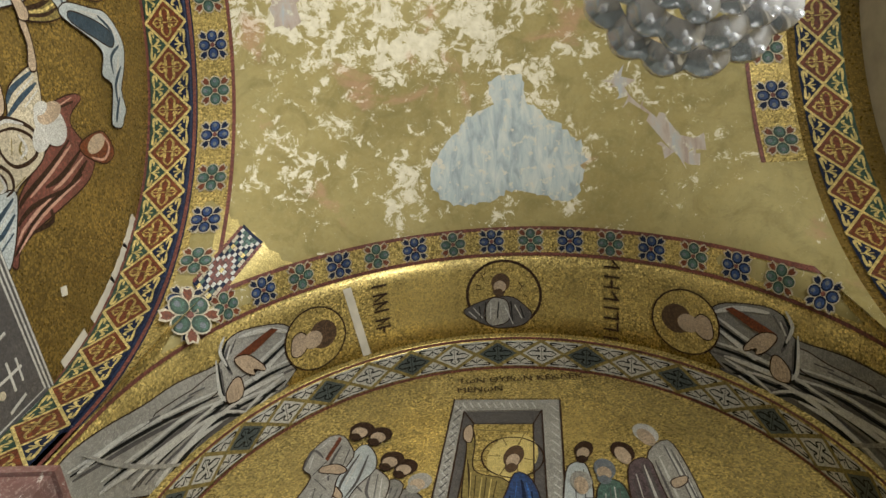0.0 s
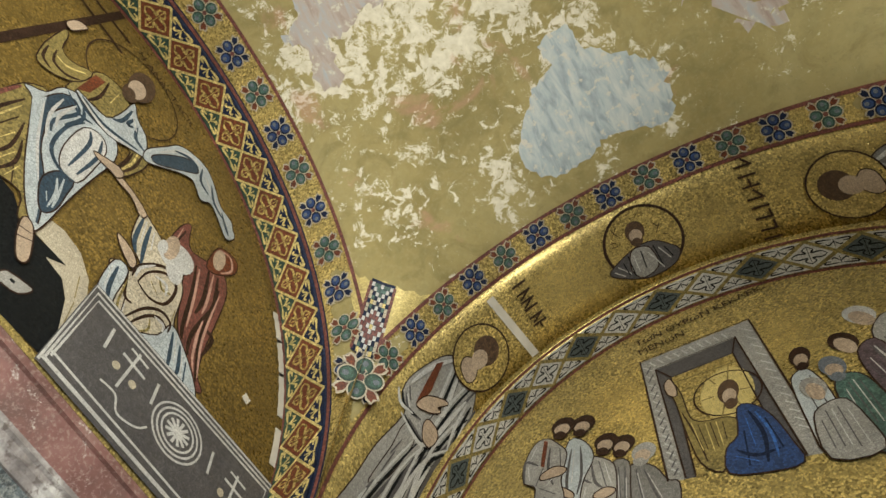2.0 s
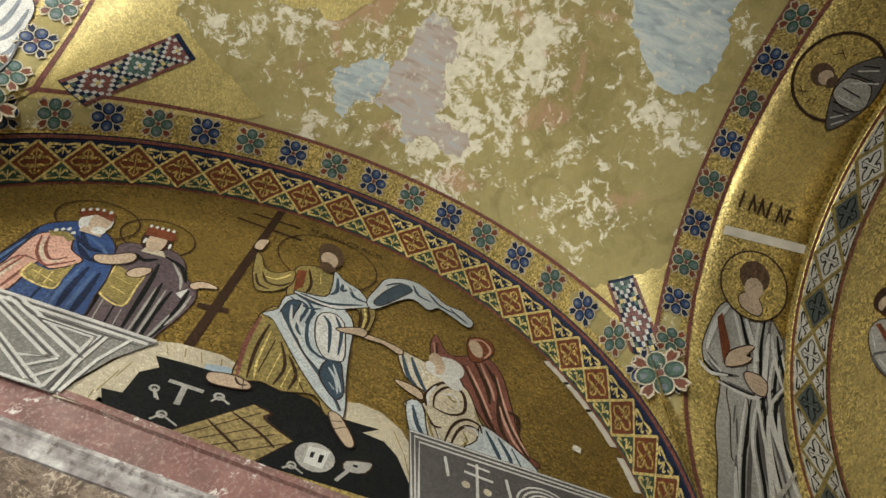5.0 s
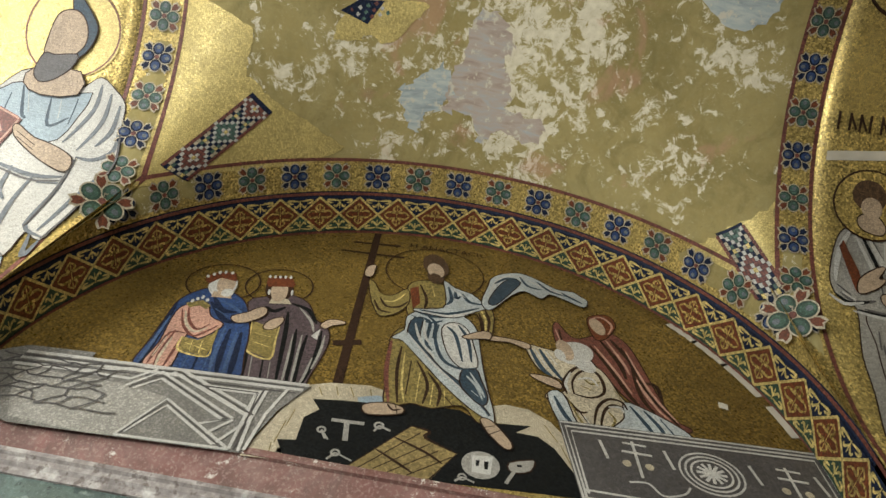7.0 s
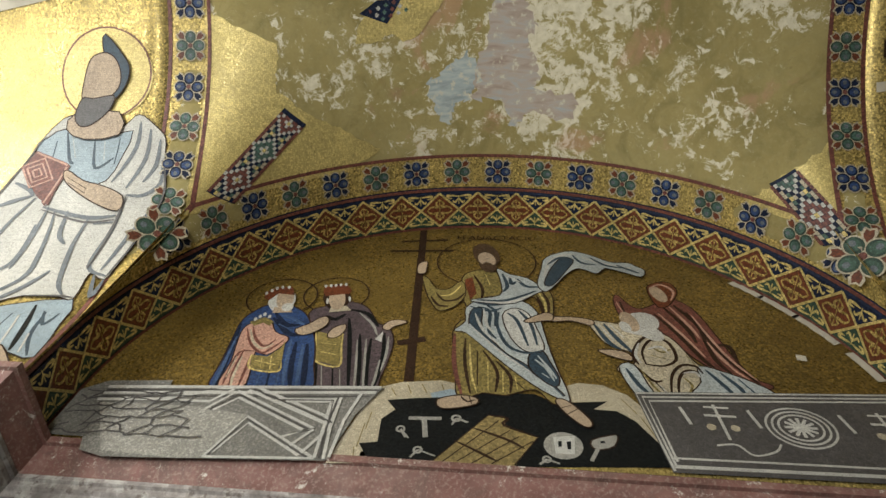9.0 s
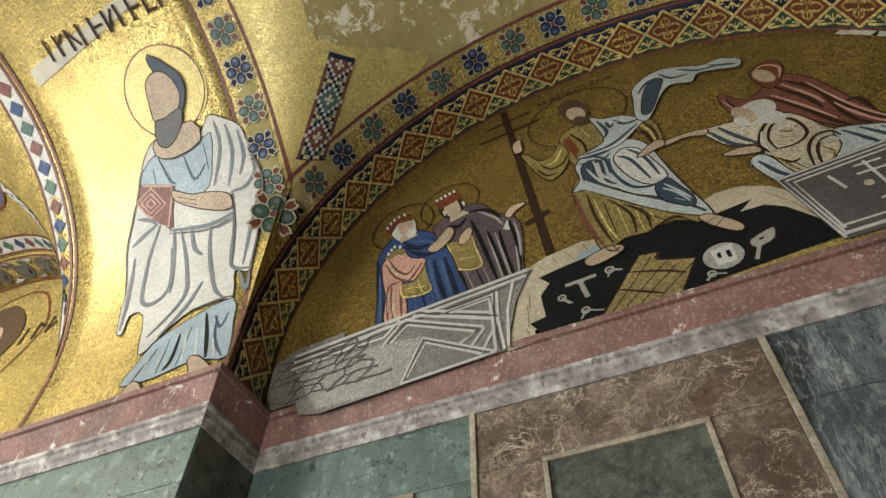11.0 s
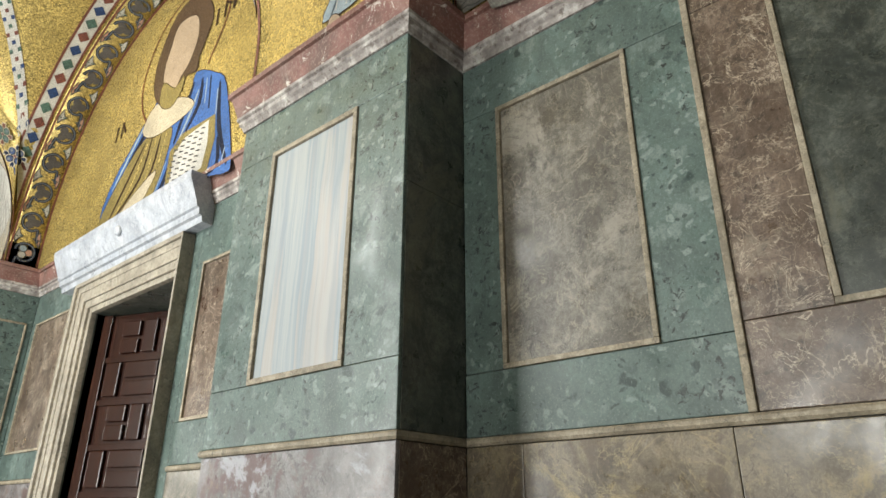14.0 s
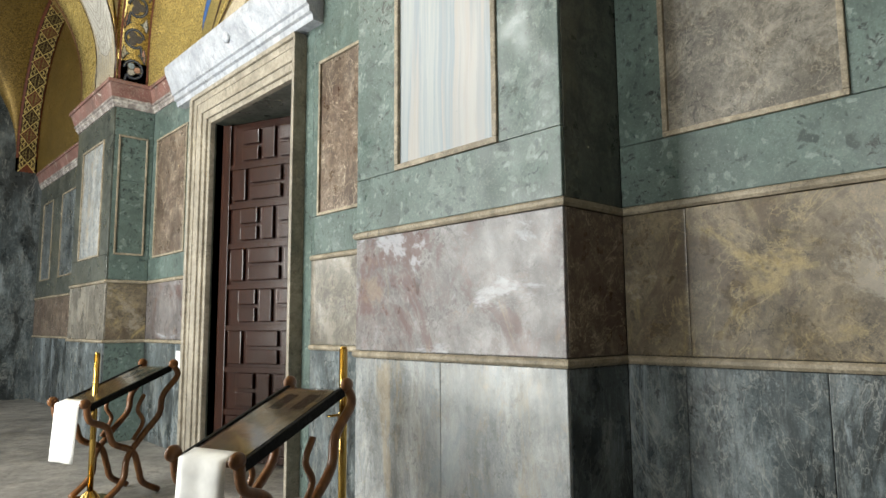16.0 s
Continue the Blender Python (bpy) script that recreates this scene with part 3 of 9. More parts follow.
def sheet(name, m, s0, s1, w0, w1, ns, nw, material, thick=0.25, label="", category="vault", kind="structure", parent=None):
    """A thick curved sheet over a map; its far side lies behind the surface."""
    v, f = [], []
    for i in range(ns + 1):
        for j in range(nw + 1):
            p, n = m(s0 + (s1 - s0) * i / ns, w0 + (w1 - w0) * j / nw)
            v.append(p)
    k = nw + 1
    for i in range(ns):
        for j in range(nw):
            f.append((i * k + j, i * k + j + 1, (i + 1) * k + j + 1, (i + 1) * k + j))
    if thick:
        base = len(v)
        for i in range(ns + 1):
            for j in range(nw + 1):
                p, n = m(s0 + (s1 - s0) * i / ns, w0 + (w1 - w0) * j / nw)
                v.append(p - n * thick)
        f += [tuple(base + q for q in reversed(t)) for t in f[:ns * nw]]
        rim = [i * k for i in range(ns + 1)] + [ns * k + j for j in range(1, k)] + [i * k + nw for i in range(ns - 1, -1, -1)] + [j for j in range(nw - 1, 0, -1)]
        for a, b in zip(rim, rim[1:] + rim[:1]):
            f.append((a, b, base + b, base + a))
    ob = link_mesh(name, v, f, material, None, parent)
    ob.data.polygons.foreach_set("use_smooth", [i < ns * nw for i in range(len(f))])
    return tagged(ob, label, category, "", kind)


def vault(name, yc, ra, material, label, nx=56, ny=60, skirt=0.3):
    """A groined vault as one sheet of even steps in angle, thick above."""
    v, f = [], []
    for i in range(nx + 1):
        x = XC - RB * math.cos(math.pi * i / nx)
        for j in range(ny + 1):
            y = yc - ra * math.cos(math.pi * j / ny)
            v.append((x, y, vault_height(x, y, yc, ra)))
    k = ny + 1
    for i in range(nx):
        for j in range(ny):
            f.append((i * k + j, i * k + j + 1, (i + 1) * k + j + 1, (i + 1) * k + j))
    base = len(v)
    v += [(x, y, z + skirt) for x, y, z in v]
    f += [tuple(base + q for q in reversed(t)) for t in f[:nx * ny]]
    ob = link_mesh(name, v, f, material, None, None, "", True)
    return tagged(ob, label, "vault", kind="structure")


vm_s, vm_d = vault_map(YC, RA), vault_map(YDC, RD)
ceiling_south = vault("ceiling_south", YC, RA, PLASTER, "groined vault with flaking ochre-green fresco plaster")
ceiling_door = vault("ceiling_door", YDC, RD, GOLD, "groined vault of bright gold mosaic", 40, 44)
YFC, RF = -12.05, 2.15
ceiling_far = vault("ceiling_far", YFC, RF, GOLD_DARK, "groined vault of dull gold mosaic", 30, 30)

m_south, F_SOUTH = cross_soffit(YS, 1)
m_band, F_BAND = cross_soffit(YB1, 1, RS)
m_near, F_NEAR = cross_soffit(YN, -1)
m_far, F_FAR = cross_soffit(YD0, -1)
m_east, F_EAST = wall_soffit(YC, RA, XF)
m_door, F_DOOR = wall_soffit(YDC, RD, XF)
m_fe, F_FE = wall_soffit(YFC, RF, XF)
arch_south = sheet("arch_south", m_south, 0, F_SOUTH, YC + RA - YS, YB1 - YS, 80, 4, GOLD, 0.5, "wide gold mosaic soffit of the end arch", "arch")
arch_inner = sheet("arch_inner", m_band, 0, F_BAND, 0, YL - YB1 + 0.02, 80, 2, GOLD, 0.05, "narrow inner arch with a mosaic band", "arch")
arch_near = sheet("arch_near", m_near, 0, F_NEAR, YN - YC + RA, YN - YP, 80, 8, GOLD, 0.5, "wide gold mosaic soffit of the cross arch", "arch")
arch_far = sheet("arch_far", m_far, 0, F_FAR, 0, YD0 - YD1, 60, 6, GOLD, 0.5, "gold mosaic soffit of the far cross arch", "arch")
arch_east = sheet("arch_east", m_east, 0, F_EAST, 0.006, 0.40, 90, 2, M_NAVY, 0.4, "deep wall arch with a patterned mosaic band", "arch")
arch_door = sheet("arch_door", m_door, 0, F_DOOR, 0.006, 0.40, 90, 2, GOLD, 0.4, "wall arch over the doorway in gold mosaic", "arch")
arch_faredge = sheet("arch_far_wall", m_fe, 0, F_FE, 0.006, 0.40, 60, 2, M_RUST, 0.4, "dark patterned wall arch of the far bay", "arch")
# western arches, opposite
for nm, yc, r in (("arch_west", YC, RA), ("arch_west_entrance", YDC, RD), ("arch_west_far", YFC, RF)):
    mw, fw = wall_soffit(yc, r, XW)
    west_map = (lambda s, w, mw=mw: (Vector((2 * XW - mw(s, w)[0].x, *mw(s, w)[0].yz)), mw(s, w)[1])) if nm == "arch_west" else west_map
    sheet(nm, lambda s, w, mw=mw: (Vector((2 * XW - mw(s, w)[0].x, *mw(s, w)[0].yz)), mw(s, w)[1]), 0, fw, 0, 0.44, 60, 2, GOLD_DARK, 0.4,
          "wall arch in dark gold mosaic", "arch")
# unseen slab, added only to block sky light above the vaults
roof = tagged(box("roof", (XB - 0.2, YEND - 0.5, 7.6), (XWW + 0.7, 3.7, 7.8), WALL_PLAIN, bevel=0), "unseen slab added above the vaults to keep sky light out", "ceiling", kind="structure")


# lunette grounds, 4 mm proud of the wall
def lunette(name, m, yc, r, material, label, n=48):
    pts = [(yc - r, ZK + 0.005), (yc + r, ZK + 0.005)] + [(yc + r * math.cos(math.pi * i / n), ZC + r * math.sin(math.pi * i / n)) for i in range(n + 1)]
    v = [m(*p)[0] + m(*p)[1] * 0.004 for p in pts] + [m(*p)[0] - m(*p)[1] * 0.05 for p in pts]
    k = len(pts)
    f = [tuple(range(k)), tuple(reversed(range(k, 2 * k)))] + [(i, (i + 1) % k, k + (i + 1) % k, k + i) for i in range(k)]
    me_ob = link_mesh(name, v, f, material)
    return tagged(me_ob, label, "lunette", kind="structure")


p_east, p_south, p_door, p_fe = plane_x(XL), plane_y(YL), plane_x(XL), plane_x(XL)
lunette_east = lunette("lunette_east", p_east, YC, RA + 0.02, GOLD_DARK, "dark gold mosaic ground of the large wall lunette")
lunette_south = lunette("lunette_south", p_south, XC, RS + 0.02, GOLD, "gold mosaic ground of the end lunette")
lunette_door = lunette("lunette_door", p_door, YDC, RD + 0.02, GOLD, "bright gold mosaic ground over the doorway")
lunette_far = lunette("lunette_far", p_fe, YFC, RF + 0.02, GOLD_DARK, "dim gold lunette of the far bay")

# ---- marble cladding: each slab and fillet a piece of its wall ----
def slab_x(parent, x, y0, y1, z0, z1, material, proud=0.0, gap=0.0012):
    ob = box("marble_slab", (x - T, y0 + gap, z0 + gap), (x + proud, y1 - gap, z1 - gap), material, parent, bevel=0.004)
    return ob


def slab_y(parent, y, sign, x0, x1, z0, z1, material, gap=0.0012):
    ya, yb = (y - T, y) if sign > 0 else (y, y + T)
    return box("marble_slab", (x0 + gap, ya, z0 + gap), (x1 - gap, yb, z1 - gap), material, parent, bevel=0.004)


def frame_x(parent, x, y0, y1, z0, z1, material, fy, fz, panel, wide=0.024, panel_drop=0.0):
    """A panel with a stone fillet round it, inside four slabs of the frame stone."""
    a0, a1, b0, b1 = *fy, *fz
    slab_x(parent, x, y0, y1, z0, b0, material)
    slab_x(parent, x, y0, y1, b1, z1, material)
    slab_x(parent, x, y0, a0, b0, b1, material)
    slab_x(parent, x, a1, y1, b0, b1, material)
    box("marble_panel", (x - T, a0 + wide, b0 + wide), (x - 0.006, a1 - wide, b1 - wide), panel, parent, bevel=0.002)
    for lo, hi in (((a0, b0), (a1, b0 + wide)), ((a0, b1 - wide), (a1, b1)), ((a0, b0 + wide), (a0 + wide, b1 - wide)), ((a1 - wide, b0 + wide), (a1, b1 - wide))):
        box("stone_fillet", (x - T, *lo), (x + 0.012, *hi), MB_FILLET, parent, bevel=0.005)


# the wall of the south bay
frame_x(wall_east, XE, YN, -0.99, Z1 + 0.02, ZB, MB_GREEN, (-1.98, -1.26), (2.05, 3.41), MB_GREYROSE)
frame_x(wall_east, XE, -0.96, 0.31, Z1 + 0.02, ZB, MB_ROSE, (-0.67, 0.02), (2.08, 3.43), MB_DKGREEN)
frame_x(wall_east, XE, 0.34, YS, Z1 + 0.02, ZB, MB_SLATE, (0.64, 1.40), (2.06, 3.41), MB_ROSE)
for ya in (-0.99, 0.31):
    box("stone_fillet", (XE - T, ya, Z1 + 0.02), (XE + 0.014, ya + 0.03, ZB), MB_FILLET, wall_east, bevel=0.006)
for ya, yb in ((YN, -1.90), (-1.90, -1.05), (-1.05, -0.2), (-0.2, 0.8), (0.8, YS)):
    slab_x(wall_east, XE, ya, yb, Z2 + 0.02, Z1 - 0.02, MB_OLIVE)
for ya, yb in ((YN, -1.93), (-1.93, -1.40), (-1.40, -0.75), (-0.75, 0.1), (0.1, 1.0), (1.0, YS)):
    slab_x(wall_east, XE, ya, yb, 0.0, Z2 - 0.02, MB_SLATE)
# the near pier
frame_x(pier_near, XF, YP, YN, Z1 + 0.02, ZB, MB_GREEN, (-3.295, -2.55), (2.07, 3.45), MB_BLUE, 0.03)
slab_x(pier_near, XF, YP, YN, Z2 + 0.02, Z1 - 0.02, MB_PURPLE)
slab_x(pier_near, XF, YP, -2.95, 0, Z2 - 0.02, MB_WHITE)
slab_x(pier_near, XF, -2.95, YN, 0, Z2 - 0.02, MB_WHITE)
for z0, z1, mt in ((Z1 + 0.02, 2.9, MB_DKGREEN), (2.9, ZB, MB_DKGREEN), (Z2 + 0.02, Z1 - 0.02, MB_ROSE), (0, Z2 - 0.02, MB_SLATE)):
    slab_y(pier_near, YN, 1, XE, XF - T, z0, z1, mt)
    slab_y(pier_near, YP, -1, XE, XF - T, z0, z1, mt)
    slab_y(pier_south, YS, -1, XE, XF - T, z0, z1, mt)
    slab_y(pier_far, YD0, 1, XE, XF - T, z0, z1, MB_OLIVE if mt is MB_ROSE else MB_GREEN)
# the wall about the door
frame_x(wall_door, XE, -4.86, YP, Z1 + 0.02, ZB, MB_GREEN, (-4.78, -4.0), (2.06, 3.26), MB_ROSE)
frame_x(wall_door, XE, YD0, -7.26, Z1 + 0.02, ZB, MB_GREEN, (-8.26, -7.36), (2.02, 3.40), MB_ROSE)
slab_x(wall_door, XE, -7.26, -7.06, Z1 + 0.02, ZB, MB_BLUE)
for ya, yb, mt in ((-4.86, YP, MB_GREYROSE), (YD0, -7.06, MB_PURPLE)):
    slab_x(wall_door, XE, ya, yb, Z2 + 0.02, Z1 - 0.02, mt)
    slab_x(wall_door, XE, ya, yb, 0, Z2 - 0.02, MB_SLATE)
slab_x(wall_door, XE, -7.06, -4.86, 3.60, ZB, MB_GREEN)
slab_x(wall_door, XE, DY1, -4.86, 0, 3.60, MB_GREEN)
# the far pier and the wall beyond it
frame_x(pier_far, XF, YD1, YD0, Z1 + 0.02, ZB, MB_DKGREEN, (-9.6, -8.72), (2.05, 3.42), MB_WHITE)
slab_x(pier_far, XF, YD1, YD0, Z2 + 0.02, Z1 - 0.02, MB_GREYROSE)
slab_x(pier_far, XF, YD1, YD0, 0, Z2 - 0.02, MB_SLATE)
for y0, y1 in ((YEND, -12.9), (-12.9, -11.4), (-11.4, YD1)):
    frame_x(wall_far, XE, y0, y1, Z1 + 0.02, ZB, MB_DKGREEN, (y0 + 0.3, y1 - 0.3), (2.05, 3.42), MB_SLATE)
    slab_x(wall_far, XE, y0, y1, Z2 + 0.02, Z1 - 0.02, MB_ROSE)
    slab_x(wall_far, XE, y0, y1, 0, Z2 - 0.02, MB_SLATE)
# a framed panel on the side of the far pier
for lo, hi in (((XE + 0.06, 2.05), (XF - 0.06, 2.072)), ((XE + 0.06, 3.40), (XF - 0.06, 3.422)), ((XE + 0.06, 2.072), (XE + 0.08, 3.40)), ((XF - 0.08, 2.072), (XF - 0.06, 3.40))):
    box("stone_fillet", (lo[0], YD0 - 0.004, lo[1]), (hi[0], YD0 + 0.012, hi[1]), MB_FILLET, pier_far, bevel=0.004)
# dado fillets and the painted cornice run round walls and piers
run_a = [(XE, YS), (XE, YN), (XF, YN), (XF, YP), (XE, YP), (XE, -4.86)]
run_b = [(XE, -7.06), (XE, YD0), (XF, YD0), (XF, YD1), (XE, YD1), (XE, YEND)]
fil = [(-0.02, -0.018), (0.008, -0.018), (0.016, -0.006), (0.016, 0.008), (0.006, 0.018), (-0.02, 0.018)]
for zz in (Z1, Z2):
    for run in (run_a, run_b):
        # out is to the right of a path that runs north, so the runs are reversed
        o = sweep("dado_fillet", list(reversed(run)), [(a, b + zz) for a, b in fil], MB_FILLET)
        tagged(o, "thin cream stone fillet along the dado", "moulding", kind="structure")
corn_run = [(XF, 3.3), (XF, YS), (XE, YS), (XE, YN), (XF, YN), (XF, YP), (XE, YP), (XE, -4.98)]
corn_run2 = [(XE, -7.02), (XE, YD0), (XF, YD0), (XF, YD1), (XE, YD1), (XE, YEND)]
low = [(-0.03, ZB - 0.01), (0.012, ZB - 0.01), (0.02, ZB + 0.02), (0.035, ZB + 0.035), (0.035, ZB + 0.062), (0.05, ZB + 0.07), (0.05, ZB + 0.092), (-0.03, ZB + 0.092)]
high = [(-0.03, ZB + 0.092), (0.045, ZB + 0.092), (0.085, ZB + 0.235), (0.105, ZB + 0.238), (0.105, ZK - 0.004), (0.085, ZK + 0.005), (-0.12, ZK + 0.005)]
for run in (corn_run, corn_run2):
    o1 = tagged(sweep("cornice", list(reversed(run)), high, CORN_RED), "chipped red-painted cornice along the wall", "cornice", kind="structure")
    sweep("moulding", list(reversed(run)), low, CORN_STONE, o1, "weathered grey stone moulding")

# ---- mosaic pictures and borders: thin layers of coloured cubes on the curved grounds ----
from mathutils.geometry import tessellate_polygon


def curve_through(pts, n=5, closed=True):
    """A smooth line through a few points."""
    k, out = len(pts), []
    rng = range(k if closed else k - 1)
    for i in rng:
        p = [Vector(pts[j % k]) if closed else Vector(pts[min(max(j, 0), k - 1)]) for j in (i - 1, i, i + 1, i + 2)]
        for q in range(n):
            t = q / n
            out.append(0.5 * ((2 * p[1]) + (p[2] - p[0]) * t + (2 * p[0] - 5 * p[1] + 4 * p[2] - p[3]) * t * t + (3 * p[1] - p[0] - 3 * p[2] + p[3]) * t ** 3))
    if not closed:
        out.append(Vector(pts[-1]))
    return out


def ragged(pts, amount, seed, n=7):
    rr = random.Random(seed)
    return [p + Vector((rr.gauss(0, amount), rr.gauss(0, amount))) for p in curve_through(pts, n)]


class Mosaic:
    """Gathers flat shapes in a surface's own two coordinates and lays them on it, layer over layer."""
    def __init__(self, m, step=9.0, lift=0.005):
        self.m, self.step, self.lift, self.layer, self.count = m, step, lift, 0, 0
        self.rise = 0.0001 if step > 1 else 0.00003 if step > 0.05 else 0.0002   # each shape lies over the one before it
        self.v, self.f, self.idx, self.mats = [], [], [], []

    def tri(self, a, b, c, mi, h):
        long, i = max(((a - b).length, 0), ((b - c).length, 1), ((c - a).length, 2))
        if long > self.step:
            p = [(a, b, c), (b, c, a), (c, a, b)][i]
            mid = (p[0] + p[1]) / 2
            self.tri(p[0], mid, p[2], mi, h)
            self.tri(mid, p[1], p[2], mi, h)
            return
        k = len(self.v)
        for q in (a, b, c):
            pos, n = self.m(q.x, q.y)
            self.v.append(pos + n * h)
        pa, n = self.m(a.x, a.y)
        if (self.v[k + 1] - self.v[k]).cross(self.v[k + 2] - self.v[k]).dot(n) < 0:
            self.f.append((k, k + 2, k + 1))
        else:
            self.f.append((k, k + 1, k + 2))
        self.idx.append(mi)

    def slot(self, mat):
        if mat not in self.mats:
            self.mats.append(mat)
        return self.mats.index(mat)

    def up(self, n=1):
        self.layer += n
        return self

    def poly(self, pts, mat, smooth=0):
        p = [Vector(q) for q in pts]
        if smooth:
            p = curve_through(p, smooth)
            if max(q.y for q in p) - min(q.y for q in p) > 0.06:
                self.line(p + p[:1], 0.016, M_BROWN)
        self.count += 1
        h, mi = self.lift + self.layer * 0.0004 + self.count * self.rise, self.slot(mat)
        for t in tessellate_polygon([[q.to_3d() for q in p]]):
            self.tri(*(p[i] for i in t), mi, h)
        return self

    def line(self, pts, width, mat, smooth=0, taper=False):
        p = [Vector(q) for q in pts]
        if smooth:
            p = curve_through(p, smooth, False)
        self.count += 1
        h, mi = self.lift + self.layer * 0.0004 + self.count * self.rise, self.slot(mat)
        side = []
        for i, q in enumerate(p):
            d = (p[min(i + 1, len(p) - 1)] - p[max(i - 1, 0)])
            if d.length < 1e-9:
                d = Vector((1, 0))
            n = Vector((-d.y, d.x)).normalized() * width / 2
            if taper:
                n *= max(0.15, math.sin(math.pi * (0.12 + 0.76 * i / max(len(p) - 1, 1))))
            side.append((q + n, q - n))
        for (a, b), (c, d) in zip(side, side[1:]):
            self.tri(a, b, d, mi, h)
            self.tri(a, d, c, mi, h)
        return self

    def oval(self, c, rx, ry, mat, n=20, turn=0.0):
        ct, st = math.cos(turn), math.sin(turn)
        return self.poly([(c[0] + rx * math.cos(a) * ct - ry * math.sin(a) * st, c[1] + rx * math.cos(a) * st + ry * math.sin(a) * ct)
                          for a in (2 * math.pi * i / n for i in range(n))], mat)

    def ring(self, c, r, width, mat, n=36, squash=1.0):
        return self.line([(c[0] + r * math.cos(2 * math.pi * i / n), c[1] + r * squash * math.sin(2 * math.pi * i / n)) for i in range(n + 1)], width, mat)

    def build(self, name, label="", category="mosaic", group="", kind="", parent=None):
        ob = link_mesh(name, self.v, self.f, self.mats, self.idx, parent)
        return tagged(ob, label, category, group, kind) if label else ob


def local(origin, ex, ey):
    """Places a drawing with its own upright axes on a surface's coordinates."""
    o, a, b = Vector(origin), Vector(ex), Vector(ey)
    return lambda pts: [tuple(o + a * x + b * y) for x, y in pts]


def robed(mo, L, robe, mantle, fold, light, hair, head=(0, 1.62), lean=0.0, beard=False, hem=0.30, arm=True, halo=None, seed=1, slim=1.0, big=1.0, low=None):
    """An upright robed shape, 1.75 high: hem, body, mantle, long fold lines, a plain oval for the head."""
    rr = random.Random(seed)
    hx, H = head[0], L

    def L(pts):
        return H([(x * slim, y) for x, y in pts])
    body = [(-hem * 0.75, 0.06), (-hem * 0.2, 0.01), (hem * 0.35, 0.05), (hem * 0.8, 0.02), (0.30 + lean, 0.55), (0.29 + lean, 0.95), (0.27 + hx * 0.6, 1.28), (0.19 + hx, 1.42), (0.06 + hx, 1.47),
            (-0.06 + hx, 1.47), (-0.20 + hx, 1.41), (-0.29 + hx * 0.6, 1.22), (-0.30 + lean, 0.90), (-0.27 + lean * 0.5, 0.5)]
    if halo:
        mo.oval(H([head])[0], 0.215 * big, 0.215 * big, halo[0], 32)
        mo.up().ring(H([head])[0], 0.215 * big, 0.014, halo[1])
    mo.up().poly(L([(x * 1.05, y - 0.005 if y < 0.3 else y + 0.008) for x, y in body]), M_BROWN, 3)
    mo.up().poly(L(body), robe, 3)
    # feet
    for fx in (-0.09, 0.11):
        mo.poly(L([(fx * hem / 0.3 - 0.035, 0.06), (fx * hem / 0.3 - 0.05, -0.02), (fx * hem / 0.3 + 0.03, -0.025), (fx * hem / 0.3 + 0.035, 0.06)]), M_SKIN, 3)
    mo.up().poly(L([(-0.27 + lean, 0.95), (-0.22 + hx, 1.38), (-0.10 + hx, 1.46), (0.05 + hx, 1.15), (0.22 + lean, 0.95), (0.29 + lean, 0.75), (0.24 + lean, 0.42), (0.05, 0.30), (-0.20 + lean, 0.48)]), mantle, 3)
    mo.up()
    low = low or (fold, light)
    for i in range(11):                     # folds of the lower robe
        x = -0.24 + 0.047 * i
        top = 0.80 - 0.03 * abs(i - 5) + rr.uniform(-0.06, 0.06)
        bend = rr.uniform(-0.03, 0.03)
        mo.line(L([(x * 0.8 + lean, top), (x * 1.02 + lean * 0.6 + bend, 0.45), (x * hem / 0.25, 0.06)]), 0.021, low[0], 4, True)
        mo.line(L([(x * 0.8 + lean + 0.022, top - 0.05), (x * 1.02 + lean * 0.6 + bend + 0.022, 0.45), (x * hem / 0.25 + 0.022, 0.08)]), 0.011, low[1], 4, True)
    for i in range(8):                      # folds that hang across the mantle
        y = 0.46 + 0.095 * i
        sag = rr.uniform(0.05, 0.10)
        mo.line(L([(-0.24 + lean + 0.012 * i, y + 0.20), (-0.04 + lean * 0.8, y - sag), (0.23 + lean, y + 0.12)]), 0.020, fold, 5, True)
        mo.line(L([(-0.20 + lean + 0.012 * i, y + 0.20), (-0.02 + lean * 0.8, y - sag + 0.03), (0.20 + lean, y + 0.13)]), 0.012, light, 5, True)
    for i in range(5):
        mo.line(L([(-0.21 + hx + 0.05 * i, 1.40), (-0.24 + lean + 0.06 * i, 0.98)]), 0.018, fold if i % 2 else light, 0, True)
    mo.line(L(body + body[:1]), 0.014, M_BROWN, 3)
    if arm:
        mo.up().poly(L([(-0.29 + hx * 0.6, 1.2), (-0.16, 0.98), (0.06, 1.02), (0.07, 1.09), (-0.14, 1.10), (-0.20, 1.30)]), robe, 3)
        mo.line(L([(-0.27, 1.18), (-0.15, 1.0), (0.05, 1.03)]), 0.014, fold, 4)
        mo.up().oval(L([(0.10, 1.06)])[0], 0.055, 0.03, M_SKIN, 12)
    # a plain head
    mo.up().poly(H([(hx - 0.045, 1.40), (hx + 0.045, 1.40), (hx + 0.04, 1.52), (hx - 0.04, 1.52)]), M_SKIN)
    mo.up().oval(H([(head[0], head[1] + 0.015)])[0], 0.092 * big, 0.118 * big, hair, 20)
    if beard:
        mo.oval(H([(head[0], head[1] - 0.07)])[0], 0.068 * big, 0.10 * big, hair, 18)
    mo.up().oval(H([(head[0], head[1] + (0.02 if beard else -0.012))])[0], 0.066 * big, (0.078 if beard else 0.092) * big, M_SKIN, 20)
    return mo


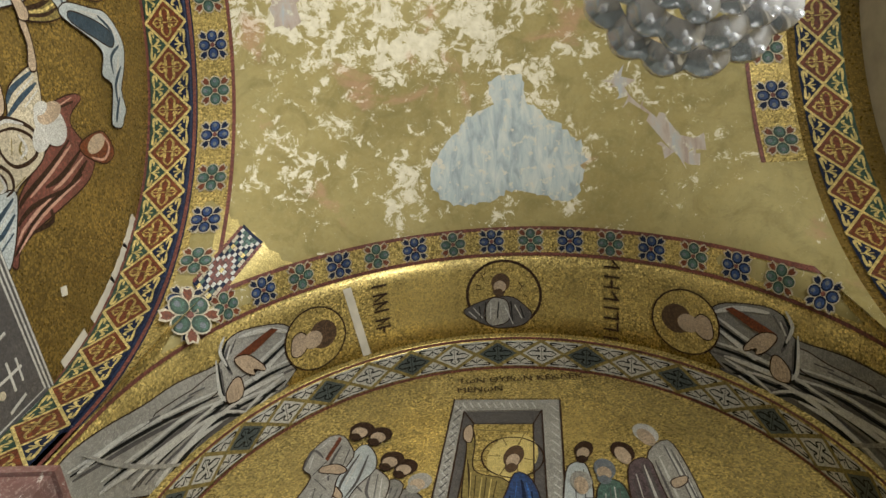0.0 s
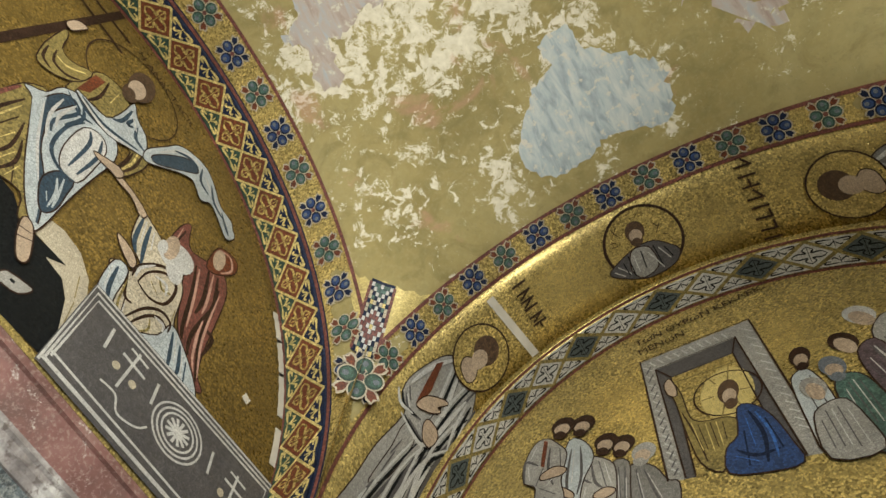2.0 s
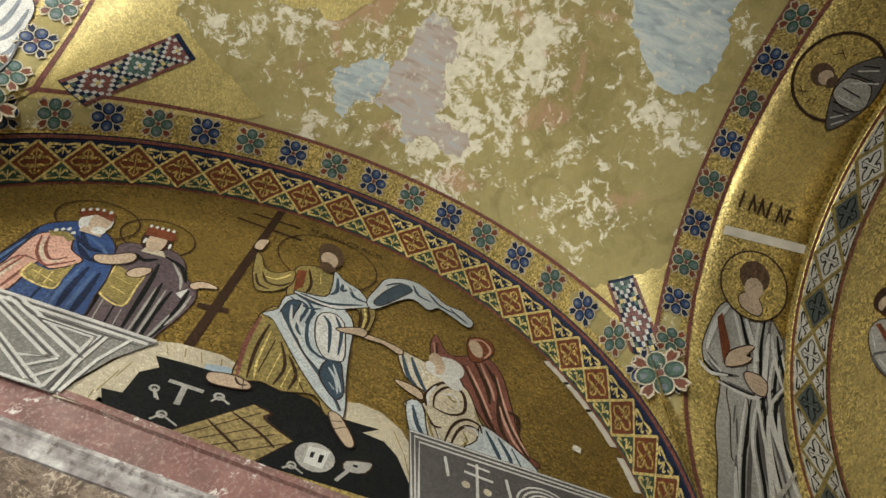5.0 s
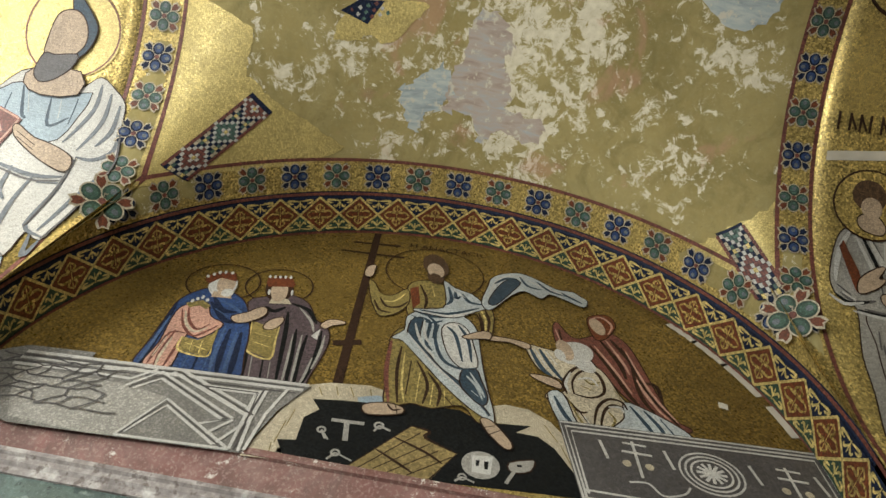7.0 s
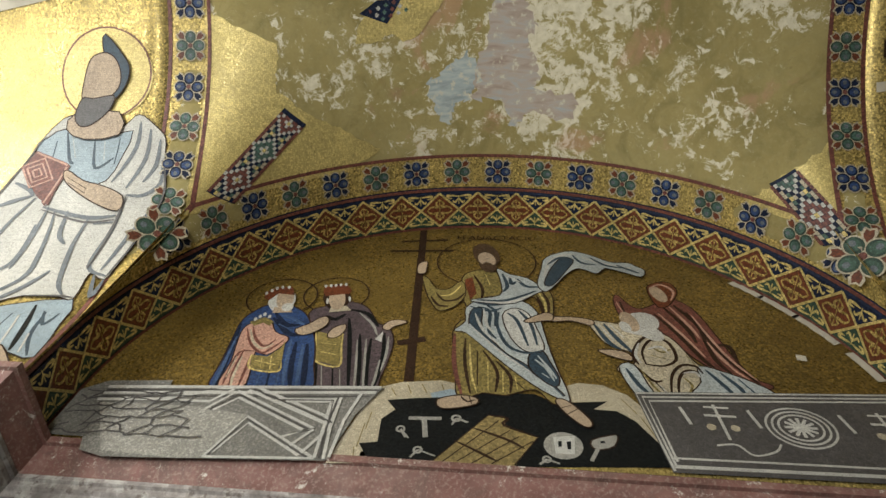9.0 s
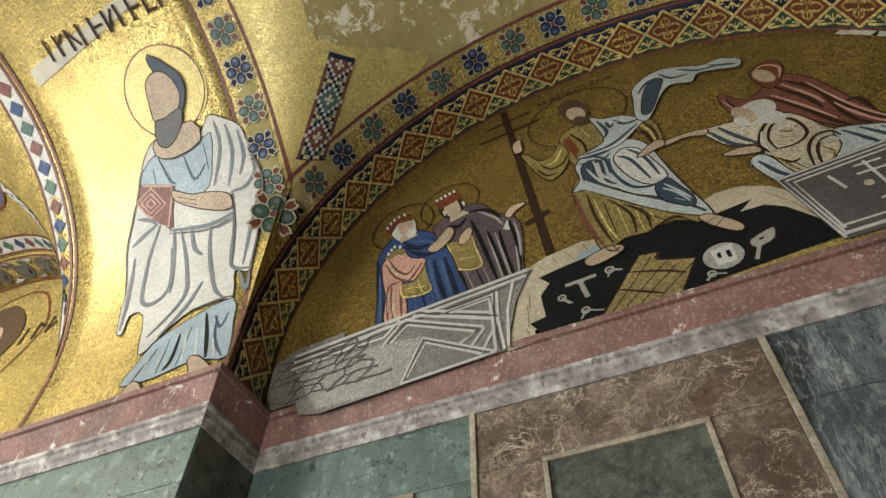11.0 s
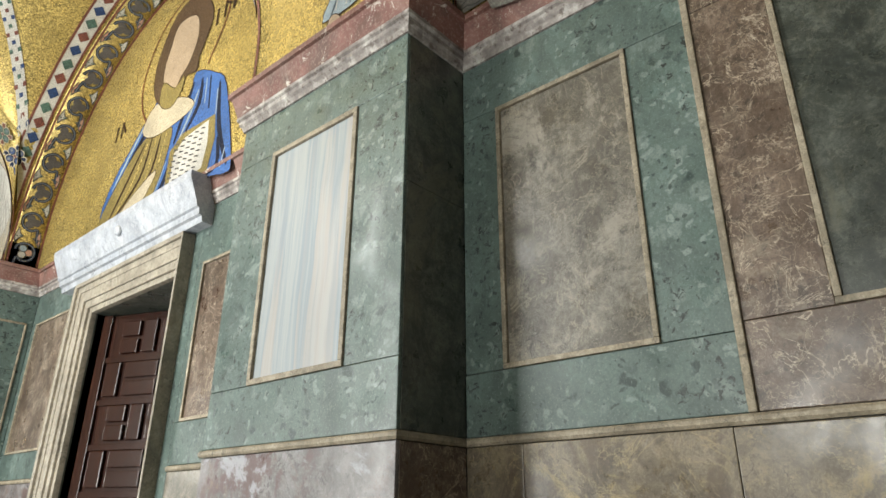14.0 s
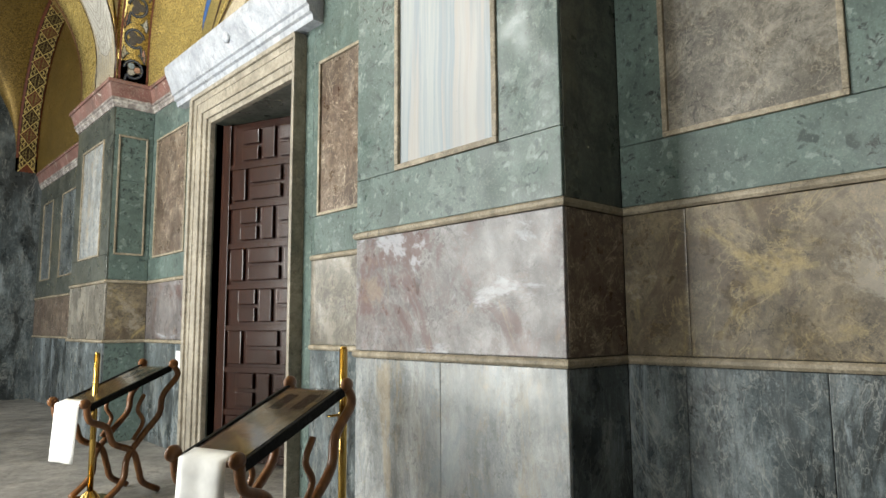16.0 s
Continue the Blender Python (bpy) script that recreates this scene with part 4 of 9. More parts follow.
def letters(text, m, origin, ex, ey, size, material, name, label, parent=None):
    """Readable writing, as flat letters bent onto the surface."""
    cu = bpy.data.curves.new(name, "FONT")
    cu.body, cu.size, cu.resolution_u = text, 1.0, 2
    tmp = bpy.data.objects.new(name + "_tmp", cu)
    me = bpy.data.meshes.new_from_object(tmp)
    bpy.data.objects.remove(tmp)
    o, a, b = Vector(origin), Vector(ex) * size, Vector(ey) * size
    for v in me.vertices:
        q = o + a * v.co.x + b * v.co.y
        p, n = m(q.x, q.y)
        v.co = p + n * 0.012
    me.materials.append(material)
    me.update()
    return tagged(new(name, me), label, "inscription")


# -- patterned bands --
def lattice_band(name, m, length, w0, w1, n, ground, tri_a, tri_b, diamond, line, inner, parent, kindlabel, strip=0.016, pen=1.0):
    """A row of diamonds between triangles, each with a curled core, edged by two red lines."""
    mo = Mosaic(m, 0.08, 0.004)
    c, h = length / n, (w1 - w0) / 2
    mid = (w0 + w1) / 2
    for i in range(n):
        s = c * (i + 0.5)
        mo.layer = 0
        mo.poly([(s - c / 2, w0), (s + c / 2, w0), (s, mid)], tri_a).poly([(s - c / 2, w1), (s, mid), (s + c / 2, w1)], tri_b)
        mo.poly([(s - c / 2, w0), (s, mid), (s - c / 2, w1)], diamond[i % len(diamond)]).poly([(s + c / 2, w0), (s + c / 2, w1), (s, mid)], diamond[(i + 1) % len(diamond)])
        mo.up()
        for e in (-1, 1):
            mo.line([(s - e * c / 2, w0), (s + e * c / 2, w1)], strip, line)
        mo.up()
        for e, ww in ((1, w0), (-1, w1)):     # a small palmette with two curls in every triangle
            y0 = ww + e * h * 0.14
            mo.line([(s, y0), (s, y0 + e * h * 0.52)], pen * 0.020, inner[0], 0, True)
            for g in (-1, 1):
                mo.line([(s + g * c * 0.03, y0 + e * h * 0.06), (s + g * c * 0.15, y0 + e * h * 0.02), (s + g * c * 0.30, y0 + e * h * 0.02), (s + g * c * 0.26, y0 + e * h * 0.16), (s + g * c * 0.17, y0 + e * h * 0.18)], pen * 0.018, inner[0], 4, True)
                mo.line([(s, y0 + e * h * 0.16), (s + g * c * 0.10, y0 + e * h * 0.42), (s + g * c * 0.15, y0 + e * h * 0.30)], pen * 0.016, inner[0], 4, True)
        q = s + c / 2
        for e in (-1, 1):                     # a four-lobed flower in every diamond
            mo.line([(q, mid), (q, mid + e * h * 0.66)], pen * 0.018, inner[1], 0, True)
            for g in (-1, 1):
                mo.line([(q, mid + e * h * 0.62), (q + g * c * 0.10, mid + e * h * 0.40), (q + g * c * 0.05, mid + e * h * 0.18), (q + g * c * 0.22, mid + e * h * 0.20), (q + g * c * 0.33, mid)], pen * 0.018, inner[1], 4, True)
    return mo.build(name, kindlabel, "mosaic band", kind="structure")


band_lattice = lattice_band("lattice_band", m_east, F_EAST, 0.045, 0.318, 25, M_NAVY, M_NAVY, M_DKGREEN, [M_RUST], M_YELLOW, (M_YELLOW, GOLD), arch_east,
                            "mosaic band of rust diamonds outlined in yellow")
band_diamond = lattice_band("diamond_band", m_band, F_BAND, 0.03, 0.235, 20, M_GREY, M_WHITE, M_WHITE, [M_TEALGREY, M_WHITE], M_OLIVE, (M_BLACK, M_BLACK), arch_inner,
                            "mosaic band of grey and white diamonds", 0.024, 0.6)
band_west = lattice_band("west_lattice_band", west_map, F_EAST, 0.045, 0.318, 25, M_NAVY, M_NAVY, M_DKGREEN, [M_RUST], M_YELLOW, (M_YELLOW, GOLD), None,
                         "mosaic band of rust diamonds outlined in yellow")
band_far = lattice_band("far_lattice_band", m_fe, F_FE, 0.045, 0.318, 22, M_NAVY, M_BROWN, M_BROWN, [M_RUST, M_BROWN], M_YELLOW, (M_YELLOW, M_OLIVE), arch_faredge,
                        "dim mosaic band of brown diamonds outlined in yellow")


def edge_lines(name, m, length, ws, material, label, width=0.022):
    mo = Mosaic(m, 0.16, 0.0065)
    for w in ws:
        mo.line([(length * i / 90, w) for i in range(91)], width, material)
    return mo.build(name, label, "mosaic line", kind="structure")


edge_lines("red_edge_east", m_east, F_EAST, (0.02, 0.335), M_RED, "red border lines of the wall arch")
edge_lines("red_edge_south", m_south, F_SOUTH, (YC + RA - YS + 0.014,), M_RED, "red border line of the end arch", 0.024)
edge_lines("red_edge_band", m_band, F_BAND, (0.012, 0.255), M_RED, "red border lines of the diamond band", 0.018)
edge_lines("red_edge_near", m_near, F_NEAR, (YN - YC + RA + 0.014, 1.435), M_RED, "red border lines of the cross arch", 0.026)
edge_lines("red_edge_far", m_far, F_FAR, (0.014, 1.485), M_RED, "red border lines of the far cross arch", 0.026)


# -- rosette borders along the edges of the south vault --
def vault_strip(name, side, d0, d1, material, label, lift, m=vm_s, yc=YC, ra=RA):
    """A strip on the vault at a way d0 to d1 in from one edge, mitred at the corners."""
    v, f = [], []
    n = 72
    for i in range(n + 1):
        a = math.pi * i / n
        for d in (d0, d1):
            if side in "EW":
                x = XC - RB + d if side == "E" else XC + RB - d
                y = yc - ra * math.cos(a)
                lim = ra - d * 0.9
                y = min(max(y, yc - lim), yc + lim)
            else:
                y = yc + ra - d if side == "S" else yc - ra + d
                x = XC - RB * math.cos(a)
                lim = RB - d * 0.9
                x = min(max(x, XC - lim), XC + lim)
            p, nn = m(x, y)
            v.append(p + nn * lift)
    for i in range(54 if side == "W" and yc == YC else n):   # the western border is lost towards the end wall
        f.append((2 * i, 2 * i + 1, 2 * i + 3, 2 * i + 2))
    ob = link_mesh(name, v, f, material, None, None, "", True)
    return tagged(ob, label, "mosaic border", kind="structure")


def rosette_mesh(name, petal, rim, core, tip, r=0.108):
    """Four round petals edged in white on a small cross of dark tips, built flat, 2 mm thick layers."""
    mo = Mosaic(lambda a, b: (Vector((a, b, 0)), Vector((0, 0, 1))), 9.0, 0.002)
    deep = M_NAVY if petal is M_BLUE else M_DKGREEN
    for w, t in ((0.30, rim), (0.21, tip)):   # pointed leaves between the petals, edged like them
        for k in range(4):
            a = math.pi / 4 + k * math.pi / 2
            far = 1.30 if t is rim else 1.20
            mo.poly([(0.25 * r * math.cos(a), 0.25 * r * math.sin(a)), (far * 0.80 * r * math.cos(a - w), far * 0.80 * r * math.sin(a - w)), (far * r * math.cos(a - w * 0.55), far * r * math.sin(a - w * 0.55)),
                     (far * 0.92 * r * math.cos(a), far * 0.92 * r * math.sin(a)), (far * r * math.cos(a + w * 0.55), far * r * math.sin(a + w * 0.55)), (far * 0.80 * r * math.cos(a + w), far * 0.80 * r * math.sin(a + w))], t)
        mo.up()
    for at, rx, ry, t in ((0.58, 0.47, 0.445, rim), (0.57, 0.405, 0.375, deep), (0.60, 0.31, 0.27, petal), (0.68, 0.15, 0.13, M_MIST)):
        for k in range(4):
            a = k * math.pi / 2
            mo.oval((at * r * math.cos(a), at * r * math.sin(a)), rx * r, ry * r, t, 16, a)
        mo.up()
    mo.oval((0, 0), 0.16 * r, 0.16 * r, core, 10)
    me = bpy.data.meshes.new(name)
    me.from_pydata([tuple(p) for p in mo.v], [], mo.f)
    for q in mo.mats:
        me.materials.append(q)
    me.polygons.foreach_set("material_index", mo.idx)
    me.update()
    return me


ROS_BLUE = rosette_mesh("blue_rosette", M_BLUE, M_CREAM, M_RED, M_NAVY)
ROS_GREEN = rosette_mesh("green_rosette", M_TEAL, M_CREAM, M_RED, M_RUST)
ROS_BIG = rosette_mesh("corner_rosette", M_GREEN, M_CREAM, M_RED, M_RUST, 0.135)


def seat(me, name, parent, m, x, y, turn_to, lift=0.008):
    """Lay a small flat mesh on the vault, one petal towards the given way."""
    p, n = m(x, y)
    t = (Vector(turn_to) - n * Vector(turn_to).dot(n)).normalized()
    b = n.cross(t)
    mat = Matrix((t, b, n)).transposed().to_4x4()
    ob = new(name, me)
    ob.parent = parent
    ob.matrix_world = Matrix.Translation(p + n * lift) @ mat
    return ob


for side in "ESNW":
    wide = 0.175 if side == "S" else 0.245
    border = vault_strip("gold_border", side, 0.0, wide, GOLD, "gold mosaic border of rosettes edging the vault", 0.004)
    vault_strip("red_border_line", side, wide - 0.012, wide + 0.012, M_RED, "red mosaic line edging the vault", 0.0065)
    r, half = (RA, YC) if side in "EW" else (RB, XC)
    n = 18
    for i in range(n + 1):
        # rosettes stand evenly round the arch
        a0 = 0.28
        a = a0 + (math.pi - 2 * a0) * i / n
        c = half - r * math.cos(a)
        if side in "EW":
            x, y = (XC - RB + wide * 0.5 if side == "E" else XC + RB - wide * 0.5), c
        else:
            x, y = c, (YC + RA - wide * 0.5 if side == "S" else YC - RA + wide * 0.5)
        if i in (0, n) or (side == "W" and (5 < i < 10 or i > 14)):
            continue
        t = Vector((0, math.sin(a), 0)) if side in "EW" else Vector((math.sin(a), 0, 0))
        p1, n1 = vm_s(x, y)
        p2, _ = vm_s(x + t.x * 0.02, y + t.y * 0.02)
        ros = seat(ROS_BLUE if i % 2 else ROS_GREEN, "rosette", border, vm_s, x, y, p2 - p1 if (p2 - p1).length > 1e-6 else t)
        k_ = 0.80 if side == "S" else 0.88
        ros.matrix_world = ros.matrix_world @ Matrix.Diagonal((k_, k_, 1, 1))
for sx in (-1, 1):
    for sy in (-1, 1):
        if sx > 0 and sy > 0:
            continue
        x, y = XC + sx * (RB - 0.16), YC + sy * (RA - 0.12)
        o = seat(ROS_BIG, "corner_rosette", None, vm_s, x, y, Vector((0, 0, 1)), 0.03)
        tagged(o, "large green mosaic rosette at the foot of the groin", "rosette", "corner rosettes")
        # gold of the corner, with a stepped diaper band up the groin
        mo = Mosaic(vm_s, 0.06, 0.0045)
        q = local((XC + sx * RB, YC + sy * RA), (-sx, 0), (0, -sy))
        rg = random.Random(7 + sx + 2 * sy)
        rim = [(0.20, 0.18), (0.20, 0.59), (0.41, 0.41), (0.62, 0.18)] if sy > 0 else [(0.20, 0.22), (0.20, 1.02), (0.33, 1.28), (0.515, 1.02), (0.66, 0.80), (0.81, 0.645), (1.085, 0.654), (1.26, 0.30), (1.30, 0.22)]
        rim = q(rim)
        rim = [Vector(a_) + (Vector(b_) - Vector(a_)) * k_ / 8 + Vector((rg.gauss(0, 0.007), rg.gauss(0, 0.007))) for a_, b_ in zip(rim, rim[1:] + rim[:1]) for k_ in range(8)]
        mo.poly(rim, GOLD_PALE)
        mo.build("corner_gold", "pale gold mosaic corner of the vault", "mosaic", kind="structure")
        mo = Mosaic(vm_s, 0.06, 0.008)
        hw, low_, top = (0.055, 0.19, 0.41) if sy > 0 else (0.062, 0.30, 0.695)
        if sy < 0:                            # the northern bands lie a little off the groin
            q = local((XC + sx * (RB + 0.06), YC + sy * (RA - 0.06)), (-sx, 0), (0, -sy))
        mo.poly(q([(low_ - hw, low_ + hw), (low_ + hw, low_ - hw), (top + hw, top - hw), (top - hw, top + hw)]), M_NAVY)
        mo.up()
        cs = 0.0195                           # side of one step of the pattern
        for i in range(int((top - low_ - 0.01) * 1.414 / cs)):
            for j in range(-4, 5):
                k = i % 10
                d = abs(k - 5) + abs(j)
                if abs(j) == 4:
                    mt = M_RED if k != 5 else M_WHITE
                elif d == 0 or (k == 0 and abs(j) == 2):
                    mt = M_YELLOW
                elif d < 4:
                    mt = (M_RED, M_TEAL)[(i // 10) % 2] if d > 1 else M_WHITE
                elif d in (6, 7):
                    mt = (M_TEAL, M_CREAM)[abs(j) % 2]
                elif d == 4 or (k == 0 and abs(j) == 1):
                    mt = M_WHITE
                else:
                    continue
                a_, b_ = low_ + 0.01 + i * cs * 0.707, j * cs * 0.707
                c_, d_ = a_ + b_, a_ - b_
                g = cs * 0.66
                mo.poly(q([(c_ - g, d_), (c_, d_ + g), (c_ + g, d_), (c_, d_ - g)]), mt)
        mo.build("diaper_band", "stepped blue, white and red mosaic band up the groin", "mosaic band", kind="structure")

# a stray patch of the old gold with the end of a band, above the northern corner
mo = Mosaic(vm_s, 0.06, 0.0045)
mo.poly(ragged([(-1.090, -1.031), (-0.908, -0.953), (-0.839, -0.867), (-0.808, -0.460), (-0.931, -0.507), (-1.100, -0.664), (-1.049, -0.798), (-1.101, -0.887)], 0.008, 9, 5), GOLD_PALE)
mo.build("corner_gold", "stray pale gold mosaic patch on the vault", "mosaic", kind="structure")
mo = Mosaic(vm_s, 0.06, 0.008)
mo.poly([(-0.918, -0.999), (-0.840, -0.885), (-0.829, -0.721), (-0.989, -0.820)], M_NAVY)
for k_ in range(4):
    for j_ in range(3):
        a_, b_ = Vector((-0.906, -0.927)).lerp(Vector((-0.854, -0.774)), k_ / 3) + Vector((-0.025, 0.04)) * j_
        mo.poly([(a_ - 0.016, b_), (a_, b_ + 0.016), (a_ + 0.016, b_), (a_, b_ - 0.016)], (M_RED, M_WHITE, M_TEAL)[(k_ + j_) % 3])
mo.build("diaper_band", "broken end of a stepped blue and red band", "mosaic band", kind="structure")

# ---- the pictures ----
def bars(m, origin, ex, ey, n, size, material, name, label, seed=0):
    """Writing that is not spelt out: a row of short upright bars of its size."""
    rr = random.Random(seed)
    mo = Mosaic(m, 0.1, 0.012)
    L = local(origin, ex, ey)
    x = 0.0
    for i in range(n):
        w = size * rr.uniform(0.45, 0.7)
        mo.line(L([(x, 0), (x, size)]), size * 0.14, material)
        if i % 3:
            mo.line(L([(x, size * rr.choice((0.1, 0.5, 0.9))), (x + w * 0.8, size * rr.choice((0.1, 0.5, 0.9)))]), size * 0.13, material)
        x += w * 1.15
    return mo.build(name, label, "inscription")


# the large wall lunette: the raised hero between two kings and an old pair
rocks = mo = Mosaic(p_east, 9, 0.006)
mo.poly([(-0.609, 4.51), (-0.488, 4.564), (-0.284, 4.595), (-0.183, 4.571), (-0.158, 4.464), (-0.259, 4.46), (-0.401, 4.443), (-0.54, 4.417), (-0.488, 4.351), (-0.545, 4.278), (-0.535, 4.125), (-0.619, 4.108), (-0.536, 3.993), (-0.745, 3.976), (-0.672, 4.279)], M_CREAM)
mo.line([(-0.536, 4.516), (-0.503, 4.456)], 0.016, M_OLIVE, 0, True)
mo.line([(-0.453, 4.544), (-0.426, 4.477)], 0.016, M_OLIVE, 0, True)
mo.line([(-0.382, 4.559), (-0.346, 4.486)], 0.016, M_OLIVE, 0, True)
mo.line([(-0.278, 4.564), (-0.254, 4.496)], 0.016, M_OLIVE, 0, True)
mo.line([(-0.602, 4.327), (-0.608, 4.205)], 0.014, M_OLIVE, 0, True)
mo.line([(-0.619, 4.242), (-0.626, 4.088)], 0.014, M_OLIVE, 0, True)
mo.line([(-0.638, 4.086), (-0.627, 4.01)], 0.013, M_OLIVE, 0, True)
mo.poly([(-0.329, 4.489), (-0.227, 4.529), (-0.174, 4.514), (-0.175, 4.443), (-0.301, 4.408)], M_SKY)
mo.build("mosaic_rock", "cream mosaic rock beside a dark pit", "mosaic")
mo = Mosaic(p_east, 9, 0.006)
mo.poly([(0.323, 4.585), (0.432, 4.631), (0.55, 4.624), (0.669, 4.553), (0.746, 4.445), (0.787, 4.292), (0.842, 4.095), (0.791, 4.085), (0.75, 4.248), (0.679, 4.368), (0.6, 4.431), (0.488, 4.432), (0.563, 4.497), (0.346, 4.473)], M_CREAM)
mo.line([(0.633, 4.524), (0.697, 4.415)], 0.015, M_OLIVE, 0, True)
mo.line([(0.709, 4.398), (0.774, 4.224)], 0.014, M_OLIVE, 0, True)
mo.build("mosaic_rock", "cream mosaic rock curving over a dark pit", "mosaic")
mo = Mosaic(p_east, 9, 0.008)
mo.poly([(-0.54, 4.417), (-0.401, 4.443), (-0.259, 4.46), (-0.156, 4.456), (-0.057, 4.512), (0.199, 4.523), (0.289, 4.473), (0.36, 4.467), (0.563, 4.497), (0.488, 4.432), (0.6, 4.427), (0.679, 4.364), (0.75, 4.248), (0.84, 4.082), (-0.148, 4.002), (-0.543, 3.989), (-0.619, 4.108), (-0.535, 4.125), (-0.545, 4.278), (-0.488, 4.351)], M_BLACK)
pit = mo.build("mosaic_pit", "black mosaic pit with keys and broken gates", "mosaic")
mo = Mosaic(p_east, 9, 0.009)
# broken gates of yellow planks, lock, keys and bolt
mo.poly([(-0.268, 4.023), (-0.027, 4.346), (0.067, 4.329), (0.05, 4.282), (0.213, 4.214), (0.189, 4.173), (0.103, 4.025)], M_STRAW)
mo.line([(-0.268, 4.023), (-0.027, 4.346)], 0.016, M_BROWN, 0, True)
mo.line([(-0.224, 4.021), (0.025, 4.312)], 0.016, M_BROWN, 0, True)
mo.line([(-0.154, 4.035), (0.08, 4.25)], 0.015, M_BROWN, 0, True)
mo.line([(-0.089, 4.027), (0.124, 4.214)], 0.015, M_BROWN, 0, True)
mo.line([(0, 4.031), (0.188, 4.187)], 0.015, M_BROWN, 0, True)
mo.line([(0.102, 4.031), (0.208, 4.209)], 0.016, M_BROWN, 0, True)
mo.line([(-0.177, 4.161), (-0.047, 4.09), (0.024, 4.049)], 0.015, M_BROWN, 4, True)
mo.line([(-0.097, 4.252), (0.06, 4.19), (0.15, 4.136)], 0.016, M_BROWN, 4, True)
mo.line([(-0.027, 4.346), (0.067, 4.329), (0.05, 4.282), (0.213, 4.214)], 0.017, M_BROWN, 4, True)
mo.build("gate", parent=pit)["label"] = "yellow plank gate leaves"
mo = Mosaic(p_east, 9, 0.010)
mo.oval((0.326, 4.171), 0.091, 0.086, M_GREY, 20, 0.2)
mo.poly([(0.279, 4.223), (0.383, 4.237), (0.374, 4.121), (0.289, 4.118)], M_WHITE)
mo.poly([(0.302, 4.195), (0.32, 4.199), (0.318, 4.163), (0.303, 4.16)], M_BLACK)
mo.poly([(0.341, 4.196), (0.362, 4.2), (0.361, 4.15), (0.345, 4.147)], M_BLACK)
mo.build("lock", parent=pit)["label"] = "grey and white lock plate"
mo = Mosaic(p_east, 9, 0.010)
mo.poly([(0.463, 4.216), (0.551, 4.252), (0.578, 4.25), (0.557, 4.189), (0.504, 4.164), (0.462, 4.17)], M_GREY, 2)
mo.line([(0.483, 4.167), (0.446, 4.085)], 0.018, M_GREY, 0)
mo.line([(0.497, 4.205), (0.518, 4.209)], 0.015, M_BLACK, 0)
mo.build("key", parent=pit)["label"] = "small grey key"
mo = Mosaic(p_east, 9, 0.010)
mo.ring((-0.44, 4.216), 0.018, 0.011, M_GREY)
mo.line([(-0.44, 4.216), (-0.408, 4.162)], 0.012, M_GREY, 0)
mo.line([(-0.44, 4.216), (-0.393, 4.158)], 0.009, M_GREY, 0)
mo.build("key", parent=pit)["label"] = "small grey key"
mo = Mosaic(p_east, 9, 0.010)
mo.ring((-0.34, 4.088), 0.018, 0.011, M_GREY)
mo.line([(-0.34, 4.088), (-0.368, 4.041)], 0.012, M_GREY, 0)
mo.line([(-0.34, 4.088), (-0.256, 4.056)], 0.009, M_GREY, 0)
mo.build("key", parent=pit)["label"] = "small grey key"
mo = Mosaic(p_east, 9, 0.010)
mo.ring((-0.181, 4.31), 0.02, 0.012, M_GREY)
mo.line([(-0.181, 4.31), (-0.121, 4.286)], 0.013, M_GREY, 0)
mo.line([(-0.181, 4.31), (-0.198, 4.263)], 0.01, M_GREY, 0)
mo.build("key", parent=pit)["label"] = "small grey key"
mo = Mosaic(p_east, 9, 0.010)
mo.ring((0.247, 4.079), 0.017, 0.01, M_GREY)
mo.line([(0.247, 4.079), (0.215, 4.046)], 0.012, M_GREY, 0)
mo.line([(0.247, 4.079), (0.305, 4.057)], 0.009, M_GREY, 0)
mo.build("key", parent=pit)["label"] = "small grey key"
mo = Mosaic(p_east, 9, 0.010)
mo.line([(-0.412, 4.293), (-0.252, 4.303)], 0.023, M_GREY, 0)
mo.line([(-0.336, 4.293), (-0.315, 4.17)], 0.026, M_GREY, 0)
mo.build("bolt", parent=pit)["label"] = "grey bolt"

mo = Mosaic(p_east, 9, 0.007)
mo.line([(-0.604, 6.373), (-0.454, 4.572)], 0.053, M_BROWN, 0)
mo.line([(-0.747, 6.174), (-0.405, 6.224)], 0.025, M_BROWN, 0)
mo.line([(-0.805, 6.018), (-0.346, 6.056)], 0.024, M_BROWN, 0)
mo.line([(-0.57, 4.904), (-0.414, 4.957)], 0.05, M_BROWN, 0)
mo.build("mosaic_cross", "tall brown mosaic cross with a double bar", "mosaic")

fig = "figures of the wall lunette"
mo = Mosaic(p_east, 9, 0.008)
mo.ring((-1.049, 5.401), 0.21, 0.01, M_BROWN)
mo.poly([(-1.161, 5.166), (-1.084, 5.252), (-1.021, 5.303), (-0.922, 5.314), (-0.815, 5.253), (-0.728, 5.101), (-0.671, 5.066), (-0.622, 5.006), (-0.595, 4.898), (-0.596, 4.747), (-0.611, 4.594), (-0.624, 4.488), (-0.761, 4.467), (-0.957, 4.452), (-0.996, 4.656), (-1.035, 4.862)], M_PLUM, 3)
mo.line([(-0.915, 5.228), (-0.796, 5.186), (-0.709, 5.057)], 0.031, M_BLACK, 4, True)
mo.line([(-0.904, 5.133), (-0.848, 4.906), (-0.758, 4.477)], 0.028, M_BLACK, 4, True)
mo.line([(-0.802, 4.975), (-0.75, 4.712), (-0.705, 4.48)], 0.027, M_BLACK, 4, True)
mo.line([(-0.727, 4.935), (-0.701, 4.672), (-0.663, 4.489)], 0.027, M_BLACK, 4, True)
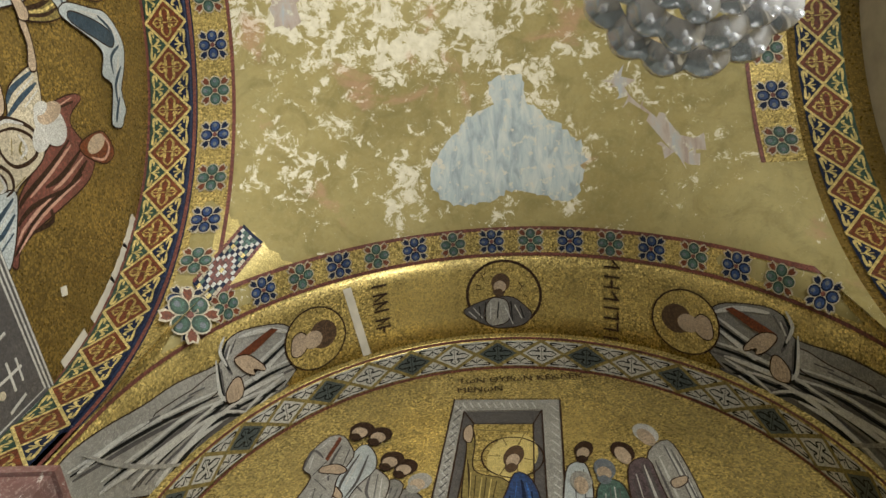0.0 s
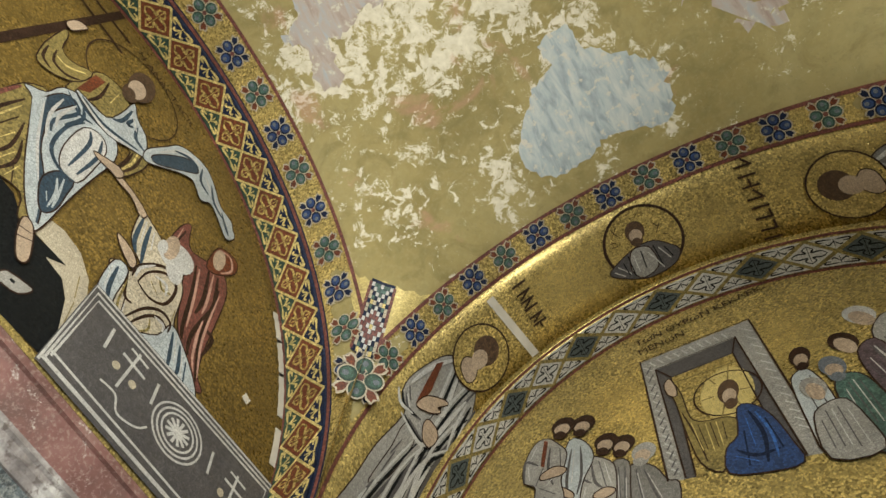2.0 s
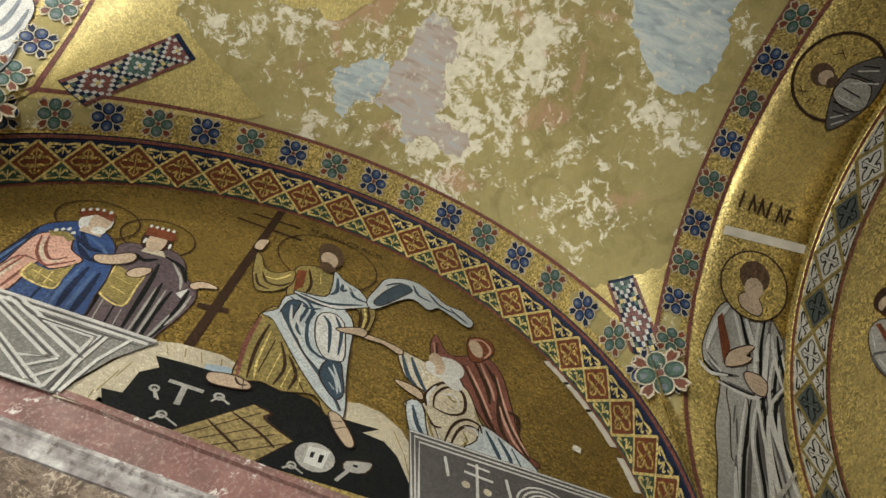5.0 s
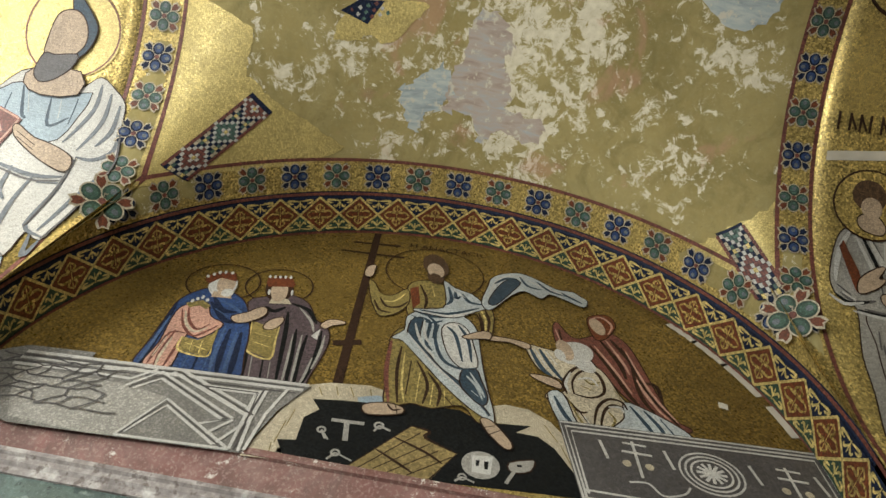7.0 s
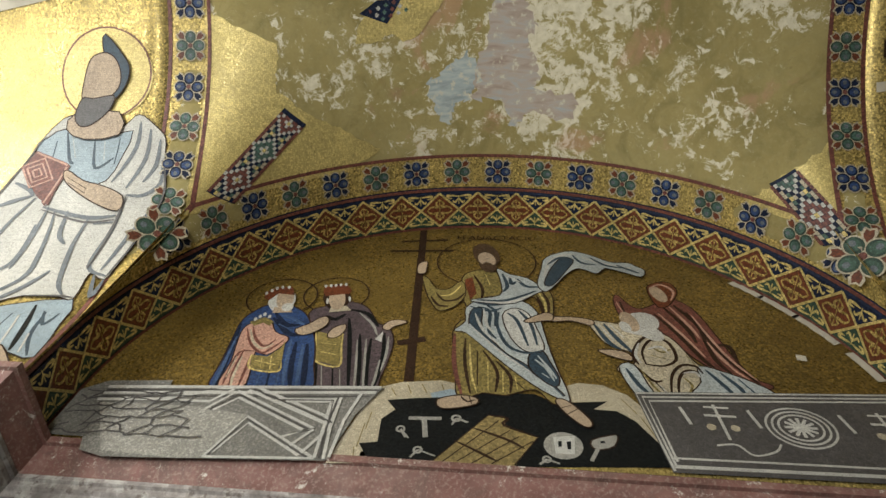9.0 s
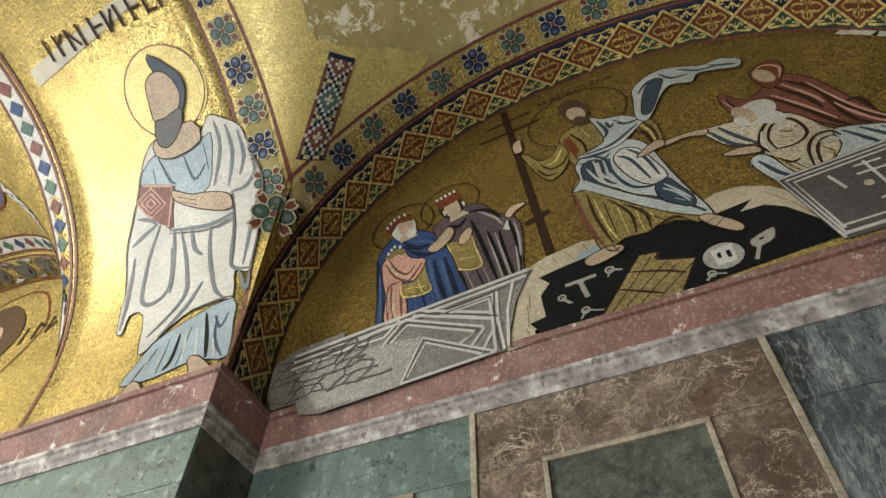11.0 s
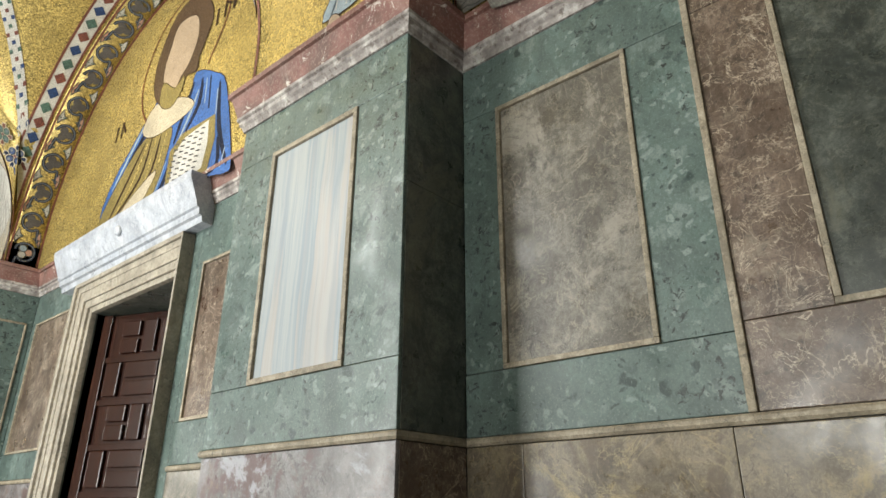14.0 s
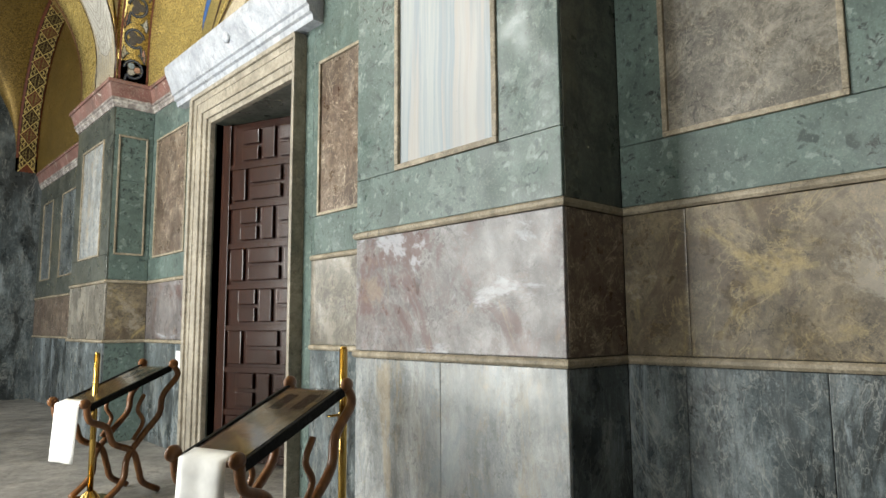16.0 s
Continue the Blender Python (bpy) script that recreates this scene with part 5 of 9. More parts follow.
mo.line([(-0.66, 4.997), (-0.626, 4.74), (-0.629, 4.505)], 0.027, M_BLACK, 4, True)
mo.line([(-1.084, 5.027), (-0.996, 4.707), (-0.933, 4.466)], 0.028, M_BLACK, 4, True)
mo.line([(-0.891, 4.68), (-0.84, 4.473)], 0.026, M_BLACK, 0, True)
mo.line([(-0.935, 5.177), (-0.985, 5.113), (-1.049, 5.149)], 0.032, M_BLACK, 4, True)
mo.line([(-0.805, 4.916), (-0.757, 4.659), (-0.73, 4.483)], 0.014, M_GREY, 4, True)
mo.line([(-0.755, 4.928), (-0.713, 4.669), (-0.683, 4.484)], 0.015, M_GREY, 4, True)
mo.line([(-0.64, 4.737), (-0.637, 4.578), (-0.641, 4.494)], 0.015, M_GREY, 4, True)
mo.line([(-0.95, 4.666), (-0.898, 4.469)], 0.014, M_GREY, 0, True)
mo.line([(-0.841, 4.64), (-0.799, 4.468)], 0.014, M_GREY, 0, True)
mo.line([(-0.853, 5.197), (-0.749, 5.078), (-0.7, 4.97)], 0.017, M_GREY, 4, True)
mo.line([(-0.63, 4.958), (-0.614, 4.795), (-0.618, 4.641)], 0.016, M_GREY, 4, True)
mo.poly([(-0.705, 4.928), (-0.67, 5.012), (-0.662, 4.904)], M_WHITE)
mo.poly([(-1.068, 4.982), (-0.978, 4.956), (-0.91, 5.02), (-0.881, 4.842), (-0.854, 4.663), (-1.002, 4.706), (-1.034, 4.85)], M_OLIVE)
mo.line([(-1.068, 4.982), (-1.034, 4.85), (-1.002, 4.706), (-0.854, 4.663), (-0.881, 4.842), (-0.91, 5.02)], 0.014, M_YELLOW, 4, True)
mo.line([(-1.005, 4.869), (-0.912, 4.857)], 0.014, M_YELLOW, 0, True)
mo.line([(-0.993, 4.788), (-0.888, 4.764)], 0.014, M_YELLOW, 0, True)
mo.poly([(-0.983, 4.931), (-0.975, 5.01), (-0.916, 5.061), (-0.9, 5.01), (-0.93, 4.933)], M_SKIN, 3)
mo.poly([(-0.681, 5.052), (-0.643, 5.122), (-0.569, 5.128), (-0.55, 5.107), (-0.616, 5.067), (-0.646, 5.024)], M_SKIN, 3)
mo.oval((-1.038, 5.368), 0.088, 0.159, M_BROWN, 20, 0.253)
mo.poly([(-1.045, 5.242), (-0.951, 5.266), (-0.911, 5.216), (-1.043, 5.183)], M_CREAM)
mo.oval((-1.03, 5.342), 0.053, 0.132, M_SKIN, 20, 0.25)
mo.poly([(-1.136, 5.408), (-1.146, 5.471), (-1.081, 5.504), (-1, 5.51), (-0.958, 5.447), (-0.965, 5.409), (-1.113, 5.37)], M_RUST)
mo.oval((-1.141, 5.488), 0.009, 0.019, M_WHITE, 20, 0.219)
mo.oval((-1.109, 5.496), 0.009, 0.019, M_WHITE, 20, 0.322)
mo.oval((-1.078, 5.505), 0.009, 0.019, M_WHITE, 20, 0.219)
mo.oval((-1.046, 5.513), 0.009, 0.019, M_WHITE, 20, 0.219)
mo.oval((-1.014, 5.521), 0.009, 0.019, M_WHITE, 20, 0.322)
mo.oval((-1.084, 5.307), 0.008, 0.034, M_WHITE, 20, 0.245)
mo.oval((-0.949, 5.342), 0.008, 0.034, M_WHITE, 20, 0.245)
mo.build("mosaic_king", "mosaic crowned figure in a plum-brown robe", "mosaic figure", fig)
mo = Mosaic(p_east, 9, 0.012)
mo.ring((-1.388, 5.335), 0.224, 0.01, M_BROWN)
mo.poly([(-1.481, 4.419), (-1.508, 4.641), (-1.531, 4.876), (-1.543, 5.064), (-1.479, 5.199), (-1.407, 5.245), (-1.294, 5.233), (-1.185, 5.154), (-1.109, 5.02), (-1.04, 4.849), (-0.993, 4.656), (-0.949, 4.463), (-1.115, 4.458), (-1.291, 4.447)], M_BLUE, 3)
mo.line([(-1.367, 5.147), (-1.268, 5.031), (-1.182, 5.033)], 0.039, M_NAVY, 4, True)
mo.line([(-1.364, 5.096), (-1.213, 4.935), (-1.114, 4.959)], 0.038, M_NAVY, 4, True)
mo.line([(-1.151, 4.862), (-1.109, 4.63), (-1.064, 4.465)], 0.033, M_NAVY, 4, True)
mo.line([(-1.081, 4.851), (-1.025, 4.599), (-0.997, 4.461)], 0.034, M_NAVY, 4, True)
mo.line([(-1.213, 4.581), (-1.189, 4.456)], 0.032, M_NAVY, 0, True)
mo.line([(-1.322, 4.581), (-1.298, 4.45)], 0.032, M_NAVY, 0, True)
mo.line([(-1.543, 5.026), (-1.491, 4.672), (-1.459, 4.433)], 0.035, M_NAVY, 4, True)
mo.line([(-1.186, 4.883), (-1.14, 4.623), (-1.103, 4.466)], 0.021, M_DENIM, 4, True)
mo.line([(-1.105, 4.845), (-1.065, 4.64), (-1.033, 4.463)], 0.02, M_DENIM, 4, True)
mo.line([(-1.265, 4.594), (-1.245, 4.453)], 0.019, M_DENIM, 0, True)
mo.line([(-1.166, 4.617), (-1.139, 4.458)], 0.019, M_DENIM, 0, True)
mo.line([(-1.323, 5.126), (-1.218, 5.081), (-1.124, 5.005)], 0.023, M_DENIM, 4, True)
mo.line([(-1.313, 5.032), (-1.207, 4.972)], 0.023, M_DENIM, 0, True)
mo.line([(-1.515, 4.891), (-1.485, 4.595), (-1.47, 4.431)], 0.02, M_DENIM, 4, True)
mo.poly([(-1.443, 4.437), (-1.452, 4.644), (-1.484, 4.811), (-1.502, 4.973), (-1.449, 5.049), (-1.379, 5.073), (-1.306, 4.948), (-1.212, 4.9), (-1.22, 4.829), (-1.278, 4.732), (-1.355, 4.752), (-1.322, 4.581), (-1.317, 4.446)], M_PINK, 3)
mo.line([(-1.486, 4.977), (-1.412, 4.829), (-1.319, 4.744), (-1.269, 4.795), (-1.228, 4.873)], 0.019, M_RED, 4, True)
mo.line([(-1.457, 4.997), (-1.398, 4.878), (-1.319, 4.805), (-1.275, 4.873)], 0.019, M_RED, 4, True)
mo.line([(-1.363, 4.756), (-1.442, 4.737), (-1.434, 4.555), (-1.425, 4.45)], 0.017, M_RED, 4, True)
mo.line([(-1.425, 4.769), (-1.412, 4.586), (-1.388, 4.449)], 0.017, M_RED, 4, True)
mo.line([(-1.365, 4.717), (-1.35, 4.575), (-1.338, 4.451)], 0.017, M_RED, 4, True)
mo.line([(-1.46, 4.965), (-1.399, 4.843), (-1.322, 4.782), (-1.274, 4.839)], 0.018, M_CREAM, 4, True)
mo.line([(-1.412, 4.706), (-1.395, 4.525), (-1.377, 4.451)], 0.016, M_CREAM, 4, True)
mo.line([(-1.441, 4.7), (-1.431, 4.517)], 0.016, M_CREAM, 0, True)
mo.poly([(-1.364, 4.723), (-1.27, 4.713), (-1.22, 4.795), (-1.215, 4.864), (-1.174, 4.666), (-1.174, 4.585), (-1.333, 4.604)], M_OLIVE)
mo.line([(-1.364, 4.723), (-1.333, 4.604), (-1.174, 4.585), (-1.174, 4.666)], 0.014, M_YELLOW, 4, True)
mo.line([(-1.326, 4.673), (-1.192, 4.641)], 0.013, M_YELLOW, 0, True)
mo.line([(-1.297, 4.701), (-1.274, 4.612)], 0.013, M_YELLOW, 0, True)
mo.line([(-1.247, 4.713), (-1.22, 4.604)], 0.013, M_YELLOW, 0, True)
mo.poly([(-1.496, 5.037), (-1.416, 5.096), (-1.345, 5.049), (-1.359, 5.008), (-1.408, 5.034), (-1.451, 4.998)], M_OLIVE)
mo.oval((-1.469, 5.07), 0.01, 0.02, M_WHITE, 20, 0.197)
mo.oval((-1.45, 5.1), 0.009, 0.018, M_WHITE, 20, 0.322)
mo.oval((-1.429, 5.125), 0.01, 0.02, M_WHITE, 20, 0.197)
mo.oval((-1.391, 5.102), 0.01, 0.019, M_WHITE, 20, 0.197)
mo.poly([(-1.19, 4.982), (-1.119, 5.049), (-1.073, 5.117), (-1.031, 5.115), (-1.02, 5.042), (-1.085, 4.954), (-1.151, 4.932)], M_SKIN, 3)
mo.oval((-1.376, 5.295), 0.086, 0.146, M_WHITE, 20, 0.259)
mo.poly([(-1.399, 5.206), (-1.302, 5.217), (-1.266, 5.16), (-1.387, 5.142)], M_SKIN)
mo.oval((-1.361, 5.313), 0.055, 0.134, M_SKIN, 20, 0.258)
mo.oval((-1.315, 5.214), 0.037, 0.046, M_WHITE, 20, 0.245)
mo.poly([(-1.495, 5.307), (-1.517, 5.367), (-1.448, 5.437), (-1.356, 5.454), (-1.311, 5.355), (-1.421, 5.37), (-1.459, 5.281)], M_RUST)
mo.oval((-1.501, 5.363), 0.01, 0.02, M_WHITE, 20, 0.291)
mo.oval((-1.478, 5.399), 0.01, 0.021, M_WHITE, 20, 0.291)
mo.oval((-1.452, 5.428), 0.01, 0.021, M_WHITE, 20, 0.291)
mo.oval((-1.42, 5.444), 0.009, 0.02, M_WHITE, 20, 0.322)
mo.oval((-1.377, 5.448), 0.01, 0.021, M_WHITE, 20, 0.291)
mo.build("mosaic_king", "mosaic crowned figure in blue and pink robes", "mosaic figure", fig)

mo = Mosaic(p_east, 9, 0.016)
mo.poly([(-2.15, 4.035), (-1.70, 4.035), (-1.70, 4.47), (-2.04, 4.44), (-2.15, 4.36)], M_STONE)
mo.poly([(-2.031, 4.404), (-0.57, 4.495), (-0.595, 4.458), (-0.675, 4.287), (-0.746, 3.979), (-1.293, 3.946), (-1.777, 3.919), (-1.907, 3.951), (-1.96, 4.1), (-2.003, 4.293)], M_STONE)
mo.poly([(-2.003, 4.293), (-1.693, 4.308), (-1.716, 3.946), (-1.905, 3.948), (-1.962, 4.095)], M_STONE)
mo.poly([(-1.997, 4.276), (-1.415, 4.28), (-1.208, 4.24), (-1.308, 3.95), (-1.445, 3.937), (-1.804, 3.957)], M_GREY)
tomb = mo.build("mosaic_open_tomb", "white-veined grey mosaic tomb with zigzag lines", "mosaic")
mo = Mosaic(p_east, 9, 0.0175)
# crackled veins of the marble side: a jittered net of short lines
rr = random.Random(11)
net = {(i, j): (-2.13 + 0.082 * i + rr.uniform(-0.03, 0.03) + 0.04 * (j % 2), 4.06 + 0.062 * j + rr.uniform(-0.02, 0.02)) for i in range(15) for j in range(6)}
for (i, j), (x, y) in net.items():
    for k in ((i + 1, j), (i + j % 2, j + 1)):
        if k in net and rr.random() < 0.86 and max(x, net[k][0]) < -1.36 - 0.55 * (max(y, net[k][1]) - 4.06) and max(y, net[k][1]) < 4.40 - 0.10 * (x + 1.4):
            mo.line([(x, y), ((x + net[k][0]) / 2 + rr.uniform(-0.012, 0.012), (y + net[k][1]) / 2 + rr.uniform(-0.012, 0.012)), net[k]], 0.009, M_SLATE)
mo.build("vein", parent=tomb)["label"] = "dark veins of the marble side"
mo = Mosaic(p_east, 9, 0.019)
mo.line([(-2.014, 4.389), (-0.585, 4.497)], 0.022, M_WHITE, 0)
mo.line([(-2.013, 4.342), (-0.603, 4.456)], 0.021, M_WHITE, 0)
mo.line([(-2.019, 4.29), (-1.698, 4.316), (-1.32, 4.445)], 0.02, M_WHITE, 0)
mo.line([(-2.013, 4.365), (-0.59, 4.473)], 0.009, M_SLATE, 0)
mo.line([(-2.009, 4.315), (-0.63, 4.424)], 0.009, M_SLATE, 0)
mo.line([(-1.887, 4.31), (-1.436, 4.32), (-1.345, 4.421)], 0.017, M_WHITE, 0)
mo.line([(-1.432, 4.268), (-1.318, 4.409), (-0.853, 4.174), (-0.99, 4.107)], 0.016, M_WHITE, 0)
mo.line([(-1.39, 4.26), (-1.294, 4.36), (-0.903, 4.16)], 0.017, M_WHITE, 0)
mo.line([(-1.31, 3.954), (-1.2, 4.229), (-0.798, 3.986)], 0.015, M_WHITE, 0)
mo.line([(-1.279, 3.981), (-1.18, 4.185), (-0.876, 3.998)], 0.015, M_WHITE, 0)
mo.line([(-1.31, 3.954), (-0.798, 3.986)], 0.015, M_WHITE, 0)
mo.line([(-1.264, 4.421), (-0.772, 4.194)], 0.017, M_WHITE, 0)
mo.line([(-1.23, 4.447), (-0.772, 4.242)], 0.017, M_WHITE, 0)
mo.line([(-1.099, 4.362), (-0.792, 4.385), (-0.78, 4.201), (-1.099, 4.362)], 0.017, M_WHITE, 0)
mo.line([(-1.047, 4.351), (-0.82, 4.366), (-0.811, 4.242)], 0.017, M_WHITE, 0)
mo.line([(-0.85, 4.167), (-0.942, 4.043)], 0.015, M_WHITE, 0)
mo.line([(-0.776, 4.19), (-0.873, 4.003)], 0.015, M_WHITE, 0)
mo.line([(-0.774, 4.402), (-0.776, 4.19), (-0.756, 3.984)], 0.016, M_WHITE, 0)
mo.line([(-0.802, 4.396), (-0.807, 4.183), (-0.799, 3.989)], 0.016, M_WHITE, 0)
mo.line([(-0.678, 4.44), (-0.721, 4.241), (-0.734, 3.995)], 0.016, M_WHITE, 0)
mo.line([(-1.41, 4.26), (-1.306, 4.384), (-0.877, 4.165)], 0.009, M_SLATE, 0)
mo.line([(-1.294, 3.964), (-1.19, 4.207), (-0.836, 3.989)], 0.009, M_SLATE, 0)
mo.line([(-1.248, 4.433), (-0.772, 4.218)], 0.009, M_SLATE, 0)
mo.line([(-1.079, 4.358), (-0.807, 4.377), (-0.793, 4.214)], 0.009, M_SLATE, 0)
mo.line([(-0.788, 4.399), (-0.792, 4.187), (-0.778, 3.987)], 0.009, M_SLATE, 0)
mo.build("panel_line", parent=tomb)["label"] = "white zigzag panel lines"

mo = Mosaic(p_east, 9, 0.011)
mo.ring((-0.104, 5.907), 0.344, 0.009, M_BROWN)
mo.poly([(-0.258, 5.034), (-0.2, 5.168), (-0.119, 5.079), (0.022, 4.836), (0.229, 4.628), (0.323, 4.48), (0.289, 4.457), (0.203, 4.559), (0.056, 4.501), (-0.062, 4.511), (-0.183, 4.459), (-0.215, 4.731)], M_OLIVE, 3)
mo.line([(-0.183, 4.978), (-0.17, 4.742), (-0.124, 4.493)], 0.02, M_BROWN, 4, True)
mo.line([(-0.108, 4.859), (-0.093, 4.567)], 0.02, M_BROWN, 0, True)
mo.line([(-0.076, 4.866), (0.007, 4.683), (0.002, 4.516)], 0.019, M_BROWN, 4, True)
mo.line([(-0.003, 4.779), (0.077, 4.651), (0.078, 4.515)], 0.02, M_BROWN, 4, True)
mo.line([(0.071, 4.649), (0.154, 4.549)], 0.019, M_BROWN, 0, True)
mo.line([(-0.251, 4.99), (-0.227, 4.729), (-0.167, 4.471)], 0.02, M_BROWN, 4, True)
mo.line([(-0.156, 4.928), (-0.129, 4.653), (-0.091, 4.505)], 0.013, M_YELLOW, 4, True)
mo.line([(-0.046, 4.769), (-0.035, 4.526)], 0.013, M_YELLOW, 0, True)
mo.line([(0.037, 4.689), (0.042, 4.516)], 0.013, M_YELLOW, 0, True)
mo.line([(0.102, 4.647), (0.116, 4.54)], 0.013, M_YELLOW, 0, True)
mo.line([(-0.249, 5.019), (-0.227, 4.729), (-0.169, 4.484)], 0.027, M_RED, 4, True)
mo.poly([(-0.251, 5.661), (-0.185, 5.756), (-0.063, 5.772), (0.063, 5.652), (0.179, 5.609), (0.293, 5.566), (0.332, 5.439), (0.322, 5.244), (0.276, 5.19), (0.256, 5.354), (0.179, 5.468), (-0.159, 5.304), (-0.227, 5.435)], M_OLIVE, 3)
mo.poly([(-0.221, 5.45), (-0.274, 5.315), (-0.363, 5.254), (-0.423, 5.345), (-0.463, 5.445), (-0.518, 5.652), (-0.475, 5.625), (-0.417, 5.514), (-0.333, 5.507), (-0.252, 5.616)], M_OLIVE, 3)
mo.line([(-0.407, 5.459), (-0.348, 5.37), (-0.267, 5.39), (-0.224, 5.47)], 0.021, M_BROWN, 4, True)
mo.line([(-0.436, 5.417), (-0.381, 5.315), (-0.308, 5.307)], 0.02, M_BROWN, 4, True)
mo.line([(0.268, 5.525), (0.304, 5.399), (0.302, 5.239)], 0.02, M_BROWN, 4, True)
mo.line([(0.234, 5.468), (0.263, 5.356), (0.275, 5.22)], 0.02, M_BROWN, 4, True)
mo.line([(-0.179, 5.703), (-0.114, 5.534), (-0.112, 5.395)], 0.021, M_BROWN, 4, True)
mo.line([(-0.383, 5.43), (-0.312, 5.441), (-0.255, 5.556)], 0.015, M_YELLOW, 4, True)
mo.line([(0.243, 5.518), (0.283, 5.393), (0.287, 5.267)], 0.015, M_YELLOW, 4, True)
mo.line([(-0.104, 5.723), (-0.066, 5.582)], 0.016, M_YELLOW, 0, True)
mo.poly([(-0.239, 5.634), (-0.187, 5.678), (-0.147, 5.469), (-0.184, 5.391)], M_RUST)
mo.poly([(-0.2, 5.294), (-0.107, 5.41), (0.006, 5.439), (0.147, 5.393), (0.231, 5.272), (0.267, 5.054), (0.292, 4.897), (0.329, 4.706), (0.361, 4.575), (0.372, 4.466), (0.317, 4.496), (0.226, 4.564), (0.098, 4.693), (-0.044, 4.863), (-0.18, 5.03), (-0.253, 5.047), (-0.193, 5.145)], M_PALE, 3)
mo.poly([(-0.167, 5.263), (-0.107, 5.291), (-0.096, 5.084), (-0.013, 4.934), (0.061, 4.834), (0.174, 4.739), (0.271, 4.628), (0.351, 4.512), (0.286, 4.55), (0.155, 4.658), (0.025, 4.806), (-0.094, 4.959), (-0.165, 5.092)], M_STEEL, 3)
mo.poly([(-0.17, 5.126), (-0.118, 5.044), (0.019, 4.867), (0.164, 4.708), (0.296, 4.579), (0.363, 4.48), (0.317, 4.496), (0.22, 4.572), (0.091, 4.701), (-0.052, 4.872), (-0.191, 5.038)], M_PALE)
mo.poly([(0.186, 4.852), (0.251, 4.883), (0.289, 4.784), (0.33, 4.659), (0.314, 4.583), (0.247, 4.632), (0.181, 4.731)], M_STEEL, 3)
mo.line([(0.207, 4.806), (0.267, 4.73), (0.307, 4.626)], 0.016, M_PALE, 4, True)
mo.line([(0.225, 4.84), (0.285, 4.725), (0.318, 4.647)], 0.016, M_PALE, 4, True)
mo.line([(0.244, 4.687), (0.282, 4.649)], 0.016, M_PALE, 0, True)
mo.poly([(0.026, 5.222), (0.089, 5.307), (0.173, 5.258), (0.226, 5.09), (0.26, 4.9), (0.166, 4.874), (0.079, 4.999)], M_WHITE, 3)
mo.line([(0.001, 5.26), (-0.004, 5.106), (0.06, 4.918), (0.167, 4.858), (0.254, 4.888)], 0.023, M_STEEL, 4, True)
mo.line([(-0.081, 5.337), (-0.02, 5.261), (-0.018, 5.103)], 0.024, M_STEEL, 4, True)
mo.line([(-0.131, 5.311), (-0.055, 5.265), (-0.053, 5.059), (-0.005, 4.98)], 0.023, M_STEEL, 4, True)
mo.line([(0.051, 5.253), (0.113, 5.17), (0.175, 4.923)], 0.023, M_STEEL, 4, True)
mo.line([(0.118, 5.288), (0.189, 5.152), (0.226, 4.935)], 0.023, M_STEEL, 4, True)
mo.line([(-0.174, 5.367), (-0.027, 5.337), (0.146, 5.406)], 0.022, M_STEEL, 4, True)
mo.line([(-0.181, 5.312), (-0.055, 5.265), (0.018, 5.309)], 0.021, M_STEEL, 4, True)
mo.line([(-0.142, 5.231), (-0.087, 5.063), (0.014, 4.919)], 0.019, M_WHITE, 4, True)
mo.line([(-0.092, 5.282), (-0.066, 5.115), (-0.017, 5.033)], 0.019, M_WHITE, 4, True)
mo.line([(-0.15, 5.083), (0.02, 4.856), (0.19, 4.685)], 0.017, M_WHITE, 4, True)
mo.poly([(-0.026, 5.798), (0.058, 5.726), (0.175, 5.681), (0.255, 5.592), (0.307, 5.563), (0.215, 5.477), (0.085, 5.364), (-0.094, 5.36), (-0.176, 5.386), (0.005, 5.452), (0.004, 5.637)], M_PALE, 3)
mo.line([(0.011, 5.73), (0.047, 5.575), (0.023, 5.498)], 0.027, M_STEEL, 4, True)
mo.line([(0.06, 5.696), (0.075, 5.597), (0.102, 5.633)], 0.027, M_STEEL, 4, True)
mo.line([(-0.14, 5.388), (0.039, 5.393), (0.231, 5.522)], 0.026, M_STEEL, 4, True)
mo.line([(0.112, 5.665), (0.166, 5.577), (0.266, 5.574)], 0.027, M_STEEL, 4, True)
mo.line([(-0.121, 5.373), (0.059, 5.371), (0.208, 5.475)], 0.025, M_WHITE, 4, True)
mo.line([(0.036, 5.705), (0.133, 5.626)], 0.027, M_WHITE, 0, True)
mo.poly([(0.246, 5.611), (0.278, 5.823), (0.298, 5.948), (0.373, 6.035), (0.495, 6.085), (0.62, 6.034), (0.75, 5.939), (0.869, 5.938), (0.904, 5.9), (0.961, 5.846), (0.929, 5.756), (0.819, 5.809), (0.706, 5.857), (0.645, 5.78), (0.573, 5.822), (0.511, 5.837), (0.433, 5.748), (0.34, 5.578), (0.286, 5.522)], M_PALE, 3)
mo.poly([(0.291, 5.623), (0.348, 5.841), (0.426, 5.983), (0.497, 5.952), (0.441, 5.811), (0.34, 5.606)], M_STEEL, 3)
mo.line([(0.289, 5.71), (0.334, 5.917), (0.414, 6.013), (0.515, 6.04)], 0.026, M_WHITE, 4, True)
mo.line([(0.554, 6), (0.71, 5.912), (0.882, 5.863)], 0.026, M_WHITE, 4, True)
mo.line([(0.494, 6.034), (0.552, 5.919), (0.65, 5.897)], 0.024, M_STEEL, 4, True)
mo.line([(0.614, 6), (0.709, 5.896), (0.823, 5.864)], 0.024, M_STEEL, 4, True)
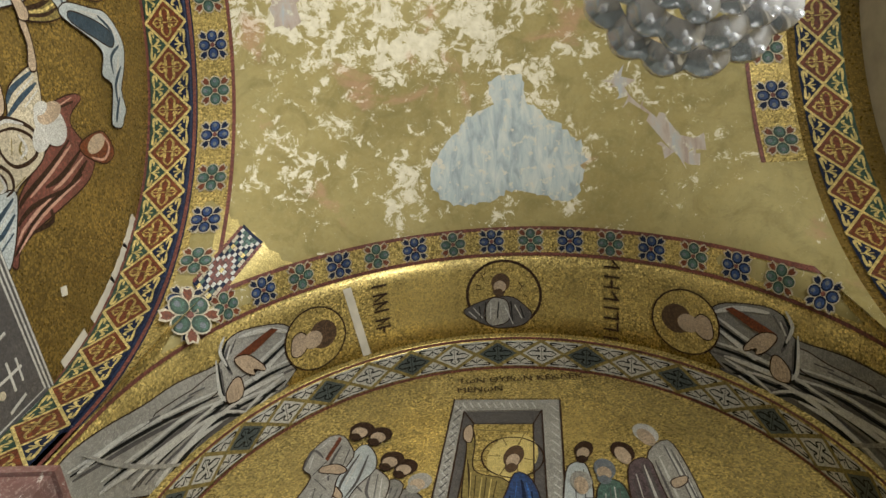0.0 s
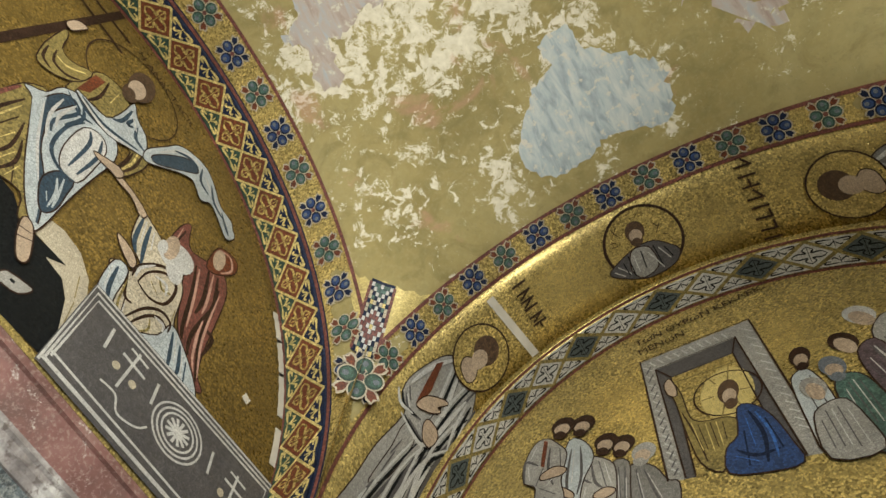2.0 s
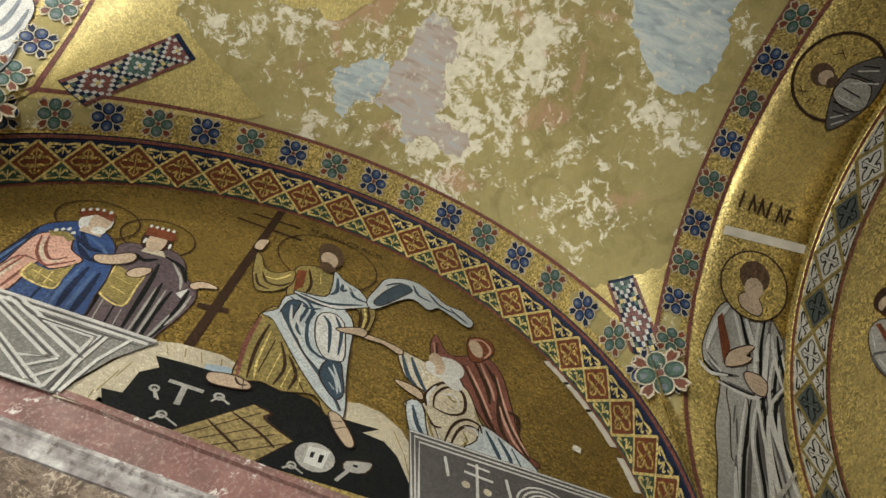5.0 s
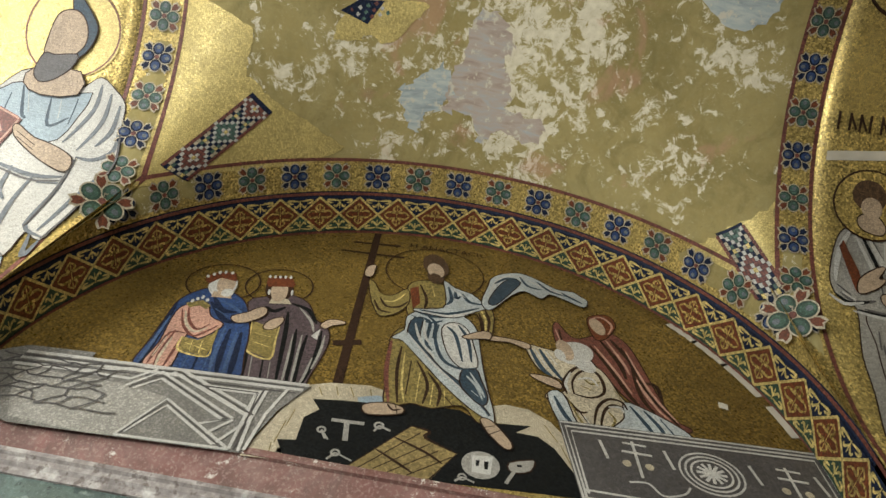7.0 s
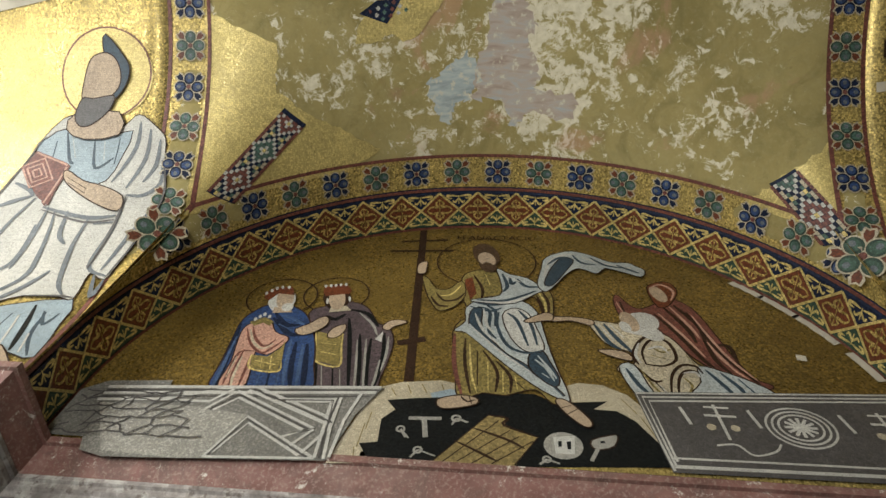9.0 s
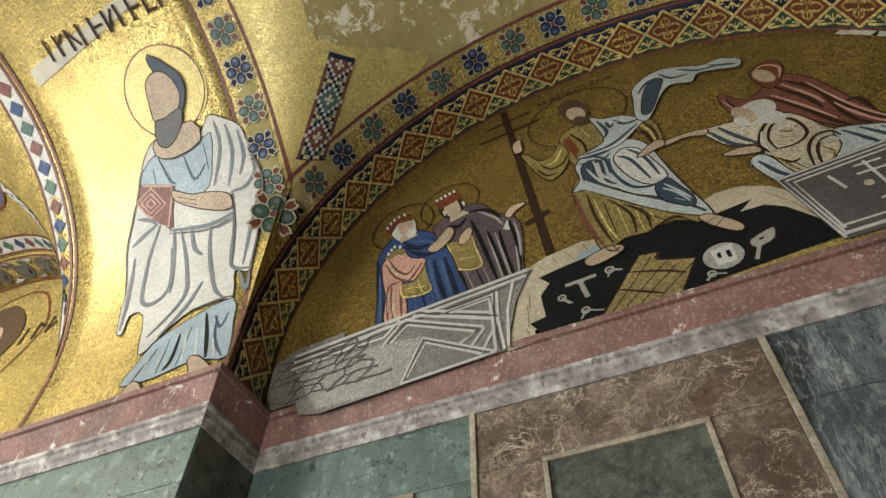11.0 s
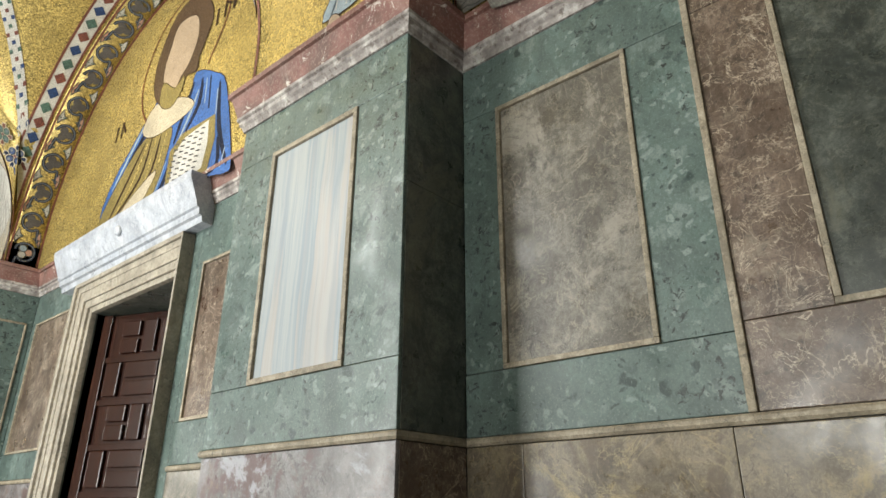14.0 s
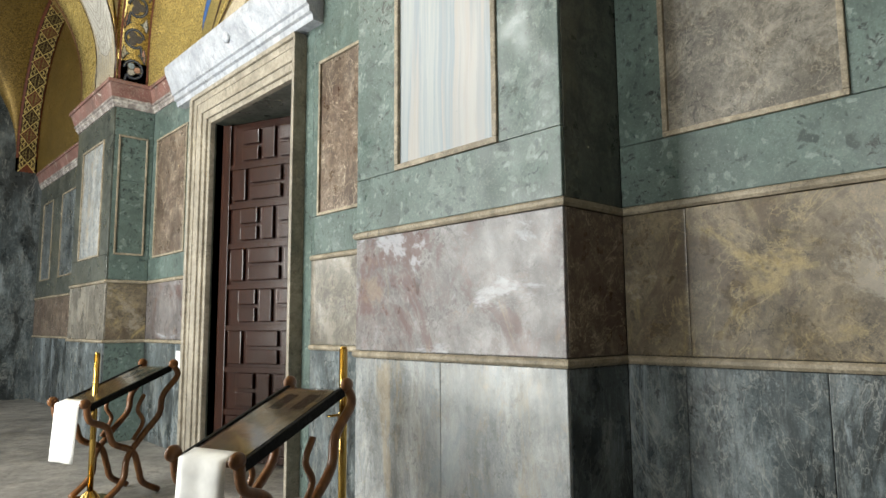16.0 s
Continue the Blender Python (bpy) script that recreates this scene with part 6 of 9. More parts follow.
mo.line([(0.787, 5.901), (0.86, 5.843), (0.925, 5.799)], 0.023, M_STEEL, 4, True)
mo.line([(0.316, 5.872), (0.394, 5.974), (0.474, 5.995)], 0.024, M_STEEL, 4, True)
mo.poly([(0.322, 5.25), (0.273, 5.263), (0.186, 5.199), (0.154, 5.167), (0.195, 5.159), (0.269, 5.183), (0.317, 5.194)], M_SKIN, 3)
mo.poly([(-0.559, 5.704), (-0.566, 5.815), (-0.518, 5.861), (-0.511, 5.781), (-0.512, 5.701)], M_SKIN, 3)
mo.poly([(0.306, 4.473), (0.36, 4.471), (0.448, 4.364), (0.467, 4.31), (0.431, 4.299), (0.348, 4.387)], M_SKIN, 3)
mo.poly([(-0.282, 4.429), (-0.179, 4.469), (-0.096, 4.456), (-0.09, 4.415), (-0.187, 4.378), (-0.265, 4.373)], M_SKIN, 3)
mo.line([(0.327, 4.415), (0.38, 4.442)], 0.013, M_BROWN, 0, True)
mo.line([(0.354, 4.372), (0.409, 4.416)], 0.013, M_BROWN, 0, True)
mo.line([(-0.13, 4.47), (-0.111, 4.406)], 0.013, M_BROWN, 0, True)
mo.line([(-0.172, 4.466), (-0.137, 4.426), (-0.097, 4.443)], 0.013, M_BROWN, 4, True)
mo.oval((-0.108, 5.989), 0.091, 0.174, M_HAIR, 20, 0.266)
mo.oval((-0.092, 5.836), 0.058, 0.1, M_HAIR, 20, 0.262)
mo.oval((-0.101, 5.92), 0.059, 0.105, M_SKIN, 20, 0.257)
mo.oval((-0.091, 5.82), 0.04, 0.059, M_HAIR, 20, 0.251)
mo.build("mosaic_risen_figure", "striding mosaic figure in blue-white robe with flying scarf", "mosaic figure", fig)

mo = Mosaic(p_east, 9, 0.009)
mo.poly([(0.713, 5.453), (0.742, 5.52), (0.789, 5.419), (0.854, 5.365), (0.948, 5.419), (1.047, 5.508), (1.144, 5.441), (1.196, 5.33), (1.244, 5.113), (1.286, 4.905), (1.34, 4.739), (1.415, 4.684), (1.374, 4.658), (1.241, 4.718), (1.166, 4.793), (1.088, 4.872), (1.014, 5.007), (0.94, 5.143), (0.881, 5.28), (0.813, 5.288), (0.736, 5.27)], M_RED, 3)
mo.line([(0.936, 5.317), (1.034, 5.109), (1.12, 4.879), (1.163, 4.811)], 0.029, M_BROWN, 4, True)
mo.line([(1.005, 5.395), (1.097, 5.179), (1.12, 5.031)], 0.031, M_BROWN, 4, True)
mo.line([(1.131, 5.351), (1.231, 4.943), (1.358, 4.689)], 0.028, M_BROWN, 4, True)
mo.line([(1.071, 5.424), (1.15, 5.26), (1.207, 5.104)], 0.031, M_BROWN, 4, True)
mo.line([(1.189, 5.005), (1.287, 5.016), (1.297, 4.84)], 0.028, M_BROWN, 4, True)
mo.line([(1.166, 5.15), (1.184, 4.893), (1.238, 4.762)], 0.028, M_BROWN, 4, True)
mo.line([(0.748, 5.442), (0.765, 5.289)], 0.034, M_BROWN, 0, True)
mo.line([(0.961, 5.323), (1.055, 5.113), (1.136, 4.902)], 0.018, M_PINK, 4, True)
mo.line([(1.041, 5.404), (1.12, 5.195), (1.147, 5.08)], 0.019, M_PINK, 4, True)
mo.line([(1.153, 5.32), (1.244, 4.946), (1.353, 4.719)], 0.017, M_PINK, 4, True)
mo.line([(1.21, 4.948), (1.259, 4.804), (1.316, 4.725)], 0.016, M_PINK, 4, True)
mo.line([(0.726, 5.436), (0.753, 5.31)], 0.02, M_PINK, 0, True)
mo.line([(1.18, 5.045), (1.217, 4.9), (1.27, 4.788)], 0.017, M_PINK, 4, True)
mo.poly([(0.944, 5.617), (1.015, 5.691), (1.094, 5.696), (1.125, 5.6), (1.08, 5.483), (1.015, 5.398), (0.966, 5.424)], M_RUST, 3)
mo.oval((1.002, 5.55), 0.046, 0.096, M_SKIN, 20, 0.24)
mo.line([(0.959, 5.621), (1.039, 5.669), (1.101, 5.588), (1.064, 5.473)], 0.018, M_PINK, 4, True)
mo.build("mosaic_old_woman", "mosaic figure in a hooded red mantle", "mosaic figure", fig)
mo = Mosaic(p_east, 9, 0.013)
mo.poly([(0.535, 5.198), (0.62, 5.2), (0.703, 5.185), (0.801, 5.15), (0.914, 5.12), (0.993, 5.045), (1.056, 4.865), (1.094, 4.796), (1.078, 4.701), (0.989, 4.578), (0.897, 4.533), (0.808, 4.557), (0.741, 4.656), (0.656, 4.73), (0.659, 4.778), (0.741, 4.806), (0.764, 4.9), (0.657, 4.953), (0.595, 5.019)], M_CREAM, 3)
mo.poly([(0.659, 4.778), (0.74, 4.796), (0.808, 4.557), (0.898, 4.542), (0.753, 4.524), (0.696, 4.602)], M_PALE, 3)
mo.poly([(1.078, 4.812), (1.198, 4.772), (1.329, 4.692), (1.404, 4.617), (1.355, 4.582), (1.071, 4.586), (0.989, 4.578), (1.063, 4.68)], M_PALE, 3)
mo.line([(0.692, 4.766), (0.739, 4.629), (0.8, 4.538)], 0.026, M_STEEL, 4, True)
mo.line([(1.105, 4.789), (1.17, 4.659), (1.201, 4.592)], 0.025, M_STEEL, 4, True)
mo.line([(1.176, 4.768), (1.242, 4.652), (1.258, 4.591)], 0.025, M_STEEL, 4, True)
mo.line([(1.256, 4.721), (1.316, 4.595)], 0.026, M_STEEL, 0, True)
mo.line([(0.561, 5.181), (0.627, 5), (0.687, 4.934)], 0.03, M_STEEL, 4, True)
mo.line([(0.619, 5.183), (0.678, 5.038), (0.749, 4.907)], 0.029, M_STEEL, 4, True)
mo.line([(1.135, 4.786), (1.211, 4.646)], 0.019, M_WHITE, 0, True)
mo.line([(0.675, 4.734), (0.725, 4.6)], 0.02, M_WHITE, 0, True)
mo.line([(0.588, 5.175), (0.66, 5.012)], 0.022, M_WHITE, 0, True)
mo.line([(0.655, 5.174), (0.721, 5.048)], 0.023, M_WHITE, 0, True)
mo.line([(1.216, 4.739), (1.29, 4.606)], 0.02, M_WHITE, 0, True)
mo.line([(0.765, 4.801), (0.748, 4.896), (0.818, 5.043), (0.911, 5.091)], 0.022, M_BROWN, 4, True)
mo.line([(0.803, 4.809), (0.8, 4.918), (0.855, 5.025), (0.938, 5.043), (0.975, 4.957), (0.968, 4.855), (0.894, 4.8), (0.803, 4.809)], 0.021, M_BROWN, 4, True)
mo.line([(0.887, 4.548), (0.92, 4.717), (0.987, 4.811), (1.062, 4.809), (1.086, 4.748)], 0.02, M_BROWN, 4, True)
mo.line([(0.923, 4.555), (0.952, 4.692), (1.005, 4.768), (1.07, 4.763)], 0.019, M_BROWN, 4, True)
mo.line([(0.74, 4.796), (0.814, 4.672), (0.864, 4.674)], 0.019, M_BROWN, 4, True)
mo.line([(0.82, 4.673), (0.867, 4.574)], 0.019, M_BROWN, 0, True)
mo.line([(0.856, 4.972), (0.908, 4.922), (0.959, 4.954)], 0.015, M_OLIVE, 4, True)
mo.line([(0.842, 4.892), (0.916, 4.864)], 0.015, M_OLIVE, 0, True)
mo.line([(0.978, 4.707), (1.008, 4.646), (0.978, 4.584)], 0.014, M_OLIVE, 4, True)
mo.line([(0.767, 4.754), (0.819, 4.606), (0.864, 4.543)], 0.014, M_OLIVE, 4, True)
mo.line([(1.031, 4.909), (1.064, 4.818)], 0.015, M_OLIVE, 0, True)
mo.line([(0.834, 4.946), (0.907, 4.973), (0.944, 4.91)], 0.019, M_WHITE, 4, True)
mo.line([(0.983, 4.745), (1.045, 4.758), (1.063, 4.716)], 0.017, M_WHITE, 4, True)
mo.line([(0.795, 5), (0.76, 4.889), (0.779, 4.814)], 0.018, M_WHITE, 4, True)
mo.line([(0.845, 4.634), (0.877, 4.554)], 0.017, M_WHITE, 0, True)
mo.poly([(0.544, 5.159), (0.433, 5.198), (0.324, 5.184), (0.323, 5.226), (0.45, 5.232), (0.555, 5.209)], M_SKIN, 3)
mo.poly([(0.566, 4.917), (0.649, 4.92), (0.722, 4.891), (0.731, 4.833), (0.651, 4.855), (0.584, 4.89)], M_SKIN, 3)
mo.oval((0.832, 5.198), 0.104, 0.128, M_WHITE, 20, -0.663)
mo.oval((0.876, 5.106), 0.059, 0.092, M_WHITE, 20, 0.616)
mo.oval((0.773, 5.213), 0.049, 0.105, M_SKIN, 20, 0.225)
mo.oval((0.741, 5.153), 0.032, 0.057, M_WHITE, 20, 0.222)
mo.build("mosaic_old_man", "kneeling mosaic figure in a cream robe", "mosaic figure", fig)

mo = Mosaic(p_east, 9, 0.018)
mo.poly([(0.70, 4.57), (2.08, 4.66), (2.12, 4.06), (0.79, 4.04)], M_SLATE).up()
for k in range(3):
    d = 0.028 * k
    mo.line([(0.80 + d * 0.4, 4.05 + d), (0.71 + d, 4.56 - d), (2.07 - d, 4.65 - d), (2.10 - d, 4.10 + d)], 0.013, M_WHITE)
mo.line([(0.80, 4.075), (2.05, 4.10)], 0.02, M_WHITE).line([(0.80, 4.125), (2.05, 4.145)], 0.012, M_WHITE)
for k in range(3):
    mo.ring((1.44, 4.37), 0.155 - 0.028 * k, 0.011, M_WHITE, 30, 0.86)
for k in range(6):
    a = math.pi * k / 6
    mo.line([(1.44 - 0.075 * math.cos(a), 4.37 - 0.065 * math.sin(a)), (1.44 + 0.075 * math.cos(a), 4.37 + 0.065 * math.sin(a))], 0.016, M_WHITE)
for x in (1.07, 1.83):
    mo.line([(x, 4.50), (x + 0.02, 4.26)], 0.015, M_WHITE).line([(x - 0.06, 4.42), (x + 0.09, 4.42)], 0.015, M_WHITE).line([(x - 0.05, 4.48), (x + 0.07, 4.48)], 0.013, M_WHITE)
    mo.oval((x - 0.045, 4.34), 0.022, 0.022, M_CREAM, 10).oval((x + 0.065, 4.34), 0.022, 0.022, M_CREAM, 10)
    mo.line([(x - 0.05, 4.22), (x + 0.04, 4.23), (x + 0.10, 4.17), (x + 0.20, 4.20), (x + 0.24, 4.25)], 0.011, M_WHITE, 5)
for x in (0.92, 1.24, 1.66, 1.98):
    mo.line([(x - 0.015, 4.47), (x + 0.015, 4.35)], 0.016, M_WHITE)
mo.build("mosaic_tomb_chest", "slate-grey mosaic tomb with white lines and roundel", "mosaic")
letters("H ANACTACIC", p_east, (-0.34, 6.235), (0.98, 0.03), (-0.03, 1), 0.088, M_BROWN, "scene_title", "dark mosaic letters of the scene title")
# mortar repairs along the arch and small patches
for i, (a, ln) in enumerate(((0.62, 0.22), (0.50, 0.26), (0.36, 0.30), (0.20, 0.24))):
    mo = Mosaic(p_east, 9, 0.008)
    r0 = RA - 0.035
    mo.line([(YC + r0 * math.cos(a + ln * q / 6 / 2), ZC + (r0 - 0.02 * (q % 2)) * math.sin(a + ln * q / 6 / 2)) for q in range(7)], 0.05, FILLER)
    mo.build("mortar_patch", "pale mortar repair along the lunette's edge", "patch", "mortar repairs")
mo = Mosaic(p_east, 9, 0.008)
mo.poly([(1.62, 4.92), (1.67, 4.91), (1.68, 4.96), (1.63, 4.97)], FILLER)
mo.build("mortar_patch", "small pale mortar repair in the gold", "patch", "mortar repairs")
mo = Mosaic(p_east, 9, 0.006)
mo.poly([(-0.6, ZK + 0.002), (2.1, ZK + 0.002), (2.1, ZK + 0.045), (-0.6, ZK + 0.03)], GOLD)
mo.build("gold_strip", "narrow gold mosaic strip above the cornice", "mosaic", kind="structure")

# soffits: standing figures, roundel, painted-over names
apo = "standing figures on the soffits"
mo = Mosaic(m_near, 0.04, 0.006)
mo.oval((2.28, 0.414), 0.327, 0.305, GOLD_PALE, 20, -1.946)
mo.ring((2.28, 0.414), 0.307, 0.012, M_RED)
mo.poly([(0.467, 0.607), (0.563, 0.398), (0.625, 0.079), (0.427, 0.033), (0.156, -0.013), (0.177, 0.111), (0.204, 0.29), (0.173, 0.47), (0.186, 0.726), (0.32, 0.677)], M_SKY, 2)
mo.line([(0.413, 0.553), (0.294, 0.604), (0.187, 0.654)], 0.024, M_STEEL, 4, True)
mo.line([(0.465, 0.482), (0.192, 0.478)], 0.024, M_STEEL, 0, True)
mo.line([(0.498, 0.338), (0.204, 0.348)], 0.023, M_STEEL, 0, True)
mo.line([(0.519, 0.163), (0.334, 0.127), (0.162, 0.025)], 0.023, M_STEEL, 4, True)
mo.line([(0.51, 0.082), (0.415, 0.115), (0.524, 0.176)], 0.023, M_STEEL, 4, True)
mo.line([(0.474, 0.411), (0.265, 0.404), (0.204, 0.44)], 0.031, M_BLACK, 4, True)
mo.line([(0.57, 0.252), (0.357, 0.189), (0.195, 0.14)], 0.031, M_BLACK, 4, True)
mo.line([(0.353, 0.59), (0.211, 0.606)], 0.031, M_WHITE, 0, True)
mo.line([(0.418, 0.352), (0.236, 0.322)], 0.031, M_WHITE, 0, True)
mo.line([(0.482, 0.292), (0.22, 0.22)], 0.031, M_WHITE, 0, True)
mo.line([(0.361, 0.491), (0.204, 0.511)], 0.031, M_WHITE, 0, True)
mo.line([(0.337, 0.136), (0.183, 0.084)], 0.03, M_WHITE, 0, True)
mo.poly([(1.995, 0.61), (1.846, 0.771), (1.663, 0.849), (1.477, 0.926), (1.282, 0.979), (0.975, 0.961), (0.851, 0.973), (0.674, 0.959), (0.651, 0.915), (0.78, 0.891), (0.737, 0.768), (0.413, 0.698), (0.534, 0.555), (0.641, 0.377), (0.642, 0.172), (0.634, 0.081), (0.835, 0.095), (0.793, -0.016), (0.952, -0.045), (1.303, -0.115), (1.465, -0.128), (1.693, -0.069), (1.846, -0.043), (1.933, 0.043), (2.005, 0.156), (1.934, 0.236), (1.89, 0.334)], M_WHITE, 3)
mo.poly([(1.898, 0.628), (1.845, 0.348), (1.894, 0.184), (1.703, 0.222), (1.537, 0.278), (1.526, 0.418), (1.734, 0.81), (1.836, 0.744)], M_SKY, 2)
mo.line([(1.876, 0.625), (1.687, 0.568), (1.651, 0.528)], 0.023, M_STEEL, 4, True)
mo.line([(1.821, 0.425), (1.624, 0.378), (1.7, 0.269)], 0.022, M_STEEL, 4, True)
mo.line([(1.839, 0.256), (1.653, 0.256)], 0.022, M_STEEL, 0, True)
mo.line([(1.813, 0.682), (1.687, 0.683)], 0.023, M_STEEL, 0, True)
mo.line([(1.863, 0.59), (1.693, 0.528)], 0.022, M_PALE, 0, True)
mo.line([(1.816, 0.356), (1.682, 0.333)], 0.022, M_PALE, 0, True)
mo.line([(1.957, 0.136), (1.773, 0.136), (1.521, 0.236)], 0.029, M_MIST, 4, True)
mo.line([(1.907, 0.061), (1.7, 0.055), (1.48, 0.129)], 0.029, M_MIST, 4, True)
mo.line([(1.836, -0.017), (1.65, -0.023), (1.527, 0.032)], 0.029, M_MIST, 4, True)
mo.line([(1.689, -0.059), (1.522, -0.086), (1.432, 0.003), (1.433, 0.114)], 0.029, M_MIST, 4, True)
mo.line([(1.41, 0.108), (1.179, 0.108), (0.889, 0.125), (0.815, -0.014)], 0.03, M_MIST, 4, True)
mo.line([(1.353, -0.095), (1.132, -0.015), (0.857, 0.039)], 0.029, M_MIST, 4, True)
mo.line([(1.502, 0.874), (1.452, 0.758), (1.402, 0.715)], 0.031, M_MIST, 4, True)
mo.line([(1.309, 0.935), (1.36, 0.837), (1.405, 0.724)], 0.031, M_MIST, 4, True)
mo.line([(1.215, 0.91), (0.923, 0.933), (0.677, 0.942)], 0.032, M_MIST, 4, True)
mo.line([(1.394, 0.692), (1.173, 0.789), (0.882, 0.815), (0.805, 0.717), (0.892, 0.6), (1.192, 0.604)], 0.032, M_MIST, 4, True)
mo.line([(1.311, 0.579), (1.057, 0.584), (0.843, 0.583)], 0.031, M_MIST, 4, True)
mo.line([(1.291, 0.524), (0.973, 0.469), (0.759, 0.467), (0.536, 0.683)], 0.031, M_MIST, 4, True)
mo.line([(1.266, 0.285), (1.038, 0.298), (0.76, 0.234), (0.653, 0.153)], 0.03, M_MIST, 4, True)
mo.line([(1.303, 0.441), (1.126, 0.421), (1.049, 0.351)], 0.031, M_MIST, 4, True)
mo.line([(0.838, 0.331), (0.681, 0.429), (0.502, 0.586)], 0.031, M_MIST, 4, True)
mo.line([(1.208, 0.243), (1.227, 0.123)], 0.03, M_MIST, 0, True)
mo.line([(1.324, 0.616), (1.254, 0.308), (1.276, 0.121)], 0.03, M_MIST, 4, True)
mo.line([(0.821, 0.056), (0.645, -0.012), (0.784, -0.017)], 0.03, M_MIST, 4, True)
mo.line([(1.846, 0.771), (1.663, 0.849), (1.477, 0.926), (1.282, 0.979), (0.975, 0.961)], 0.016, M_SLATE, 4, True)
mo.line([(1.303, 0.617), (1.22, 0.309), (1.247, 0.122)], 0.015, M_SLATE, 4, True)
mo.line([(1.303, -0.115), (0.952, -0.045), (0.793, -0.016)], 0.015, M_SLATE, 4, True)
mo.line([(1.693, -0.069), (1.465, -0.128), (1.303, -0.115)], 0.014, M_SLATE, 4, True)
mo.line([(1.429, 0.105), (1.179, 0.108), (0.867, 0.123)], 0.015, M_SLATE, 4, True)
mo.line([(0.632, 0.375), (0.642, 0.172), (0.634, 0.081)], 0.015, M_SLATE, 4, True)
mo.poly([(1.738, 0.799), (1.655, 0.575), (1.335, 0.587), (1.402, 0.691), (1.599, 0.861)], M_RED)
mo.poly([(1.655, 0.575), (1.634, 0.541), (1.329, 0.606), (1.359, 0.642)], M_RED)
mo.line([(1.619, 0.867), (1.684, 0.728), (1.532, 0.629), (1.464, 0.762), (1.619, 0.867)], 0.013, M_PINK, 0)
mo.line([(1.604, 0.826), (1.646, 0.735), (1.547, 0.67), (1.503, 0.758), (1.604, 0.826)], 0.013, M_PINK, 0)
mo.line([(1.589, 0.784), (1.609, 0.742), (1.562, 0.711), (1.541, 0.753), (1.589, 0.784)], 0.013, M_PINK, 0)
mo.line([(1.723, 0.793), (1.637, 0.559)], 0.013, M_PINK, 0)
mo.line([(1.625, 0.561), (1.352, 0.624)], 0.013, M_PINK, 0)
mo.poly([(1.595, 0.548), (1.522, 0.419), (1.489, 0.286), (1.419, 0.133), (1.312, 0.127), (1.369, 0.3), (1.483, 0.494), (1.559, 0.563)], M_SKIN, 3)
mo.line([(1.547, 0.532), (1.466, 0.381)], 0.012, M_BROWN, 0, True)
mo.line([(1.507, 0.515), (1.43, 0.376)], 0.012, M_BROWN, 0, True)
mo.poly([(0.177, 0.625), (0.109, 0.538), (-0.027, 0.532), (-0.055, 0.594), (-0.022, 0.668), (0.082, 0.674)], M_SKIN, 3)
mo.poly([(0.212, 0.255), (0.214, 0.191), (0.082, 0.056), (0.046, 0.051), (0.062, 0.143), (0.026, 0.173), (0.043, 0.245), (0.109, 0.212)], M_SKIN, 3)
mo.poly([(2.005, 0.582), (2.017, 0.292), (1.864, 0.267), (1.827, 0.495), (1.894, 0.629)], M_SKIN, 2)
mo.poly([(2.42, 0.424), (2.538, 0.42), (2.369, 0.275), (2.28, 0.252), (2.187, 0.28), (2.106, 0.342), (2.169, 0.369), (2.274, 0.317), (2.369, 0.365)], M_STEEL, 3)
mo.poly([(2.369, 0.519), (2.415, 0.432), (2.385, 0.357), (2.287, 0.311), (2.186, 0.319), (2.106, 0.395), (2.071, 0.485), (2.106, 0.554), (2.22, 0.553)], M_SKIN, 3)
mo.poly([(2.106, 0.554), (2.104, 0.486), (2.124, 0.388), (2.12, 0.337), (2.026, 0.368), (1.935, 0.462), (1.918, 0.539), (1.982, 0.586)], M_SLATE, 3)
mo.build("mosaic_apostle", "tall white-robed mosaic figure holding a red book", "mosaic figure", apo)
bars(m_near, (2.76, 1.08), (0, -1), (1, 0), 12, 0.15, M_BROWN, "name_bars", "dark mosaic strokes of a name", 3)
mo = Mosaic(m_near, 0.04, 0.006)
mo.poly([(2.66, 1.30), (2.92, 0.02), (3.00, 0.02), (2.78, 1.30)], FILLER)
mo.build("mortar_patch", "pale mortar strip across the cross arch", "patch", "mortar repairs")


